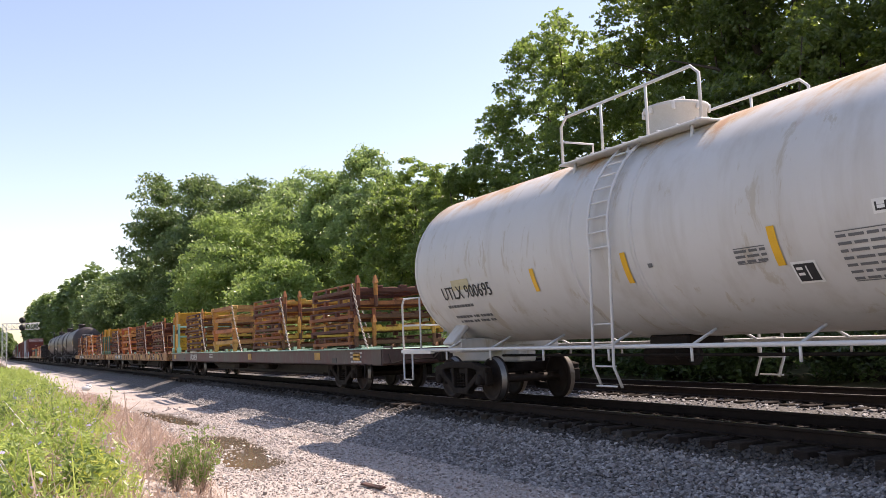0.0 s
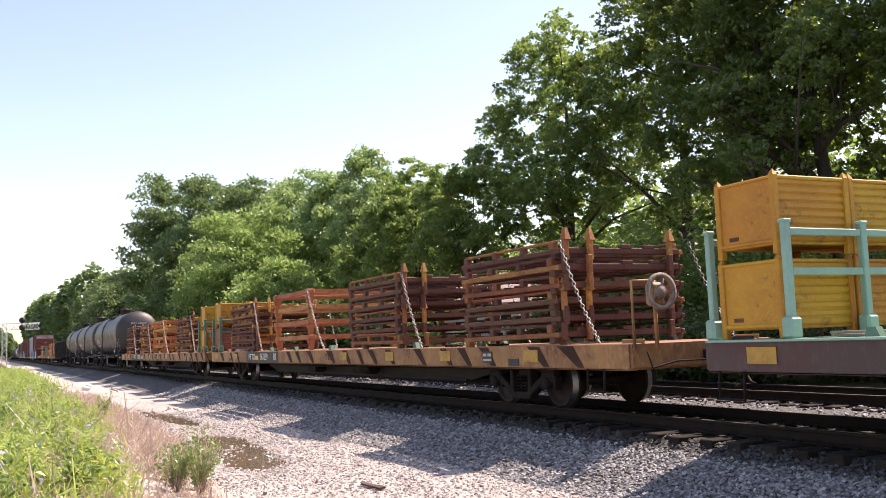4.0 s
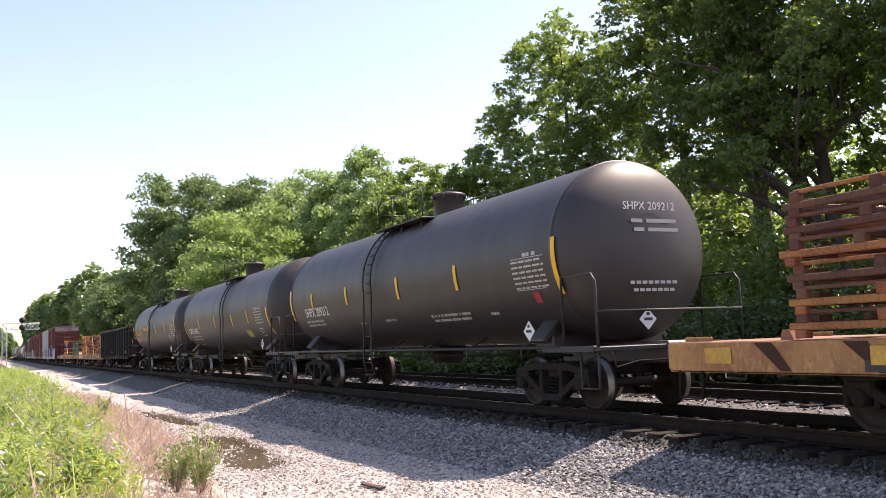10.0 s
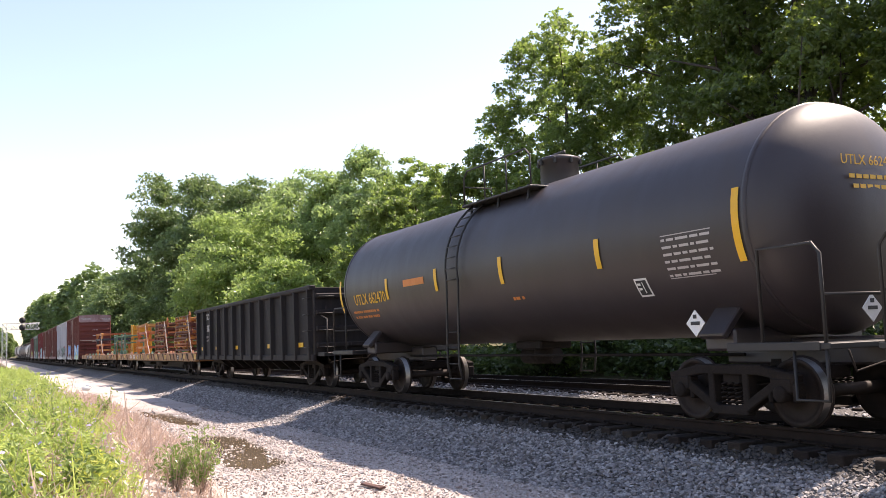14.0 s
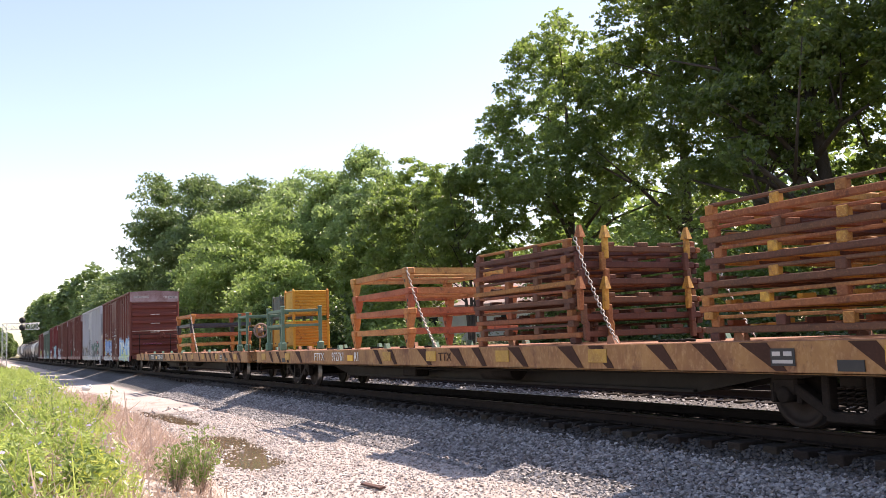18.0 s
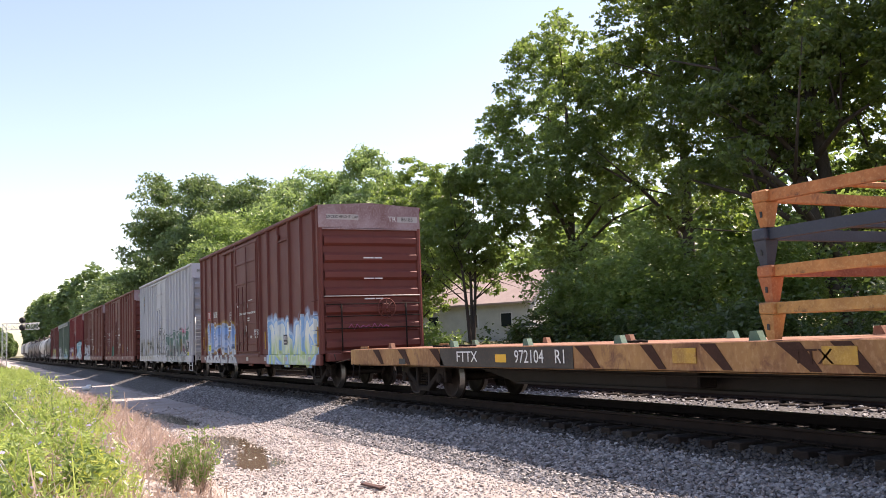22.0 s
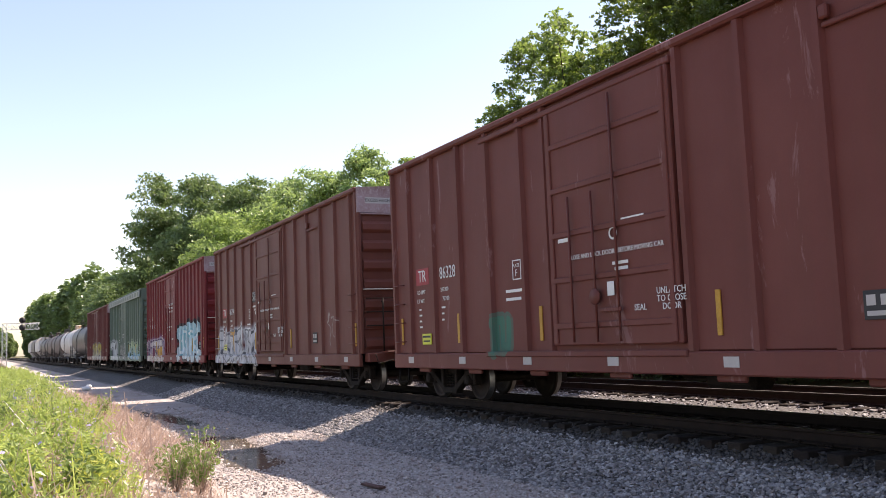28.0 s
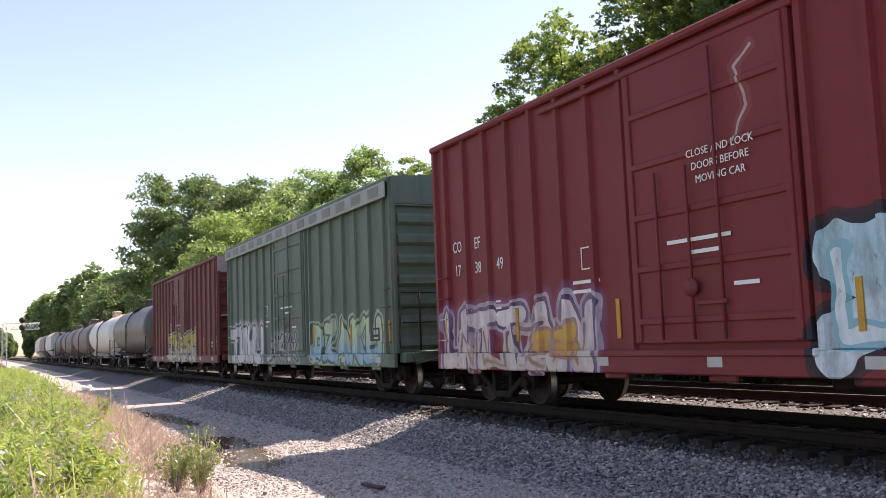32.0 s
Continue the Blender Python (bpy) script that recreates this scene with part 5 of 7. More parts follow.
    if end_text:
        x = half + 0.036
        bars([(-0.47, 0, 0.94, 0.15)], faded_white, car, x, -0.82, top - 0.25, FRONT, "sign_plate")
        letters(end_text, 0.085, black_paint, car, x + 0.004, -0.82, top - 0.25, FRONT, 0.85)
        if number:
            bars([(-0.3, 0, 0.62, 0.16)], faded_white, car, x, 1.12, top - 0.29, FRONT, "sign_plate")
            letters(number, 0.12, black_paint, car, x + 0.004, 1.12, top - 0.29, FRONT, 0.9)
            letters("TR", 0.15, mm, car, x + 0.004, 0.66, top - 0.29, FRONT)
    for z in (3.55, 2.98, 2.42):
        bars([(-0.35, 0, 0.3, 0.035), (-0.02, 0, 0.22, 0.035)], mm, car, half + 0.075, 0.1, z, FRONT)
    return car


white_rail_b = plain("white_ladder_paint", (0.6, 0.6, 0.6), 0.5)
maroon = (0.130, 0.030, 0.023)
maroon_faded = (0.172, 0.050, 0.040)
old_roof = worn("weathered_roof", (0.10, 0.05, 0.045), (0.05, 0.03, 0.028), (0.3, 0.28, 0.27), 1.2, 0.7, 0.0, 0.2, amount=0.6)
pale_roof = worn("grey_white_roof", (0.46, 0.46, 0.48), (0.30, 0.29, 0.29), (0.6, 0.6, 0.62), 1.2, 0.6, 0.0, 0.2)
pale_head = worn("patched_head_panel", (0.34, 0.24, 0.25), (0.16, 0.06, 0.055), (0.5, 0.45, 0.46), 1.6, 0.7, 0.0, 0.2, amount=0.8)
silver_head = worn("pale_lilac_head_panel", (0.62, 0.60, 0.64), (0.5, 0.45, 0.47), (0.7, 0.69, 0.71), 1.0, 0.6, 0.0, 0.1)
INK = (0.02, 0.02, 0.025)
WHITE = (0.74, 0.74, 0.71)
paint_a = body_paint("maroon_paint_with_blue_tags", maroon, maroon_faded, rough=0.62, tags=(
    (-6.6, -1.7, 1.25, 1.90, "uska", 0.15, (0.20, 0.36, 0.66), (0.45, 0.52, 0.66), (0.16, 0.24, 0.42), (0.34, 0.44, 0.62), (0.42, 0.27, 0.06), 0.5),
    (-6.7, -1.5, 0.66, 1.12, "ppup", 0.11, (0.62, 0.62, 0.62), (0.50, 0.51, 0.53), (0.13, 0.14, 0.18), None, None, 0.3),
    (2.75, 7.45, 0.74, 1.80, "noapus", 0.17, (0.82, 0.80, 0.68), (0.50, 0.60, 0.16), (0.22, 0.42, 0.68), (0.46, 0.60, 0.74), (0.34, 0.50, 0.72), 0.6)))
paint_b = body_paint("grey_white_paint_with_tags", (0.42, 0.42, 0.45), (0.48, 0.48, 0.51), (0.27, 0.25, 0.25), 0.55, tags=(
    (4.9, 6.7, 1.2, 2.1, "oa", 0.16, (0.52, 0.09, 0.17), (0.42, 0.06, 0.12), (0.50, 0.16, 0.22), None, None, 0.8),
    (1.4, 6.7, 0.85, 1.85, "sonas", 0.17, (0.05, 0.15, 0.11), (0.10, 0.08, 0.08), (0.50, 0.49, 0.50), (0.07, 0.13, 0.11), None, 1.1),
    (-7.2, -2.6, 0.85, 1.65, "katzn", 0.05, (0.10, 0.10, 0.09), (0.2, 0.19, 0.15), (0.32, 0.31, 0.28), None, (0.33, 0.31, 0.28), 0.6),
    (-1.3, 1.3, 0.95, 2.2, "nza", 0.035, INK, (0.08, 0.08, 0.08), (0.25, 0.24, 0.24), None, None, 0.7)), grime=0.45)
paint_c = body_paint("maroon_paint_patched", maroon, maroon_faded, rough=0.62, tags=(
    (-3.6, -2.95, 1.0, 1.5, "tu", 0.08, (0.02, 0.15, 0.10), (0.02, 0.12, 0.09), (0.05, 0.12, 0.09), None, None, 0.2),), patches=0.5, patch_color=(0.24, 0.115, 0.11))
paint_d = body_paint("brown_paint_with_white_tags", (0.135, 0.038, 0.028), (0.175, 0.058, 0.045), rough=0.62, tags=(
    (-7.5, -1.7, 0.75, 1.7, "aosuk", 0.15, (0.66, 0.66, 0.68), (0.50, 0.50, 0.55), (0.04, 0.04, 0.05), (0.52, 0.52, 0.54), (0.40, 0.40, 0.43), 0.7),
    (-7.2, -2.0, 0.85, 1.5, "zuan", 0.03, (0.05, 0.05, 0.06), (0.1, 0.1, 0.12), (0.4, 0.4, 0.42), None, None, 0.9),
    (-5.6, -4.4, 1.15, 1.8, "t", 0.07, (0.5, 0.25, 0.05), (0.5, 0.3, 0.1), (0.1, 0.1, 0.12), None, None, 0.4),
    (5.3, 6.5, 1.35, 1.95, "szs", 0.025, (0.30, 0.24, 0.22), (0.27, 0.21, 0.19), (0.15, 0.05, 0.045), None, None, 1.5)))
paint_f = body_paint("red_paint_with_bold_tags", (0.165, 0.016, 0.019), (0.20, 0.032, 0.035), rough=0.62, tags=(
    (1.65, 6.6, 0.95, 2.15, "sonk", 0.30, (0.40, 0.62, 0.68), (0.62, 0.70, 0.74), INK, INK, None, 0.7),
    (1.8, 6.4, 1.05, 1.95, "uttk", 0.07, WHITE, (0.66, 0.7, 0.72), (0.16, 0.40, 0.46), None, None, 0.6),
    (-7.4, -2.4, 0.72, 1.60, "uttan", 0.15, (0.66, 0.60, 0.58), (0.56, 0.48, 0.42), (0.07, 0.03, 0.09), (0.42, 0.36, 0.42), (0.20, 0.07, 0.15), 0.45),
    (-7.0, -2.6, 0.75, 1.35, "nuzn", 0.035, (0.10, 0.05, 0.10), (0.3, 0.2, 0.1), (0.48, 0.38, 0.34), None, None, 0.6),
    (-4.3, -3.0, 1.0, 1.25, "oz", 0.09, (0.60, 0.34, 0.05), (0.5, 0.25, 0.05), (0.3, 0.15, 0.1), None, None, 0.4),
    (0.55, 0.95, 3.35, 4.55, "s", 0.022, (0.46, 0.36, 0.37), (0.46, 0.36, 0.37), (0.2, 0.05, 0.05), None, None, 0.5)))
paint_g = body_paint("green_paint_with_white_tags", (0.085, 0.125, 0.095), (0.125, 0.165, 0.13), (0.05, 0.055, 0.046), rough=0.62, tags=(
    (-7.3, -3.0, 0.80, 1.75, "tunu", 0.17, (0.64, 0.65, 0.64), (0.54, 0.56, 0.56), INK, (0.40, 0.42, 0.42), (0.36, 0.38, 0.38), 0.4),
    (-2.2, 1.0, 0.85, 1.5, "san", 0.07, (0.40, 0.42, 0.40), (0.3, 0.32, 0.3), INK, None, (0.25, 0.27, 0.25), 0.8),
    (2.0, 7.1, 0.85, 1.70, "ozaku", 0.15, (0.46, 0.56, 0.36), (0.24, 0.42, 0.58), (0.03, 0.07, 0.05), (0.36, 0.44, 0.32), None, 0.5)), grime=0.6, patches=0.3, patch_color=(0.18, 0.19, 0.16))
paint_h = body_paint("dark_red_paint_with_yellow_tag", (0.12, 0.025, 0.024), (0.155, 0.042, 0.038), rough=0.62, tags=(
    (-3.2, 3.8, 0.85, 1.85, "zoask", 0.20, (0.52, 0.42, 0.10), (0.46, 0.44, 0.42), INK, (0.42, 0.40, 0.36), None, 0.6),))
TOP = 4.93
car_a = box_car(-80.0, -95.55, "maroon box car with blue and white sprayed lettering", paint_a, old_roof, TOP, pale_head, "86185", "EXCESS HEIGHT CAR", 1)
car_b = box_car(-97.55, -113.05, "grey-white box car with green and pink sprayed lettering", paint_b, pale_roof, TOP, silver_head, "", "EXCESS HEIGHT CAR", 2, rib_gap=0.80, mark_mat=black_paint, sign=6.57)
box_car(-115.55, -131.3, "maroon box car with paint patches", paint_c, old_roof, TOP, pale_head, "86328", "EXCESS HEIGHT CAR", 3)
car_d = box_car(-133.45, -149.15, "brown box car with white sprayed lettering", paint_d, old_roof, TOP, pale_head, "86194", "EXCESS HEIGHT CAR", 4)
car_f = box_car(-151.25, -166.75, "red box car with bold blue and white sprayed lettering", paint_f, old_roof, TOP + 0.05, pale_head, "", "EXCESS HEIGHT CAR", 5, rib_gap=0.80, sign=0.0)
car_g = box_car(-168.95, -184.65, "green box car with white sprayed lettering and a grey roof edge", paint_g, pale_roof, TOP - 0.1, paint_g, "", "", 6, rib_gap=0.9, green=True, sign=0.0)
box_car(-186.4, -202.3, "dark red box car with yellow sprayed lettering", paint_h, old_roof, TOP - 0.15, pale_head, "", "", 7, rib_gap=0.9, sign=0.0)
SY = -1.482
for k, (up, low) in enumerate((("CO", "17"), ("EF", "38"), ("", "49"))):
    if up:
        letters(up, 0.22, white_paint, car_f, -6.85 + 0.8 * k, SY, 2.95, wide=0.8)
    letters(low, 0.22, white_paint, car_f, -6.85 + 0.8 * k, SY, 2.5, wide=0.8)
for k, words in enumerate(("CLOSE AND LOCK", "DOORS BEFORE", "MOVING CAR")):
    letters(words, 0.10, white_paint, car_f, 0.35, -1.60, 3.42 - 0.17 * k)
part("plate", Build().box(-2.05, SY, 2.9, 0.44, 0.006, 0.36), black_paint, car_d, "black square with a white number")
letters("511", 0.30, white_paint, car_d, -2.05, SY - 0.006, 2.9, wide=0.62)
bars([(-0.2, -0.02, 0.5, 0.06), (0.0, -0.13, 0.4, 0.06), (0.1, -0.24, 0.12, 0.1)], white_paint, car_d, -2.05, SY, 2.6)
# tall shield-shaped emblem and dark stencils on the grey car
bars([(-0.13, 0.3, 0.26, 0.25), (-0.13, -0.02, 0.26, 0.28), (-0.08, -0.35, 0.16, 0.3)], black_paint, car_b, -6.4, SY, 3.9, name="emblem")
bars([(-0.09, 0.3, 0.18, 0.12), (-0.09, -0.02, 0.18, 0.12)], yellow_tape, car_b, -6.4, SY - 0.004, 3.9, name="emblem")
# white ladder, crossover platform and brake wheel on the grey car's end
lad = Build()
for yy in (-1.42, -0.98):
    lad.tube([(8.02, yy, 0.55), (8.02, yy, 2.62)], 0.02, 6)
for k in range(6):
    lad.tube([(8.02, -1.42, 0.75 + 0.34 * k), (8.02, -0.98, 0.75 + 0.34 * k)], 0.014, 5)
for yy, zz in ((-1.42, 2.5), (-0.98, 2.5), (-1.42, 1.1), (-0.98, 1.1)):
    lad.tube([(7.74, yy, zz), (8.02, yy, zz)], 0.014, 5)
part("ladder", lad, white_rail_b, car_b, "white steel ladder")
rail_b = Build().tube([(8.06, -0.9, 2.62), (8.06, 1.4, 2.62)], 0.018, 6).tube([(8.06, -0.3, 2.62), (8.06, -0.3, 1.0)], 0.018, 6).tube([(8.06, 1.4, 2.62), (8.06, 1.4, 1.0)], 0.018, 6)
part("end_handrail", rail_b, white_rail_b, car_b)
for yy in (-1.5,):
    st_b = Build().tube([(7.1, yy, 0.75), (7.1, yy, 0.3), (7.7, yy, 0.3), (7.7, yy, 0.75)], 0.022, 6).tube([(7.1, yy, 0.52), (7.7, yy, 0.52)], 0.016, 5)
    part("step", st_b, white_rail_b, car_b)
# pink sprayed scrawl on the maroon car's end, above its coupler
pink = plain("pink_spray", (0.36, 0.09, 0.19), 0.7)
b = Build()
zig = [(0.085 * i - 0.85, 0.09 * (i % 2) + 0.03 * math.sin(i * 2.3)) for i in range(15)]
b.tube([(7.865, u + 0.1, 1.62 + v) for u, v in zig], 0.018, 5)
part("scrawl", b, pink, car_a)
edge_green = worn("chalky_green_grey_paint", (0.33, 0.35, 0.325), (0.22, 0.24, 0.215), (0.42, 0.43, 0.41), 1.4, 0.75, amount=0.7)
recess_green = worn("dull_green_grey_paint", (0.20, 0.225, 0.20), (0.13, 0.15, 0.13), (0.27, 0.29, 0.27), 2.0, 0.75)
part("roof_edge_panel", Build().box(0, -1.602, 4.62, 15.5, 0.04, 0.36, 0.01), edge_green, car_g, "chalky grey-green roof edge")
for k in range(14):
    part("gusset", Build().box(-7.2 + 1.1 * k, -1.625, 4.63, 0.62, 0.02, 0.22, 0.006), recess_green, car_g)


# ---- tank cars ----
def tank_car(x_front, x_rear, label, paint, radius, axis_z, dome_x, seed=0, rails=dark_iron, number="", text_mat=white_paint, stripes=(), side_rail=False, turn=True, dome_r=0.36, dome_h=0.42, ladder_dx=0.0, data=(), shift=0.0, number_x=None, mark=4, end_number=False, band_mat=None, stripe_mat=yellow_tape, trim=None, dome_mat=None):
    """x_front and x_rear: the ends of the barrel's heads."""
    half = (x_front - x_rear) / 2
    car = on_train(thing("tank_car", pose(0, 0, 0), label, "railcar", "cars of the freight train"), (x_front + x_rear) / 2)
    R = radius
    head = 0.44 * R
    prof = []
    for i in range(13):
        a = math.pi / 2 * i / 12
        prof.append((-half + head * (1 - math.cos(a)), R * math.sin(a)))
    prof += [(x, R) for x in np.linspace(-half + head + 0.05, half - head - 0.05, 12)]
    prof += [(-a, r) for a, r in reversed(prof[:13])]
    b = Build().turned(prof, 56, "x", (0, 0, axis_z))
    part("barrel", b, paint, car)
    for x in (-half + head + 0.03, half - head - 0.03) + ((-0.75, 0.75) if trim else ()):
        b = Build().turned([(x - 0.04, R - 0.01), (x - 0.035, R + 0.012), (x + 0.035, R + 0.012), (x + 0.04, R - 0.01)], 56, "x", (0, 0, axis_z))
        part("jacket_band", b, band_mat or paint, car)
    # fittings on top
    zt = axis_z + R
    b = Build().turned([(zt - 0.08, dome_r), (zt + dome_h - 0.05, dome_r), (zt + dome_h - 0.02, dome_r + 0.04), (zt + dome_h + 0.03, dome_r + 0.04), (zt + dome_h + 0.07, dome_r * 0.8), (zt + dome_h + 0.09, 0.0)], 24, "z", (dome_x, 0, 0))
    d = part("valve_housing", b, dome_mat or paint, car)
    b = Build()
    b.tube([(dome_x - 0.2, 0, zt + dome_h + 0.07), (dome_x - 0.2, 0, zt + dome_h + 0.15), (dome_x + 0.2, 0, zt + dome_h + 0.15), (dome_x + 0.2, 0, zt + dome_h + 0.07)], 0.02, 6)
    for k in range(8):
        a = 2 * math.pi * k / 8
        b.box(dome_x + (dome_r + 0.03) * math.cos(a), (dome_r + 0.03) * math.sin(a), zt + dome_h - 0.04, 0.05, 0.05, 0.12, 0.01)
    part("lid_bolt", b, rails, d)["kind"] = "stuff"
    b = Build()
    wx = dome_x + 0.4 * ladder_dx
    wl = 3.4 if trim else 2.6
    for s in (-1, 1):
        b.box(wx, s * 0.85, zt - 0.19, wl, 0.45, 0.035, 0.01)
        for k in range(9):
            b.box(wx - wl * 0.47 + wl * 0.1175 * k, s * 0.85, zt - 0.165, 0.03, 0.44, 0.03)
        for k in (-0.41, 0, 0.41):
            b.tube([(wx + k * wl, s * 0.95, zt - 0.19), (wx + k * wl, s * 1.0, zt - 0.5)], 0.025, 6)
    part("walkway", b, rails if trim is None else trim, car)
    for s in (-1, 1):
        b = Build()
        y = s * 1.02
        e, hz, r = wl / 2 - 0.05, 0.58 if trim else 0.50, 0.024 if trim else 0.018
        b.tube([(wx - e, y, zt - 0.19), (wx - e, y, zt + hz - 0.13), (wx - e + 0.15, y, zt + hz), (wx + e - 0.15, y, zt + hz), (wx + e, y, zt + hz - 0.13), (wx + e, y, zt - 0.19)], r, 7)
        for k in (-0.33, 0.33):
            b.tube([(wx + k * e, y, zt - 0.19), (wx + k * e, y, zt + hz)], r * 0.9, 6)
        b.tube([(wx - e, y, zt + 0.2), (wx - e, s * 0.4, zt + 0.2), (wx - e, s * 0.4, zt - 0.1)], r * 0.85, 6)
        part("handrail", b, rails, car)
    # ladder down the side
    lx = dome_x + ladder_dx
    for s in (-1, 1):
        b = Build()
        for xx in (-0.24, 0.24):
            pts = [(lx + xx, s * (R + 0.08) * math.cos(a), axis_z + (R + 0.08) * math.sin(a)) for a in np.linspace(1.0, -0.15, 9)] + [(lx + xx, s * (R + 0.10), 0.75), (lx + xx, s * 1.5, 0.45)]
            b.tube(pts, 0.022, 6)
        for i in range(8):
            a = 0.85 - 0.14 * i
            b.tube([(lx - 0.24, s * (R + 0.08) * math.cos(a), axis_z + (R + 0.08) * math.sin(a)), (lx + 0.24, s * (R + 0.08) * math.cos(a), axis_z + (R + 0.08) * math.sin(a))], 0.014, 5)
        for z in (1.35, 1.05, 0.75, 0.47):
            b.tube([(lx - 0.24, s * (R + 0.06), z), (lx + 0.24, s * (R + 0.06), z)], 0.014, 5)
        part("ladder", b, rails if trim is None else trim, car)
    # stub sills, saddles and end platforms
    for s in (-1, 1):
        b = Build().box(s * (half - 1.0), 0, 0.90, 2.9, 0.40, 0.34, 0.03)
        b.box(s * (half - 1.55), 0, 1.08, 0.55, 2.3, 0.28, 0.03)
        for q in (-1, 1):
            m = Matrix.Translation((s * (half - 1.55), q * 1.05, 1.35)) @ Matrix.Rotation(q * 0.75, 4, "X")
            b.box(0, 0, 0, 0.45, 0.10, 0.65, 0.02, m)
        part("saddle", b, paint, car)
        b = Build()
        b.box(s * (half + 0.12), 0, 0.99, 0.62, 2.9, 0.07, 0.01)
        b.box(s * (half - 0.4), -1.42, 0.99, 1.4, 0.10, 0.10, 0.01)
        b.box(s * (half - 0.4), 1.42, 0.99, 1.4, 0.10, 0.10, 0.01)
        part("end_platform", b, rails if trim is None else trim, car)
        b = Build()
        for q in (-1, 1):
            b.tube([(s * (half + 0.35), q * 1.42, 1.0), (s * (half + 0.35), q * 1.42, 2.0), (s * (half + 0.25), q * 1.42, 2.12), (s * (half - 0.55), q * 1.42, 2.12), (s * (half - 0.55), q * 1.42, 1.0)], 0.022, 6)
            b.tube([(s * (half + 0.35), q * 1.42, 1.0), (s * (half + 0.35), q * 1.42, 0.4), (s * (half - 0.1), q * 1.42, 0.4), (s * (half - 0.1), q * 1.42, 1.0)], 0.022, 6)
        b.tube([(s * (half + 0.37), -1.42, 1.55), (s * (half + 0.37), 1.42, 1.55)], 0.02, 6)
        part("end_rail", b, rails, car)
    if side_rail:
        for s in (-1, 1):
            b = Build()
            b.tube([(-half + 0.6, s * 1.45, 1.02), (half - 0.6, s * 1.45, 1.02)], 0.03, 7)
            for k in range(7):
                x = -half + 1.8 + (2 * half - 3.6) * k / 6
                b.tube([(x, s * 1.45, 1.02), (x, s * 1.02, 1.22)], 0.022, 5)
                b.tube([(x, s * 1.45, 1.02), (x - 0.0, s * 1.45, 0.82)], 0.02, 5)
            part("running_rail", b, rails if trim is None else trim, car)
    b = Build().box(0, 0, axis_z - R - 0.05, 0.9, 0.7, 0.16, 0.03)
    b.turned([(axis_z - R - 0.35, 0.14), (axis_z - R - 0.30, 0.18), (axis_z - R, 0.18)], 14, "z")
    b.tube([(-half + 2.0, -0.3, 0.86), (half - 2.0, -0.3, 0.86)], 0.025, 6)
    b.tube([(-1.6, 0.6, 0.82), (-0.5, 0.6, 0.82)], 0.17, 12)
    part("bottom_outlet", b, running, car)
    for s in (-1, 1):
        truck(car, s * (half - 1.55), turn)
    couplers(car, half + 0.55)

    def on_barrel(rows, mat, x, a, name="lettering", lift=0.008):
        b2 = Build()
        for u, v, w, h in rows:
            n = 6
            vs = []
            for i in range(n + 1):
                t = a + (v - h / 2 + h * i / n) / R
                for xx in (x + u, x + u + w):
                    vs.append((xx, -(R + lift) * math.cos(t), axis_z + (R + lift) * math.sin(t)))
            fs = [(2 * i, 2 * i + 1, 2 * i + 3, 2 * i + 2) for i in range(n)]
            b2.add(vs, fs)
        ob = part(name, b2, mat, car)
        if len(rows) > 1:
            ob["kind"] = "stuff"
        return ob

    for x, a, h in stripes:
        on_barrel([(0, 0, 0.12, h)], stripe_mat, x + shift, a, "reflector", 0.014)
    if number:
        nx, t = number_x[0] + shift, number_x[1]
        tilt = Matrix.Translation((nx, -(R + 0.012) * math.cos(t), axis_z + (R + 0.012) * math.sin(t))) @ Matrix.Rotation(-t, 4, "X") @ SIDE
        part("lettering", text_mesh(number, 0.27, text_mat, wide=0.92), text_mat, car, "", tilt)
    rng = random.Random(seed)
    for kind, x0, x1, a0, a1, mat in data:
        x0, mid, w, h = x0 + shift, (a0 + a1) / 2, x1 - x0, (a0 - a1) * R
        if kind == "patch":
            on_barrel([(0, 0, w, h)], mat, x0, mid, "patch")
        elif kind == "frame":
            on_barrel([(0, 0, w, h)], white_paint, x0, mid, "stencil_box")
            on_barrel([(0.03, 0, w - 0.06, h - 0.06)], mat, x0, mid, "stencil_box", 0.011)
            on_barrel([(w * 0.15, h * 0.2, w * 0.25, 0.035), (w * 0.15, -h * 0.05, w * 0.25, 0.035), (w * 0.53, 0, 0.02, h * 0.6)], white_paint, x0, mid, lift=0.014)
        elif kind == "table":
            rows = [(0, h / 2, w, 0.012), (0, -h / 2, w * 0.9, 0.012)]
            n = max(3, int(h / 0.085))
            for r in range(n):
                u = 0.0
                while u < w - 0.06:
                    q = rng.uniform(0.06, 0.24)
                    rows.append((u, h / 2 - (r + 0.6) * h / n, min(q, w - u), 0.034))
                    u += q + 0.035
            on_barrel(rows, mat, x0, mid)
        else:
            n = max(1, round(h / 0.13))
            rows = []
            for r in range(n):
                u = rng.uniform(0, 0.1)
                while u < w - 0.05:
                    q = rng.uniform(0.05, 0.13)
                    rows.append((u, h / 2 - (r + 0.5) * h / n, q, 0.06))
                    u += q + rng.choice((0.02, 0.02, 0.07))
            on_barrel(rows, mat, x0, mid)
    return car


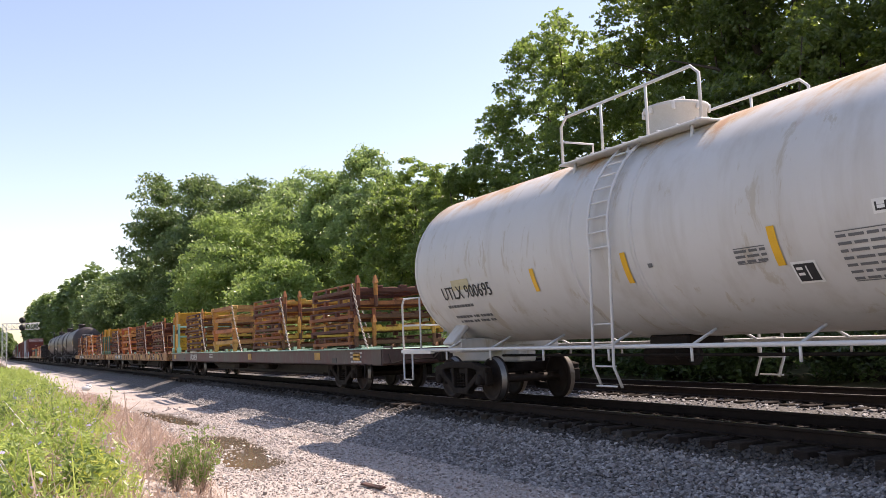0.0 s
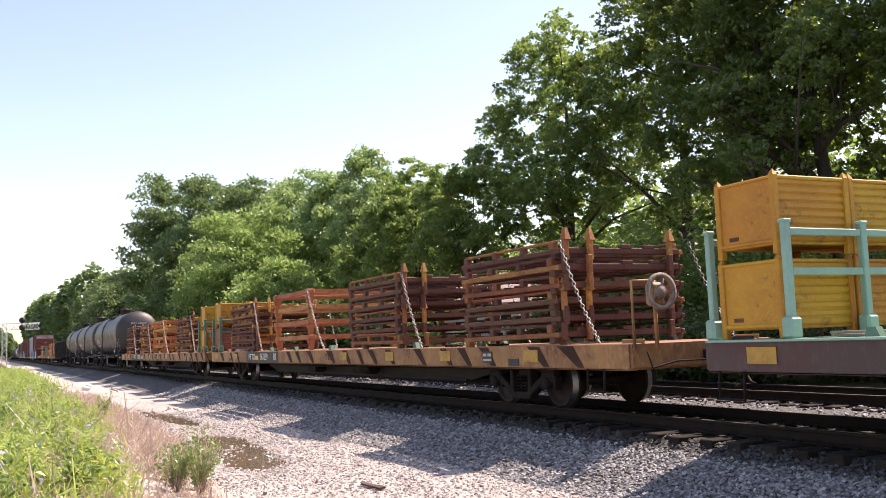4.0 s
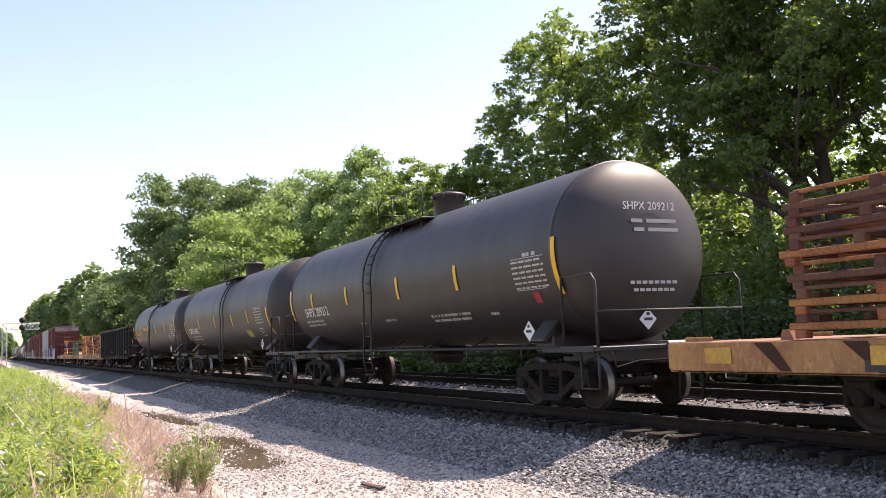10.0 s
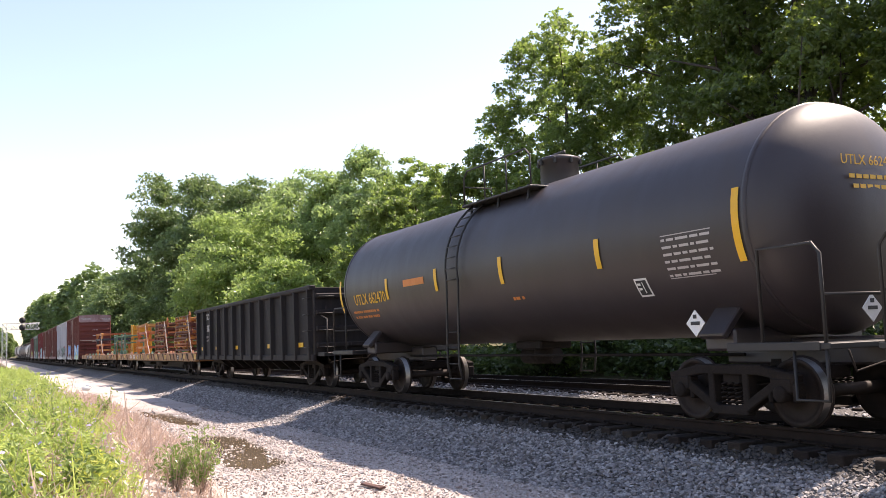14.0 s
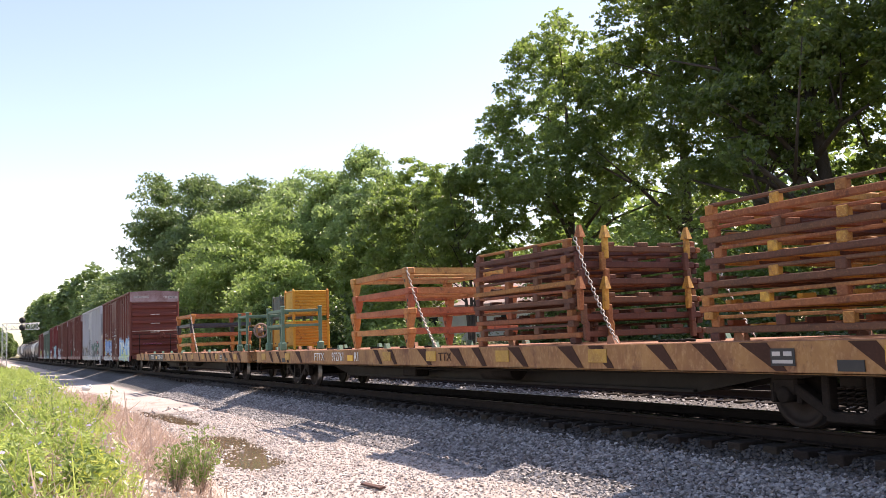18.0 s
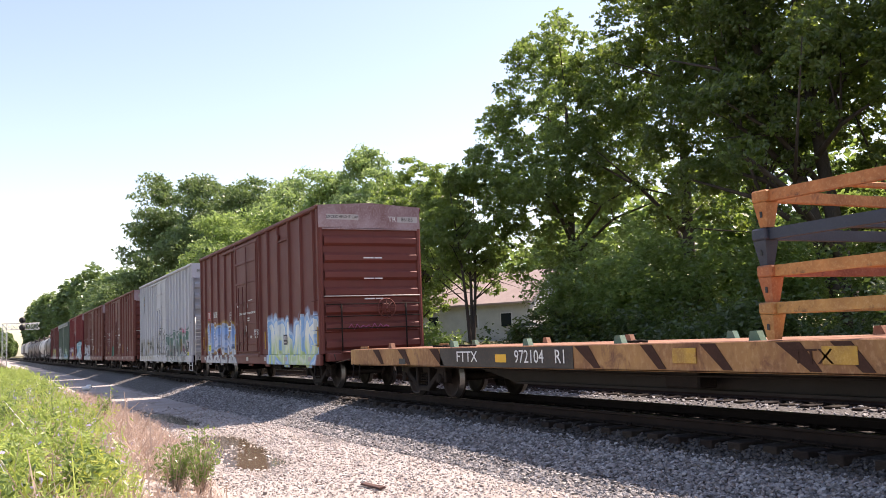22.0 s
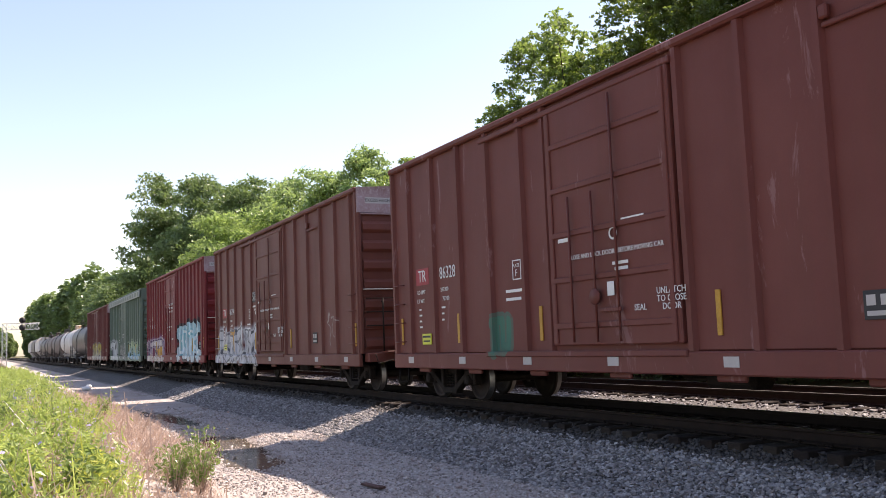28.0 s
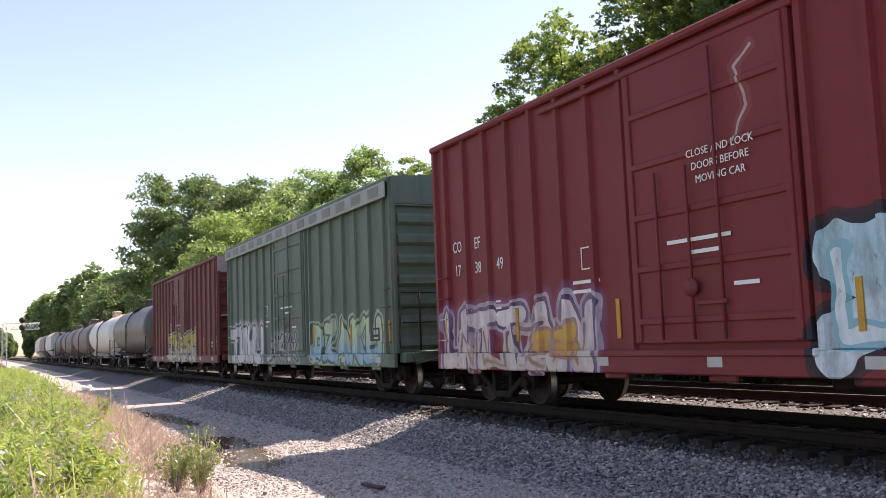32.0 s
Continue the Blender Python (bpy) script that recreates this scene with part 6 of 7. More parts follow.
def placard(car, x, y, z, turn):
    """A white diamond hazard placard on its holder."""
    b = Build().extrude([(-0.17, 0), (0, -0.17), (0.17, 0), (0, 0.17)], 0, 0.012, "z")
    p = part("placard", b, white_paint, car, "white diamond placard", Matrix.Translation((x, y, z)) @ turn)
    b = Build().box(0, 0, 0.016, 0.16, 0.045, 0.006)
    b.box(0, 0.085, 0.016, 0.06, 0.05, 0.006)
    part("lettering", b, black_paint, p)


faded_black = plain("faded_black_stencil", (0.13, 0.13, 0.135), 0.7)
old_mark = plain("yellowed_old_marking", (0.50, 0.44, 0.28), 0.7)
lime_patch = plain("lime_yellow_patch", (0.45, 0.45, 0.06), 0.6)
faded_red = plain("faded_red_stencil", (0.16, 0.05, 0.045), 0.7)
tank_white = body_paint("chalky_white_tank_paint", (0.56, 0.55, 0.54), (0.49, 0.47, 0.44), (0.36, 0.32, 0.27), 0.55, rust_top=3.8, grime=0.55, patches=0.75, patch_color=(0.42, 0.37, 0.30))
dome_white = worn("grey_white_dome", (0.5, 0.5, 0.49), (0.38, 0.36, 0.33), (0.6, 0.6, 0.6), 3.0, 0.6)
tank_black = body_paint("satin_black_tank_paint", (0.025, 0.0175, 0.0185), (0.038, 0.029, 0.030), (0.046, 0.033, 0.028), 0.5, grime=0.4, gloss=0.6)
tank_black_b = body_paint("dusty_black_tank_paint", (0.029, 0.0208, 0.0218), (0.044, 0.034, 0.034), (0.058, 0.043, 0.036), 0.51, grime=0.5, gloss=0.6)
tank_grey = body_paint("grey_tank_paint", (0.075, 0.07, 0.072), (0.11, 0.10, 0.10), (0.08, 0.06, 0.05), 0.5, grime=0.5)
tank_brown = body_paint("grimy_brown_tank_paint", (0.15, 0.12, 0.11), (0.2, 0.17, 0.16), (0.08, 0.06, 0.05), 0.6, grime=0.5)
white_rail = plain("white_rail_paint", (0.62, 0.62, 0.62), 0.5)
tank_car(147.4, 133.25, "white tank car streaked with rust, white handrails", tank_white, 1.53, 2.66, 0.1, 1, white_rail, "UTLX 900695", black_paint, [(-2.0, -0.35, 0.40), (0.45, -0.36, 0.46), (3.2, -0.35, 0.48), (6.0, -0.33, 0.48)], True, dome_r=0.46, dome_h=0.42, trim=white_rail, dome_mat=dome_white, number_x=(-4.4, -0.38), data=(
    ("text", -5.4, -4.4, -0.53, -0.58, faded_black), ("text", -5.4, -3.9, -0.68, -0.84, faded_black), ("table", 2.6, 3.1, -0.33, -0.46, faded_black), ("frame", 3.37, 3.72, -0.49, -0.68, black_paint), ("text", 0.9, 1.12, -0.31, -0.42, faded_black), ("table", 4.1, 5.1, -0.31, -0.70, faded_black), ("frame", 4.63, 5.0, -0.13, -0.23, black_paint), ("patch", -4.9, -4.2, -0.21, -0.34, old_mark)))
sh = tank_car(44.95, 29.6, "black tank car with yellow reflector strips", tank_black, 1.5, 2.58, 0.55, 2, dark_iron, "SHPX 209212", white_paint, [(7.2, -0.18, 0.93), (3.75, -0.13, 0.48), (0.92, -0.14, 0.48), (-2.3, -0.12, 0.45), (-5.0, -0.12, 0.44), (-6.95, -0.15, 0.9)], True, number_x=(-4.75, -0.33), shift=-0.2, ladder_dx=-1.35, data=(
    ("text", -6.0, -4.4, -0.46, -0.62, faded_white), ("table", 5.94, 6.95, -0.04, -0.40, faded_white), ("text", 6.3, 6.7, 0.02, -0.03, faded_white), ("text", 2.1, 3.9, -0.58, -0.74, faded_white), ("text", -0.35, 0.35, -0.56, -0.68, faded_white), ("text", -2.0, -1.55, -0.58, -0.68, faded_white), ("text", 4.6, 4.95, -0.62, -0.70, faded_white), ("patch", 6.38, 6.58, -0.44, -0.57, red_patch)))
ga = tank_car(28.3, 12.85, "dusty black tank car with yellow reflector strips", tank_black_b, 1.5, 2.58, -0.15, 3, dark_iron, "GATX 64463", white_paint, [(6.78, -0.38, 0.96), (4.25, -0.21, 0.46), (1.95, -0.25, 0.42), (-0.95, -0.21, 0.45), (-4.0, -0.21, 0.46), (-7.1, -0.38, 0.9)], number_x=(-5.35, -0.40), shift=-0.05, ladder_dx=0.9, data=(
    ("text", -6.2, -4.3, -0.53, -0.72, faded_white), ("table", 5.25, 6.2, -0.03, -0.40, faded_white), ("patch", 3.46, 4.1, -0.53, -0.74, lime_patch), ("table", 3.48, 4.08, -0.54, -0.73, faded_black), ("text", 4.4, 4.85, -0.53, -0.70, faded_red), ("frame", 5.35, 5.75, -0.51, -0.72, black_paint), ("text", -5.9, -5.1, -0.85, -0.92, faded_white)))
ut = tank_car(11.4, -3.65, "black tank car with yellow lettering and reflector strips", tank_black, 1.46, 2.56, 0.85, 4, dark_iron, "UTLX 662470", yellow_tape, [(6.83, -0.07, 0.9), (4.0, -0.12, 0.44), (1.12, -0.12, 0.48), (-1.5, -0.1, 0.45), (-4.05, -0.11, 0.47), (-7.05, -0.13, 0.83)], number_x=(-5.1, -0.22), shift=-0.175, ladder_dx=-1.6, data=(
    ("text", -6.4, -4.8, -0.37, -0.56, orange_patch), ("table", 5.5, 6.45, -0.06, -0.46, faded_white), ("patch", -3.05, -2.0, -0.02, -0.12, orange_patch), ("frame", 4.72, 5.0, -0.42, -0.62, black_paint), ("text", 1.3, 1.7, -0.42, -0.55, orange_patch)))
placard(sh, 7.56, -0.1, 1.42, FRONT)
placard(sh, 6.2, -1.47, 1.30, SIDE)
placard(ga, 6.25, -1.47, 1.30, SIDE)
placard(ut, 5.9, -1.45, 1.30, SIDE)
letters("SHPX 209212", 0.135, white_paint, sh, 7.63, 0.0, 3.22, FRONT)
bars([(-0.45, 0, 0.22, 0.06), (-0.15, 0, 0.6, 0.06), (-0.4, -0.14, 0.2, 0.06), (-0.12, -0.14, 0.6, 0.06)], faded_white, sh, 7.67, 0.05, 2.98, FRONT)
bars(word_bars(8, 0.09, 0.03, 0.05) + word_bars(7, 0.09, 0.03, 0.05, -0.12), faded_white, sh, 7.645, 0.0, 2.0, FRONT)
letters("GATX 64463", 0.105, white_paint, ga, 7.71, 0.0, 3.06, FRONT)
bars(word_bars(7, 0.09, 0.03, 0.05) + word_bars(6, 0.09, 0.03, 0.05, -0.12), faded_white, ga, 7.74, 0.0, 2.88, FRONT)
letters("UTLX 662470", 0.125, yellow_tape, ut, 7.48, 0.0, 3.16, FRONT)
bars(word_bars(7, 0.09, 0.03, 0.05) + word_bars(6, 0.09, 0.03, 0.05, -0.12), yellow_tape, ut, 7.51, 0.0, 2.96, FRONT)
placard(ga, 7.61, -0.1, 1.42, FRONT)
placard(ut, 7.42, -0.1, 1.40, FRONT)
# the rest of the train: tank cars and hoppers, seen far off
far_paints = [tank_grey, tank_white, tank_brown, tank_brown, tank_grey]
xf = -205.2
for i, pm in enumerate(far_paints):
    lab = ("grey tank car far back in the train", "white tank car far back in the train", "grimy brown tank car far back in the train")[(0, 1, 2, 2, 0)[i]]
    tank_car(xf, xf - 15.9, lab, pm, 1.5, 2.6, 0.0, 10 + i, dark_iron, turn=(i < 2))
    xf -= 17.9


# ---- gondola ----
def gondola(x_front, x_rear):
    half = (x_front - x_rear) / 2
    car = on_train(thing("gondola_car", pose(0, 0, 0), "black high-sided steel gondola car with upright ribs", "railcar", "cars of the freight train"), (x_front + x_rear) / 2)
    pm = body_paint("black_gondola_paint", (0.016, 0.0135, 0.014), (0.028, 0.025, 0.026), (0.05, 0.040, 0.035), 0.72, grime=0.7, patches=0.9, patch_color=(0.062, 0.054, 0.052), gloss=0.2)
    top = 2.78
    for s in (-1, 1):
        part("side_wall", Build().box(0, s * 1.50, (top + 0.8) / 2, 2 * half, 0.05, top - 0.8, 0.01), pm, car)
        part("top_chord", Build().box(0, s * 1.55, top, 2 * half + 0.02, 0.18, 0.14, 0.03), pm, car)
        b = Build().box(0, s * 1.53, 0.86, 2 * half, 0.12, 0.18, 0.02)
        part("side_sill", b, pm, car)
    rib = Build().extrude([(-0.11, 0), (-0.07, -0.13), (0.07, -0.13), (0.11, 0)], 0.80, top - 0.05, "z").mesh("rib", pm)
    n = 13
    for i in range(n):
        x = -half + 0.52 + (2 * half - 0.77) * i / (n - 1)
        for s in (-1, 1):
            part("rib", rib, pm, car, "", Matrix.Translation((x, s * 1.52, 0)) @ Matrix.Rotation(0 if s < 0 else math.pi, 4, "Z"))
    for s in (-1, 1):
        b = Build().box(s * (half - 0.03), 0, (top + 0.9) / 2, 0.05, 2.96, top - 0.9, 0.01)
        for k in range(4):
            b.box(s * (half + 0.03), 0, 1.2 + 0.45 * k, 0.12, 2.96, 0.14, 0.03)
        part("end_wall", b, pm, car)
        for i in range(4):
            b = Build()
            rungs(b, s * half, -1.2, 1.15 + 0.46 * i, 0, 0.42, 1, "y", 0.013, 0.14)
            part("grab_iron", b, dark_iron, car)
            b = Build()
            rungs(b, s * (half - 0.35), -1.56, 1.15 + 0.45 * i, 0, 0.42, 1, "x", 0.013, 0.12)
            part("grab_iron", b, dark_iron, car)
        b = Build()
        b.tube([(s * (half + 0.55), -1.35, 0.98), (s * (half + 0.55), -1.35, 1.9), (s * (half + 0.1), -1.35, 2.0)], 0.02, 6)
        part("end_rail", b, dark_iron, car)
        part("end_platform", Build().box(s * (half + 0.28), 0, 0.95, 0.55, 2.9, 0.10, 0.01), dark_iron, car)
    part("floor", Build().box(0, 0, 0.95, 2 * half - 0.1, 2.95, 0.06), pm, car)
    b = Build().box(0, 0, 0.78, 2 * half + 0.3, 0.36, 0.30, 0.02)
    for k in range(-4, 5):
        b.extrude([(-1.4, 0.9), (1.4, 0.9), (0.9, 0.45), (-0.9, 0.45)], k * half / 6.5 - 0.07, k * half / 6.5 + 0.07, "x")
    part("underframe", b, running, car)
    for s in (-1, 1):
        truck(car, s * (half - 1.75))
    couplers(car, half + 0.5)
    y = -1.535
    letters("342", 0.27, white_paint, car, -half + 2.25, y, 2.02)
    letters("TCTX", 0.25, white_paint, car, -half + 2.33, y, 2.47, wide=0.85)
    for k, (w1, w2) in enumerate((("LD LMT", "223800"), ("LT WT", "62200"))):
        letters(w1, 0.085, faded_white, car, -half + 2.1, y, 1.68 - 0.14 * k)
        letters(w2, 0.085, faded_white, car, -half + 2.62, y, 1.68 - 0.14 * k)
    for x in (-half + 1.2, -half + 3.85, -half + 7.0, half - 4.5, half - 1.2):
        part("reflector", Build().box(x, -1.54, 1.22, 0.42, 0.016, 0.13, 0.003), yellow_tape, car, "yellow reflective strip")
    bars([(0, 0, 0.3, 0.02), (0, 0.34, 0.3, 0.02), (0, 0.17, 0.02, 0.34), (0.28, 0.17, 0.02, 0.34)], faded_white, car, half - 3.2, y, 1.4)
    return car


gondola(-5.3, -21.15)


# ---- covered hoppers at the far end ----
def hopper(x_front, x_rear, pm):
    half = (x_front - x_rear) / 2
    car = on_train(thing("hopper_car", pose(0, 0, 0), "pale grey covered hopper car far back in the train", "railcar", "cars of the freight train"), (x_front + x_rear) / 2)
    b = Build().extrude([(-1.5, 1.9), (-1.58, 2.6), (-1.5, 3.9), (-0.9, 4.5), (0.9, 4.5), (1.5, 3.9), (1.58, 2.6), (1.5, 1.9)], -half + 0.8, half - 0.8, "x")
    part("body", b, pm, car)
    for k in (-1, 0, 1):
        c = k * half * 0.55
        hb = Build()
        hb.add([(c - 1.9, -1.45, 1.95), (c + 1.9, -1.45, 1.95), (c + 1.9, 1.45, 1.95), (c - 1.9, 1.45, 1.95), (c - 0.5, -0.4, 0.6), (c + 0.5, -0.4, 0.6), (c + 0.5, 0.4, 0.6), (c - 0.5, 0.4, 0.6)], [(0, 1, 5, 4), (1, 2, 6, 5), (2, 3, 7, 6), (3, 0, 4, 7), (0, 3, 2, 1), (4, 5, 6, 7)])
        part("hopper_bay", hb, pm, car)
    part("underframe", Build().box(0, 0, 0.9, 2 * half, 0.4, 0.3, 0.02).box(0, -1.4, 1.9, 2 * half, 0.12, 0.2).box(0, 1.4, 1.9, 2 * half, 0.12, 0.2), running, car)
    for s in (-1, 1):
        truck(car, s * (half - 1.7), False)
    couplers(car, half + 0.5)


for i in range(3):
    hopper(xf, xf - 16.5, tank_grey if i % 2 else tank_white)
    xf -= 18.4


# ---- long flat cars ----
flat_ochre = worn("ochre_flat_car_paint", (0.36, 0.185, 0.06), (0.17, 0.065, 0.03), (0.46, 0.27, 0.13), 1.1, 0.7, 0.0, 0.3, (1, 1, 0.6), 0.9, 0.55, (0.12, 0.042, 0.022))
flat_dark = worn("dark_brown_flat_car_paint", (0.055, 0.040, 0.036), (0.10, 0.03, 0.03), (0.10, 0.085, 0.075), 0.7, 0.65, 0.0, 0.3, (1, 1, 0.5), 0.9)
deck_rust = worn("rusty_steel_deck", (0.30, 0.135, 0.075), (0.14, 0.06, 0.04), (0.42, 0.25, 0.16), 1.4, 0.8, 0.0, 0.4, amount=0.8)
mint = worn("mint_green_paint", (0.24, 0.42, 0.34), (0.16, 0.26, 0.21), (0.36, 0.52, 0.44), 2.0, 0.6, 0.0, 0.2)
green_steel = worn("green_painted_steel", (0.075, 0.17, 0.115), (0.04, 0.08, 0.06), (0.16, 0.26, 0.19), 3.0, 0.55, 0.0, 0.3, spot=0.3)
wedge_brown = worn("dark_rust_wedge", (0.055, 0.024, 0.016), (0.028, 0.015, 0.012), (0.11, 0.052, 0.03), 2.0, 0.8, gloss=0.2)
panel_black = worn("blackened_panel", (0.035, 0.027, 0.022), (0.02, 0.016, 0.014), (0.09, 0.055, 0.03), 1.5, 0.65, amount=0.7)
dull_yellow = worn("dirty_yellow_patch", (0.50, 0.28, 0.03), (0.26, 0.13, 0.04), (0.6, 0.4, 0.12), 3.0, 0.6, amount=0.8, spot=0.4)
wheel_paint = worn("weathered_grey_paint", (0.24, 0.19, 0.16), (0.13, 0.07, 0.05), (0.4, 0.36, 0.34), 6.0, 0.7, amount=0.8)
# underframe colour taken down to near black for the shade below the deck
belly_mat = worn("sooty_underframe", (0.013, 0.010, 0.009), (0.007, 0.006, 0.005), (0.035, 0.024, 0.018), 2.0, 0.8, 0.0, 0.3)


def flat_car(x_front, x_rear, label, sill, deck, mark, number, tail="", spots=(6.5, 8.0, 9.4, 7.1), panel=(0, 0), seed=0, edge=None, fittings=True, wheel_end=1):
    half = (x_front - x_rear) / 2
    car = on_train(thing("flat_car", pose(0, 0, 0), label, "railcar", "cars of the freight train"), (x_front + x_rear) / 2)
    rng = random.Random(seed)
    part("deck", Build().box(0, 0, 1.035, 2 * half, 2.62, 0.05, 0.01), deck, car, "rusty steel deck")
    for s in (-1, 1):
        y = s * 1.36
        b = Build().extrude([(y, 0.68), (y + s * 0.02, 0.68), (y + s * 0.02, 1.05), (y - s * 0.12, 1.05), (y - s * 0.12, 1.02), (y, 1.02)], -half, half, "x")
        b.box(0, y - s * 0.05, 0.69, 2 * half, 0.14, 0.03, 0.008)
        part("side_sill", b, sill, car)
        if edge:
            part("deck_edge", Build().box(0, y - s * 0.02, 1.062, 2 * half, 0.16, 0.03, 0.006), edge, car, "mint green deck edge")
        b = Build().extrude([(s * (half - 0.02), 0.68), (s * (half + 0.06), 0.72), (s * (half + 0.06), 1.05), (s * (half - 0.02), 1.05)], -1.36, 1.36, "y")
        part("end_sill", b, sill, car)
        b = Build()
        x = s * (half - 0.6)
        b.tube([(x, -1.38, 0.7), (x, -1.40, 0.36), (x - 0.42, -1.40, 0.36), (x - 0.42, -1.38, 0.7)], 0.02, 6)
        part("step", b, running, car)
        for q in (-1, 1):
            b = Build().box(s * (half - 0.25), q * 1.1, 0.92, 0.5, 0.04, 0.4, 0.01)
            part("stake_pocket", b, sill, car)
    # fish-bellied centre sills and cross bearers
    prof = [(-half + 0.3, 0.98), (-half + 0.3, 0.70), (-half + 4.6, 0.68), (-half + 6.6, 0.34), (half - 6.6, 0.34), (half - 4.6, 0.68), (half - 0.3, 0.70), (half - 0.3, 0.98)]
    b = Build()
    for y in (-0.45, 0.45):
        b.extrude(prof, y - 0.03, y + 0.03, "y")
    b.box(0, 0, 0.36, 2 * half - 13.2, 1.1, 0.04)
    for k in range(15):
        x = -half + 1.2 + (2 * half - 2.4) * k / 14
        b.extrude([(-1.34, 1.0), (1.34, 1.0), (1.34, 0.86), (0.5, 0.62), (-0.5, 0.62), (-1.34, 0.86)], x - 0.05, x + 0.05, "x")
    part("underframe", b, belly_mat, car)
    b = Build()
    b.tube([(-half + 3.5, -1.05, 0.66), (-2.0, -1.02, 0.60), (2.5, -1.05, 0.63), (half - 4, -1.02, 0.66)], 0.018, 6)
    b.tube([(1.5, -0.85, 0.60), (2.7, -0.85, 0.60)], 0.17, 12)
    b.box(-1.8, -0.85, 0.58, 0.7, 0.35, 0.3, 0.03)
    part("brake_gear", b, running, car)
    for s in (-1, 1):
        truck(car, s * (half - 3.55))
    couplers(car, half + 0.35)
    # paint wedges, plates and reflectors on the sill
    y = -1.386
    if not edge:
        x = -half + 1.5
        while x < half - 0.8:
            if not (-half + 5.4 < x < -half + 9.7):
                w = rng.uniform(0.22, 0.45)
                b = Build().extrude([(x, 1.04), (x + w, 1.04), (x + w + 0.28, 0.71), (x + w + 0.12, 0.71)], y - 0.004, y + 0.003, "y")
                part("paint_wedge", b, wedge_brown, car)
            x += rng.uniform(0.75, 1.7)
        if panel[1]:
            part("number_panel", Build().box(-half + (panel[0] + panel[1]) / 2, y, 0.865, panel[1] - panel[0], 0.008, 0.35), panel_black, car)
    x = -half + 0.9
    while x < half:
        if not (-half + 5.3 < x < -half + 9.9) and rng.random() < (0.5 if edge else 0.85):
            part("reflector", Build().box(x, y - 0.004, 0.89, 0.46, 0.012, 0.2, 0.003), dull_yellow, car, "faded yellow reflective patch")
        x += rng.uniform(2.3, 3.3)
    ty = y - 0.008
    if edge:
        letters(mark + " " + number, 0.24, white_paint, car, -half + spots[0], ty, 0.86, wide=0.86)
        bars(word_bars(3, 0.16, 0.03, 0.05, 0.08) + word_bars(4, 0.12, 0.03, 0.05, -0.02), faded_white, car, -half + 9.0, ty, 0.9)
        bars(word_bars(5, 0.14, 0.03, 0.045, 0.09) + word_bars(6, 0.10, 0.03, 0.045, 0.0) + word_bars(4, 0.16, 0.03, 0.045, -0.12), faded_white, car, half - 1.6, ty, 0.88)
    else:
        letters(mark, 0.21, white_paint, car, -half + spots[0], ty, 0.87, wide=1.25)
        letters(number, 0.23, white_paint, car, -half + spots[1], ty, 0.87)
        letters(tail, 0.23, white_paint, car, -half + spots[2], ty, 0.87)
        part("reflector", Build().box(-half + spots[3], ty, 0.85, 0.38, 0.006, 0.14), yellow_tape, car)
        letters(mark[1:], 0.17, wedge_brown, car, 0.8, ty, 0.87, wide=1.3)
        bars([(0, 0, 0.36, 0.2)], black_paint, car, half - 4.3, ty + 0.004, 0.87, name="stencil_box")
        bars([(0.03, 0.04, 0.12, 0.05), (0.2, 0.04, 0.12, 0.05), (0.03, -0.05, 0.3, 0.04)], faded_white, car, half - 4.3, ty - 0.002, 0.87)
    for x in (-half + 3.2, half - 3.2):
        part("slot", Build().box(x, y - 0.002, 0.78, 0.34, 0.01, 0.12), black_paint, car)
    if fittings:
        for k in range(9):
            x = -half + 2.0 + (2 * half - 4) * k / 8 + rng.uniform(-0.3, 0.3)
            for q in (-1.1, 1.1):
                m = Matrix.Translation((x, q, 1.06))
                b = Build().extrude([(-0.10, 0), (0.10, 0), (0.04, 0.12), (-0.07, 0.12)], -0.05, 0.05, "y", m=m)
                part("bracket", b, green_steel if rng.random() < 0.7 else deck_rust, car, "green steel securing bracket")
        for k in range(6):
            x = -half + 3 + rng.uniform(0, 2 * half - 6)
            b = Build().tube([(x + 0.09 * i, -0.9 + 0.05 * math.sin(i * 1.7), 1.075 + 0.012 * (i % 2)) for i in range(9)], 0.022, 5)
            part("loose_chain", b, running, car)
    if not wheel_end:
        return car
    # hand-brake wheel on a stand
    x = wheel_end * (half + 0.1)
    wy = -0.95 if wheel_end > 0 else 0.75
    b = Build().tube([(x, wy, 0.95), (x, wy, 1.95)], 0.03, 7).tube([(x, wy - 0.4, 0.95), (x, wy - 0.4, 1.95), (x, wy, 1.95)], 0.022, 6)
    b.box(x, wy, 1.75, 0.16, 0.24, 0.34, 0.04)
    st = part("brake_stand", b, sill, car)
    b = Build().turned([(-0.02, 0.20), (0, 0.27), (0.03, 0.27), (0.03, 0.20), (-0.02, 0.20)], 20, "x", (x + wheel_end * 0.14, wy, 1.78))
    b.turned([(-0.03, 0.0), (-0.03, 0.1), (0.03, 0.1), (0.03, 0.0)], 12, "x", (x + wheel_end * 0.14, wy, 1.78))
    for k in range(5):
        a = 2 * math.pi * k / 5
        b.tube([(x + wheel_end * 0.14, wy, 1.78), (x + wheel_end * 0.14, wy + 0.24 * math.cos(a), 1.78 + 0.24 * math.sin(a))], 0.02, 5)
    part("brake_wheel", b, wheel_paint, st, "weathered grey hand-brake wheel")
    return car


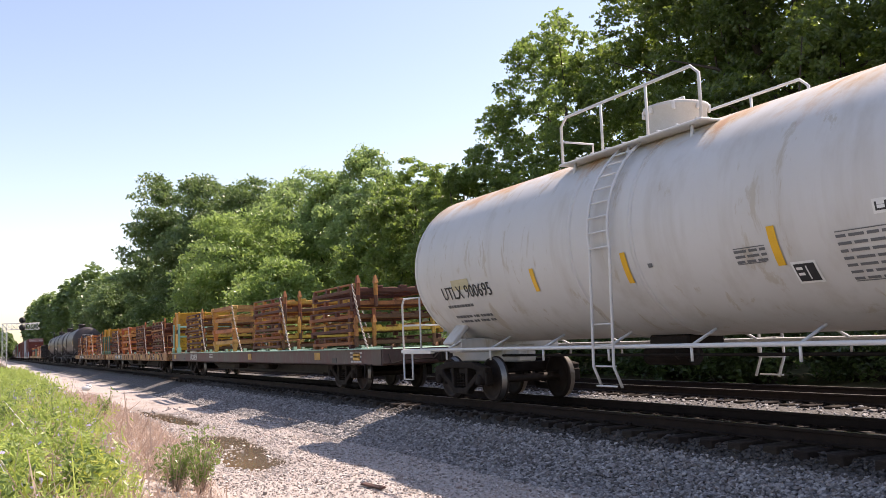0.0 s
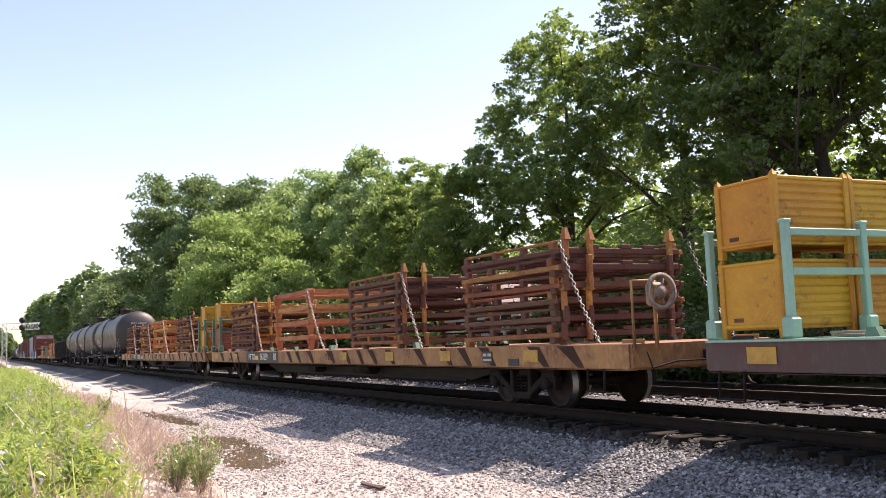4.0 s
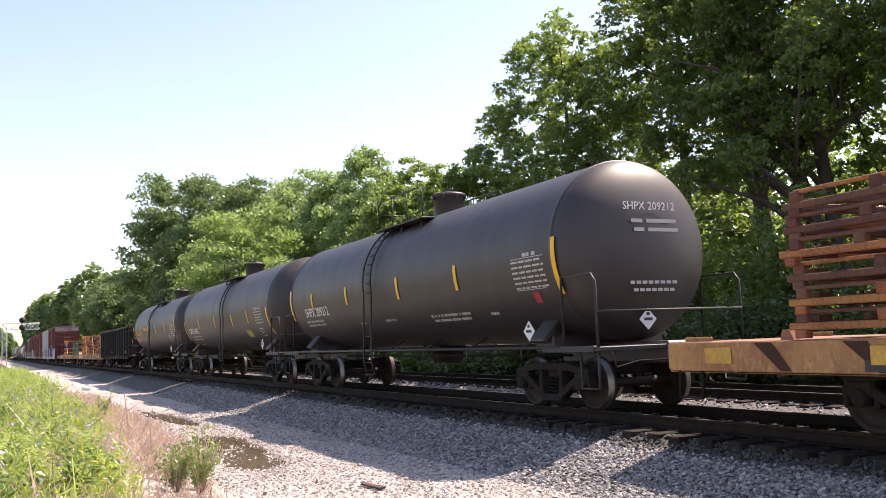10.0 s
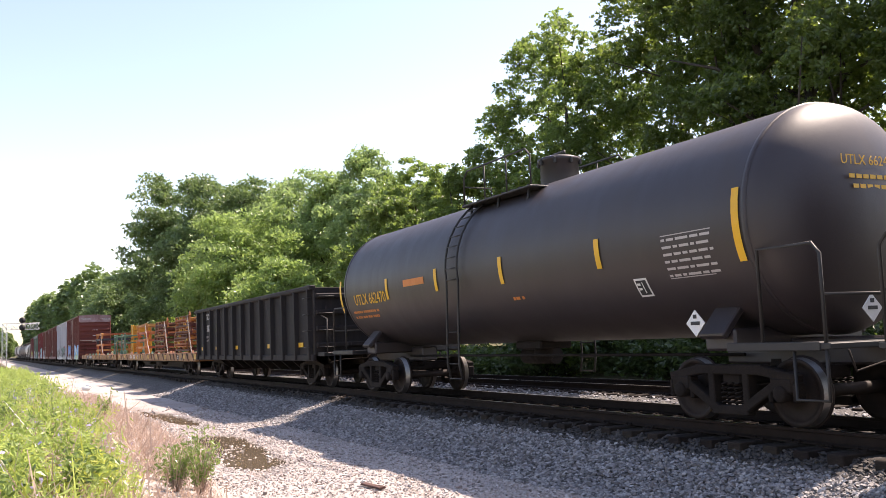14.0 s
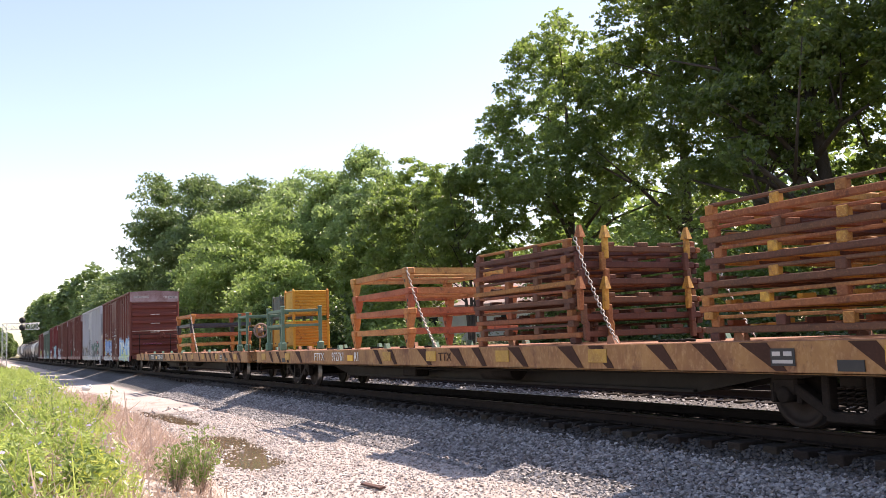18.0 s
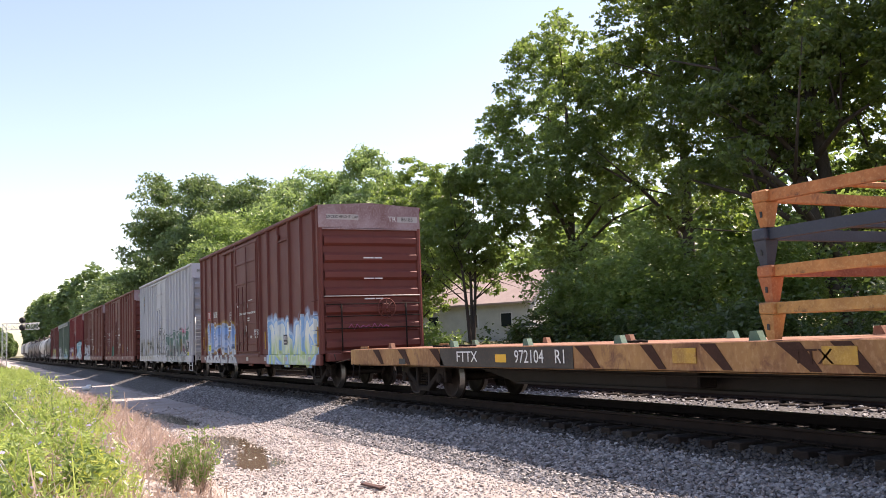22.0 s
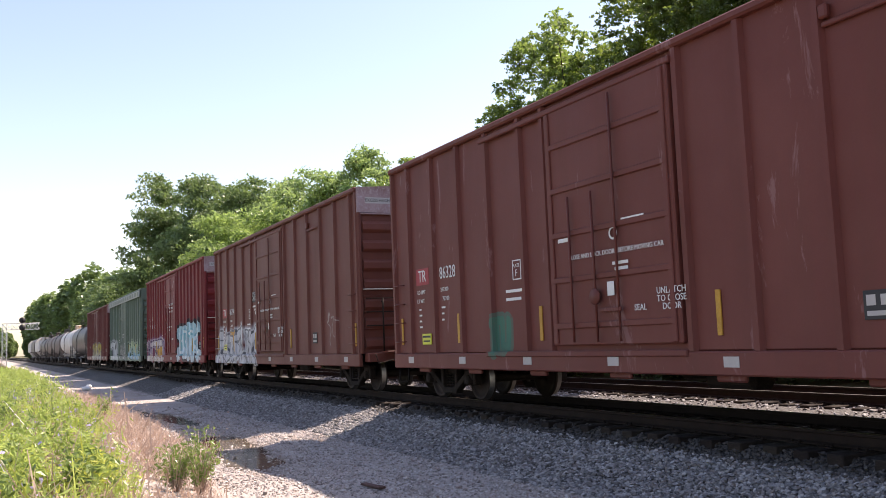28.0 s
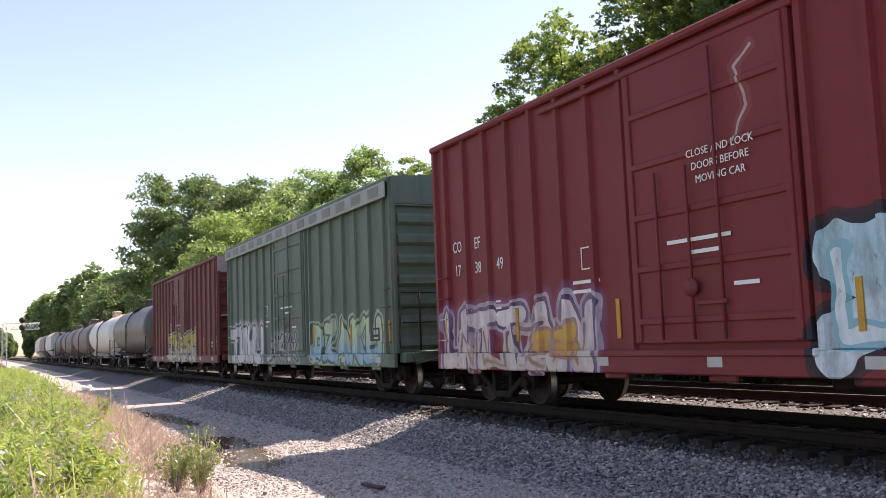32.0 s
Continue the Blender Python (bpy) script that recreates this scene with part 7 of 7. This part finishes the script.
flat_car(131.5, 104.3, "dark brown flat car with a mint green deck edge", flat_dark, mint, "BTCX", "4258", spots=(5.42,), seed=1, edge=mint, wheel_end=-1)
flat_car(102.7, 75.4, "ochre flat car with brown paint wedges", flat_ochre, deck_rust, "FTTX", "963259", "R1", (6.43, 7.97, 9.29, 7.08), (5.73, 9.6), 2)
flat_car(74.0, 46.85, "ochre flat car with a black number panel", flat_ochre, deck_rust, "FTTX", "972729", "R1", (6.33, 8.1, 9.55, 9.06), (5.7, 9.8), 3)
flat_car(-22.4, -49.6, "ochre flat car carrying rusty frames", flat_ochre, deck_rust, "FTTX", "972761", "R1", (6.62, 8.14, 9.5, 9.05), (0, 0), 4, wheel_end=0)
flat_car(-50.85, -78.1, "nearly empty ochre flat car with green brackets", flat_ochre, deck_rust, "FTTX", "972104", "R1", (6.25, 8.49, 9.45, 7.55), (5.1, 9.8), 5)


# ---- loads ----
rust_dark = worn("dark_rust", (0.11, 0.040, 0.024), (0.05, 0.025, 0.018), (0.2, 0.09, 0.05), 2.5, 0.85, 0.0, 0.4, amount=0.8, vary=0.2)
rust_orange = worn("orange_rust", (0.30, 0.105, 0.035), (0.13, 0.045, 0.022), (0.42, 0.20, 0.08), 2.2, 0.85, 0.0, 0.4, amount=0.9, spot=0.5, spot_color=(0.09, 0.035, 0.02), vary=0.2)
old_yellow = worn("worn_yellow_steel", (0.50, 0.25, 0.035), (0.24, 0.09, 0.03), (0.58, 0.36, 0.12), 2.0, 0.75, 0.0, 0.3, amount=0.85, spot=0.65, spot_color=(0.13, 0.05, 0.025), vary=0.18)
frame_orange = worn("salmon_orange_steel", (0.46, 0.155, 0.055), (0.24, 0.075, 0.03), (0.56, 0.28, 0.13), 1.8, 0.78, 0.0, 0.3, amount=0.85, spot=0.4, spot_color=(0.10, 0.04, 0.025), vary=0.15)
frame_blue = worn("blue_black_steel", (0.030, 0.036, 0.055), (0.02, 0.022, 0.03), (0.07, 0.07, 0.08), 2.0, 0.6, 0.0, 0.3)
frame_tan = worn("tan_yellow_steel", (0.45, 0.215, 0.065), (0.22, 0.085, 0.035), (0.54, 0.33, 0.15), 1.8, 0.78, 0.0, 0.3, amount=0.85, spot=0.45, spot_color=(0.10, 0.045, 0.025), vary=0.15)
crate_yellow = worn("chrome_yellow_crate", (0.52, 0.235, 0.014), (0.36, 0.15, 0.02), (0.60, 0.33, 0.05), 1.6, 0.65, 0.0, 0.3, amount=0.7, spot=0.3, spot_color=(0.14, 0.05, 0.02), vary=0.06)
crate_rust = worn("flaking_rusty_crate", (0.36, 0.13, 0.085), (0.16, 0.055, 0.04), (0.46, 0.24, 0.17), 5.0, 0.85, 0.0, 0.5, (1, 1, 2.0), 0.9, 0.5, (0.10, 0.04, 0.03))
crate_grey = worn("weathered_grey_green_crate", (0.10, 0.125, 0.105), (0.06, 0.06, 0.055), (0.2, 0.21, 0.18), 2.5, 0.8, 0.0, 0.4, amount=0.8, spot=0.3)
crate_green = worn("dull_green_crate", (0.07, 0.15, 0.11), (0.04, 0.08, 0.06), (0.13, 0.22, 0.17), 2.5, 0.7, 0.0, 0.3, spot=0.2)
chain_steel = worn("galvanised_chain", (0.38, 0.36, 0.34), (0.16, 0.10, 0.07), (0.55, 0.54, 0.52), 9.0, 0.5, 0.5, 0.3, amount=0.8)


def load(ob, m):
    """Put a thing on the train: m is its pose when the train's own zero is at 0."""
    ob.matrix_basis = m
    LOADS.append((ob, 0.0, m))
    return ob


def pallet_rack(mats, seed, posts):
    """A low stacking rack: side beams, cross beams and blocks; some carry pointed posts at one end."""
    rng = random.Random(seed)
    t = thing("steel_rack", pose(0, 0, 0), "rusty steel stacking rack with flaking yellow paint on a flat car", "rack", "rusty racks stacked on the flat cars")
    L, W = 3.35, 2.5

    def mat():
        return rng.choice(mats)

    for y in (-W / 2, W / 2):
        b = Build().box(0, y, 0.065, L, 0.085, 0.085, 0.012)
        part("side_beam", b, mat(), t)
        for x in (-1.45, -0.5, 0.5, 1.45):
            part("block", Build().box(x + rng.uniform(-0.1, 0.1), y, 0.165, 0.15, 0.095, 0.13, 0.012), mat(), t)
        part("top_rail", Build().box(rng.uniform(-0.1, 0.1), y + rng.uniform(-0.02, 0.02), 0.225, L - rng.uniform(0.0, 0.5), 0.07, 0.045, 0.01), mat(), t)
    for y in (-0.42, 0.42):
        part("inner_beam", Build().box(0, y, 0.085, L - 0.2, 0.07, 0.09, 0.01), mat(), t)
    for x in (-L / 2 + 0.06, -0.95, -0.35, 0.3, 0.95, L / 2 - 0.06):
        b = Build().box(x, 0, 0.075, 0.10, W - 0.1, 0.10, 0.012)
        for k in (-1, 0, 1):
            b.box(x, 0.7 * k + rng.uniform(-0.15, 0.15), 0.15, 0.11, 0.22, 0.07, 0.01)
        part("cross_beam", b, mat(), t)
    for y in (-1.2, -0.72, 0.95):
        b = Build().box(L / 2 + 0.05, y, 0.12, 0.08, 0.09, 0.42 if posts else 0.30, 0.012)
        if not posts:
            part("post", b, rng.choice((rust_dark, rust_dark, rust_orange)), t)
            continue
        h = 0.24
        b.add([(L / 2 - 0.04, y - 0.055, h), (L / 2 + 0.14, y - 0.055, h), (L / 2 + 0.14, y + 0.055, h), (L / 2 - 0.04, y + 0.055, h), (L / 2 + 0.02, y - 0.02, h + 0.20), (L / 2 + 0.08, y - 0.02, h + 0.20), (L / 2 + 0.08, y + 0.02, h + 0.20), (L / 2 + 0.02, y + 0.02, h + 0.20)], [(0, 1, 5, 4), (1, 2, 6, 5), (2, 3, 7, 6), (3, 0, 4, 7), (0, 3, 2, 1), (4, 5, 6, 7)])
        part("pointed_post", b, rng.choice((old_yellow, rust_orange)), t, "pointed worn yellow post")
    for x in (-1.5,):
        for y in (-W / 2, W / 2):
            part("foot", Build().box(x, y, -0.02, 0.16, 0.12, 0.10, 0.012), mat(), t)
            part("foot", Build().box(-x, y, -0.02, 0.16, 0.12, 0.10, 0.012), mat(), t)
    return t


def open_frame(mat, seed):
    """A rectangular stacking frame on four tapered legs."""
    t = thing("stacking_stillage", pose(0, 0, 0), "open rectangular steel stillage on tapered legs", "stillage", "open frames stacked on the flat cars")
    L, W = 3.25, 2.55
    for s in (-1, 1):
        part("side_beam", Build().extrude([(s * W / 2 - 0.05, 0.30), (s * W / 2 + 0.05, 0.30), (s * W / 2 + 0.05, 0.315), (s * W / 2 - 0.0, 0.325), (s * W / 2 + 0.0, 0.405), (s * W / 2 + 0.05, 0.415), (s * W / 2 + 0.05, 0.43), (s * W / 2 - 0.05, 0.43)], -L / 2, L / 2, "x"), mat, t)
        part("end_beam", Build().extrude([(s * L / 2 - 0.05, 0.30), (s * L / 2 + 0.05, 0.30), (s * L / 2 + 0.05, 0.43), (s * L / 2 - 0.05, 0.43)], -W / 2, W / 2, "y"), mat, t)
        part("cross_bar", Build().box(s * 0.55, 0, 0.345, 0.08, W - 0.1, 0.06, 0.01), mat, t)
        for q in (-1, 1):
            x, y = s * L / 2, q * W / 2
            b = Build()
            lo, hi = 0.055, 0.10
            b.add([(x - lo, y - lo, 0.0), (x + lo, y - lo, 0.0), (x + lo, y + lo, 0.0), (x - lo, y + lo, 0.0), (x - hi, y - hi, 0.29), (x + hi, y - hi, 0.29), (x + hi, y + hi, 0.29), (x - hi, y + hi, 0.29)], [(0, 1, 5, 4), (1, 2, 6, 5), (2, 3, 7, 6), (3, 0, 4, 7), (3, 2, 1, 0), (4, 5, 6, 7)])
            b.box(x, y, 0.365, 0.23, 0.23, 0.14, 0.02)
            lg = part("leg", b, mat, t)
            part("pocket", Build().box(x, y - 0.083 * 1 - 0.004, 0.15, 0.035, 0.012, 0.07, 0.003), black_paint, lg)
    return t


def crate(mat, seed, L=0.98, W=1.22, H=0.93):
    """A steel bin: flat rimmed panels on two sides, corrugated sheets on the other two, pointed corner posts, feet."""
    t = thing("crate", pose(0, 0, 0), "steel bin with corrugated ends and flat sides", "crate", "crates on the flat cars")
    n = 8
    z0, z1 = 0.15, H - 0.02
    for s in (-1, 1):
        h = (z1 - z0) / n
        prof = [(s * (L / 2 - 0.05), z0)]
        for i in range(n):
            z = z0 + h * i
            prof += [(s * (L / 2 - 0.034), z + h * 0.06), (s * (L / 2 - 0.014), z + h * 0.3), (s * (L / 2 - 0.014), z + h * 0.72), (s * (L / 2 - 0.034), z + h * 0.95)]
        prof += [(s * (L / 2 - 0.05), z1), (s * (L / 2 - 0.07), z1), (s * (L / 2 - 0.07), z0)]
        part("corrugated_sheet", Build().extrude(prof, -W / 2 + 0.07, W / 2 - 0.07, "y"), mat, t)
        part("rim", Build().box(s * (L / 2 - 0.02), 0, z1 + 0.005, 0.05, W - 0.12, 0.045, 0.012), mat, t)
        part("side_panel", Build().box(0, s * (W / 2 - 0.03), (z0 + z1) / 2, L - 0.12, 0.03, z1 - z0, 0.008), mat, t)
        part("rim", Build().box(0, s * (W / 2 - 0.02), z1 + 0.005, L - 0.12, 0.05, 0.045, 0.012).box(0, s * (W / 2 - 0.02), z0 + 0.01, L - 0.12, 0.05, 0.05, 0.012), mat, t)
        part("slot", Build().box(0.22 * s, s * (W / 2 - 0.013), z0 + 0.09, 0.16, 0.006, 0.05, 0.002), rust_dark, t)
        for q in (-1, 1):
            x, y = s * (L / 2 - 0.03), q * (W / 2 - 0.03)
            b = Build().box(x, y, H / 2 + 0.01, 0.085, 0.085, H + 0.02, 0.012)
            b.add([(x - 0.035, y - 0.035, H + 0.02), (x + 0.035, y - 0.035, H + 0.02), (x + 0.035, y + 0.035, H + 0.02), (x - 0.035, y + 0.035, H + 0.02), (x, y, H + 0.085)], [(0, 1, 4), (1, 2, 4), (2, 3, 4), (3, 0, 4)])
            part("corner_post", b, mat, t)
    part("floor", Build().box(0, 0, z0 - 0.015, L - 0.05, W - 0.05, 0.04, 0.01), mat, t)
    return t


def rack_rail(x0, x1, top, mat, seed):
    """Two green guard frames across the deck, one before and one behind the crates."""
    t = thing("guard_rack", pose(0, 0, 0), "green steel guard rack of posts and rails bolted to the deck", "rack", "guard racks on the flat cars")
    ys = (-1.27, 0.0, 1.27) if x1 > 0 else (-1.27, -0.05)
    for x in (x0, x1):
        for y in ys:
            b = Build().box(x, y, top / 2, 0.085, 0.10, top, 0.012).box(x, y, 0.13, 0.17, 0.20, 0.26, 0.035).box(x, y, top, 0.10, 0.13, 0.05, 0.012)
            part("post", b, mat, t)
        for z in (top - 0.12, top * 0.57):
            for y0, y1 in zip(ys, ys[1:]):
                part("rail", Build().box(x, (y0 + y1) / 2, z, 0.06, y1 - y0 - 0.10, 0.085, 0.01), mat, t)
    if x1 < 0:
        for z in (top - 0.12, top * 0.57):
            part("rail", Build().box((x0 + x1) / 2, -1.27, z, x1 - x0 - 0.085, 0.06, 0.085, 0.01), mat, t)
    return t


def chain(p0, p1, sag):
    """A tie-down chain of separate links between two places."""
    t = thing("tie_down_chain", pose(0, 0, 0), "steel tie-down chain over a stack", "chain", "tie-down chains")
    p0, p1 = Vector(p0), Vector(p1)
    n = max(6, int((p1 - p0).length / 0.066))
    b = Build()
    for i in range(n):
        q = (i + 0.5) / n
        c = p0.lerp(p1, q) + Vector((0, 0, -4 * sag * q * (1 - q)))
        q2 = q + 0.01
        d = (p0.lerp(p1, q2) + Vector((0, 0, -4 * sag * q2 * (1 - q2))) - c).normalized()
        side = d.orthogonal().normalized()
        if i % 2:
            side = d.cross(side)
        pts = [c + d * 0.044 * math.cos(a) + side * 0.024 * math.sin(a) for a in np.linspace(0, 2 * math.pi, 9)]
        b.tube(pts, 0.0095, 4, False)
    part("chain", b, chain_steel, t)
    return t


DECK = 1.065
RACKS = {}
for key, mats in (("dark", [rust_dark, rust_dark, rust_dark, rust_orange]), ("mix", [rust_dark, rust_orange, old_yellow, rust_dark]), ("warm", [rust_orange, old_yellow, old_yellow, rust_dark])):
    RACKS[key] = [pallet_rack(mats, 40 + i, i == 3) for i in range(4)]
FRAMES = {k: open_frame(m, 1) for k, m in (("orange", frame_orange), ("tan", frame_tan), ("blue", frame_blue))}
used = set()


def put(proto, m):
    """The first use takes the prototype itself, later ones copies of it."""
    if proto.name in used:
        return load(copy_thing(proto, m), m)
    used.add(proto.name)
    return load(proto, m)


def rack_stack(x0, kind, layers, seed, pitch=0.275):
    rng = random.Random(seed)
    z = DECK + 0.07
    for i in range(layers):
        k = 3 if i in (layers - 1, layers - 4) else rng.randrange(3)
        kd = kind[i % len(kind)] if isinstance(kind, tuple) else kind
        put(RACKS[kd][k], pose(x0 + 1.7 + rng.uniform(-0.06, 0.06), rng.uniform(-0.05, 0.05), z, rng.uniform(-0.4, 0.4), rng.uniform(-0.5, 0.5), rng.uniform(-1.0, 1.0)))
        z += pitch
    top = z - pitch + 0.22
    c = chain((x0 + 3.5, -1.33, top), (x0 + 4.45, -1.33, DECK + 0.02), 0.12)
    load(c, pose(0, 0, 0))
    c = chain((x0 + 3.5, 1.33, top), (x0 + 4.45, 1.33, DECK + 0.02), 0.12)
    load(c, pose(0, 0, 0))


def frame_stack(x0, kinds, seed):
    rng = random.Random(seed)
    z = DECK + 0.005
    for kd in kinds:
        put(FRAMES[kd], pose(x0 + 1.63 + rng.uniform(-0.03, 0.03), rng.uniform(-0.03, 0.03), z, 0, rng.uniform(-0.3, 0.3), rng.uniform(-0.6, 0.6)))
        z += 0.435
    load(chain((x0 + 3.35, -1.38, z), (x0 + 4.6, -1.33, DECK + 0.02), 0.16), pose(0, 0, 0))


# first flat car
rack_stack(107.5, "mix", 6, 1)
frame_stack(113.6, ["tan", "orange", "tan", "tan"], 2)
rack_stack(119.7, ("mix", "warm"), 6, 3)
rack_stack(126.1, ("dark", "mix"), 5, 4, 0.335)
# second
rack_stack(78.5, ("dark", "mix"), 6, 5)
frame_stack(84.75, ["orange", "orange", "tan", "orange"], 6)
rack_stack(91.2, "dark", 6, 7)
rack_stack(97.5, "dark", 6, 8)
# third
rack_stack(48.8, "dark", 6, 9)
rack_stack(54.8, "warm", 5, 10, 0.335)
frame_stack(60.3, ["orange", "orange", "tan", "orange"], 11)
rack_stack(67.3, ("dark", "mix"), 6, 12)
# fourth
rack_stack(-27.9, ("mix", "warm"), 6, 13, 0.285)
rack_stack(-34.1, "dark", 6, 14)
frame_stack(-40.3, ["orange", "orange", "orange", "tan"], 15)
# fifth
frame_stack(-64.3, ["tan", "orange", "blue", "orange"], 16)

CRATES = {k: crate(m, 1) for k, m in (("yellow", crate_yellow), ("rust", crate_rust), ("grey", crate_grey), ("green", crate_green))}
for x, y, low, high in (
        (104.95, -0.65, "yellow", "yellow"), (104.95, 0.62, "yellow", "yellow"),
        (75.95, -0.62, "rust", "yellow"), (75.95, 0.62, "yellow", "yellow"),
        (73.05, -0.62, "yellow", "yellow"), (73.05, 0.64, "yellow", "green"),
        (-48.35, 0.0, "yellow", "yellow"), (-51.75, 0.55, "yellow", "grey")):
    put(CRATES[low], pose(x, y, DECK + 0.005, 0, 0, 0.4))
    put(CRATES[high], pose(x + 0.01, y + 0.01, DECK + 1.0, 0, 0, -0.8))
for x0, x1, m in ((104.33, 105.58, mint), (75.33, 76.58, green_steel), (72.42, 73.68, green_steel), (-48.45, -46.8, green_steel), (-52.35, -51.2, green_steel)):
    load(rack_rail(x0, x1, 1.36, m, 1), pose(0, 0, DECK + 0.005))


def rods(seed):
    """Loose steel rods lying in a bundle on the deck."""
    rng = random.Random(seed)
    t = thing("steel_rods", pose(0, 0, 0), "bundle of loose pale steel rods on the deck", "rods")
    for i in range(8):
        y = -0.9 + 0.09 * (i % 4)
        z = 0.02 + 0.035 * (i // 4)
        part("rod", Build().tube([(0, y + rng.uniform(-0.1, 0.1), z), (1.9 + rng.uniform(-0.2, 0.2), y + rng.uniform(-0.1, 0.1), z)], 0.016, 6), chain_steel, t)
    return t


load(rods(1), pose(77.0, 0, DECK + 0.01))
load(rods(2), pose(105.8, 0, DECK + 0.01))


# ---- motion: the train rolls past at a steady pace ----
def run(t):
    """How far the train has gone since 16 s."""
    q = t - 16.0
    return 9.404 * q - 0.00171 * q * q + 0.0000816 * q ** 3


TIMES = [0.0, 4.0, 8.0, 12.0, 16.0, 20.0, 24.0, 28.0, 32.0]


def motions():
    for car, x16 in CARS:
        walk(car, [(t, pose(x16 + run(t), 0, 0)) for t in TIMES])
    for ob, x16, m in LOADS:
        walk(ob, [(t, Matrix.Translation((x16 + run(t), 0, 0)) @ m) for t in TIMES])
    turns = [(i / 15, math.degrees(run(i / 15) / 0.42)) for i in range(481)]
    for w, x in ROLLING:
        walk(w, [(t, pose(x, 0, 0.42, 0, a % 360, 0)) for t, a in turns])


motions()
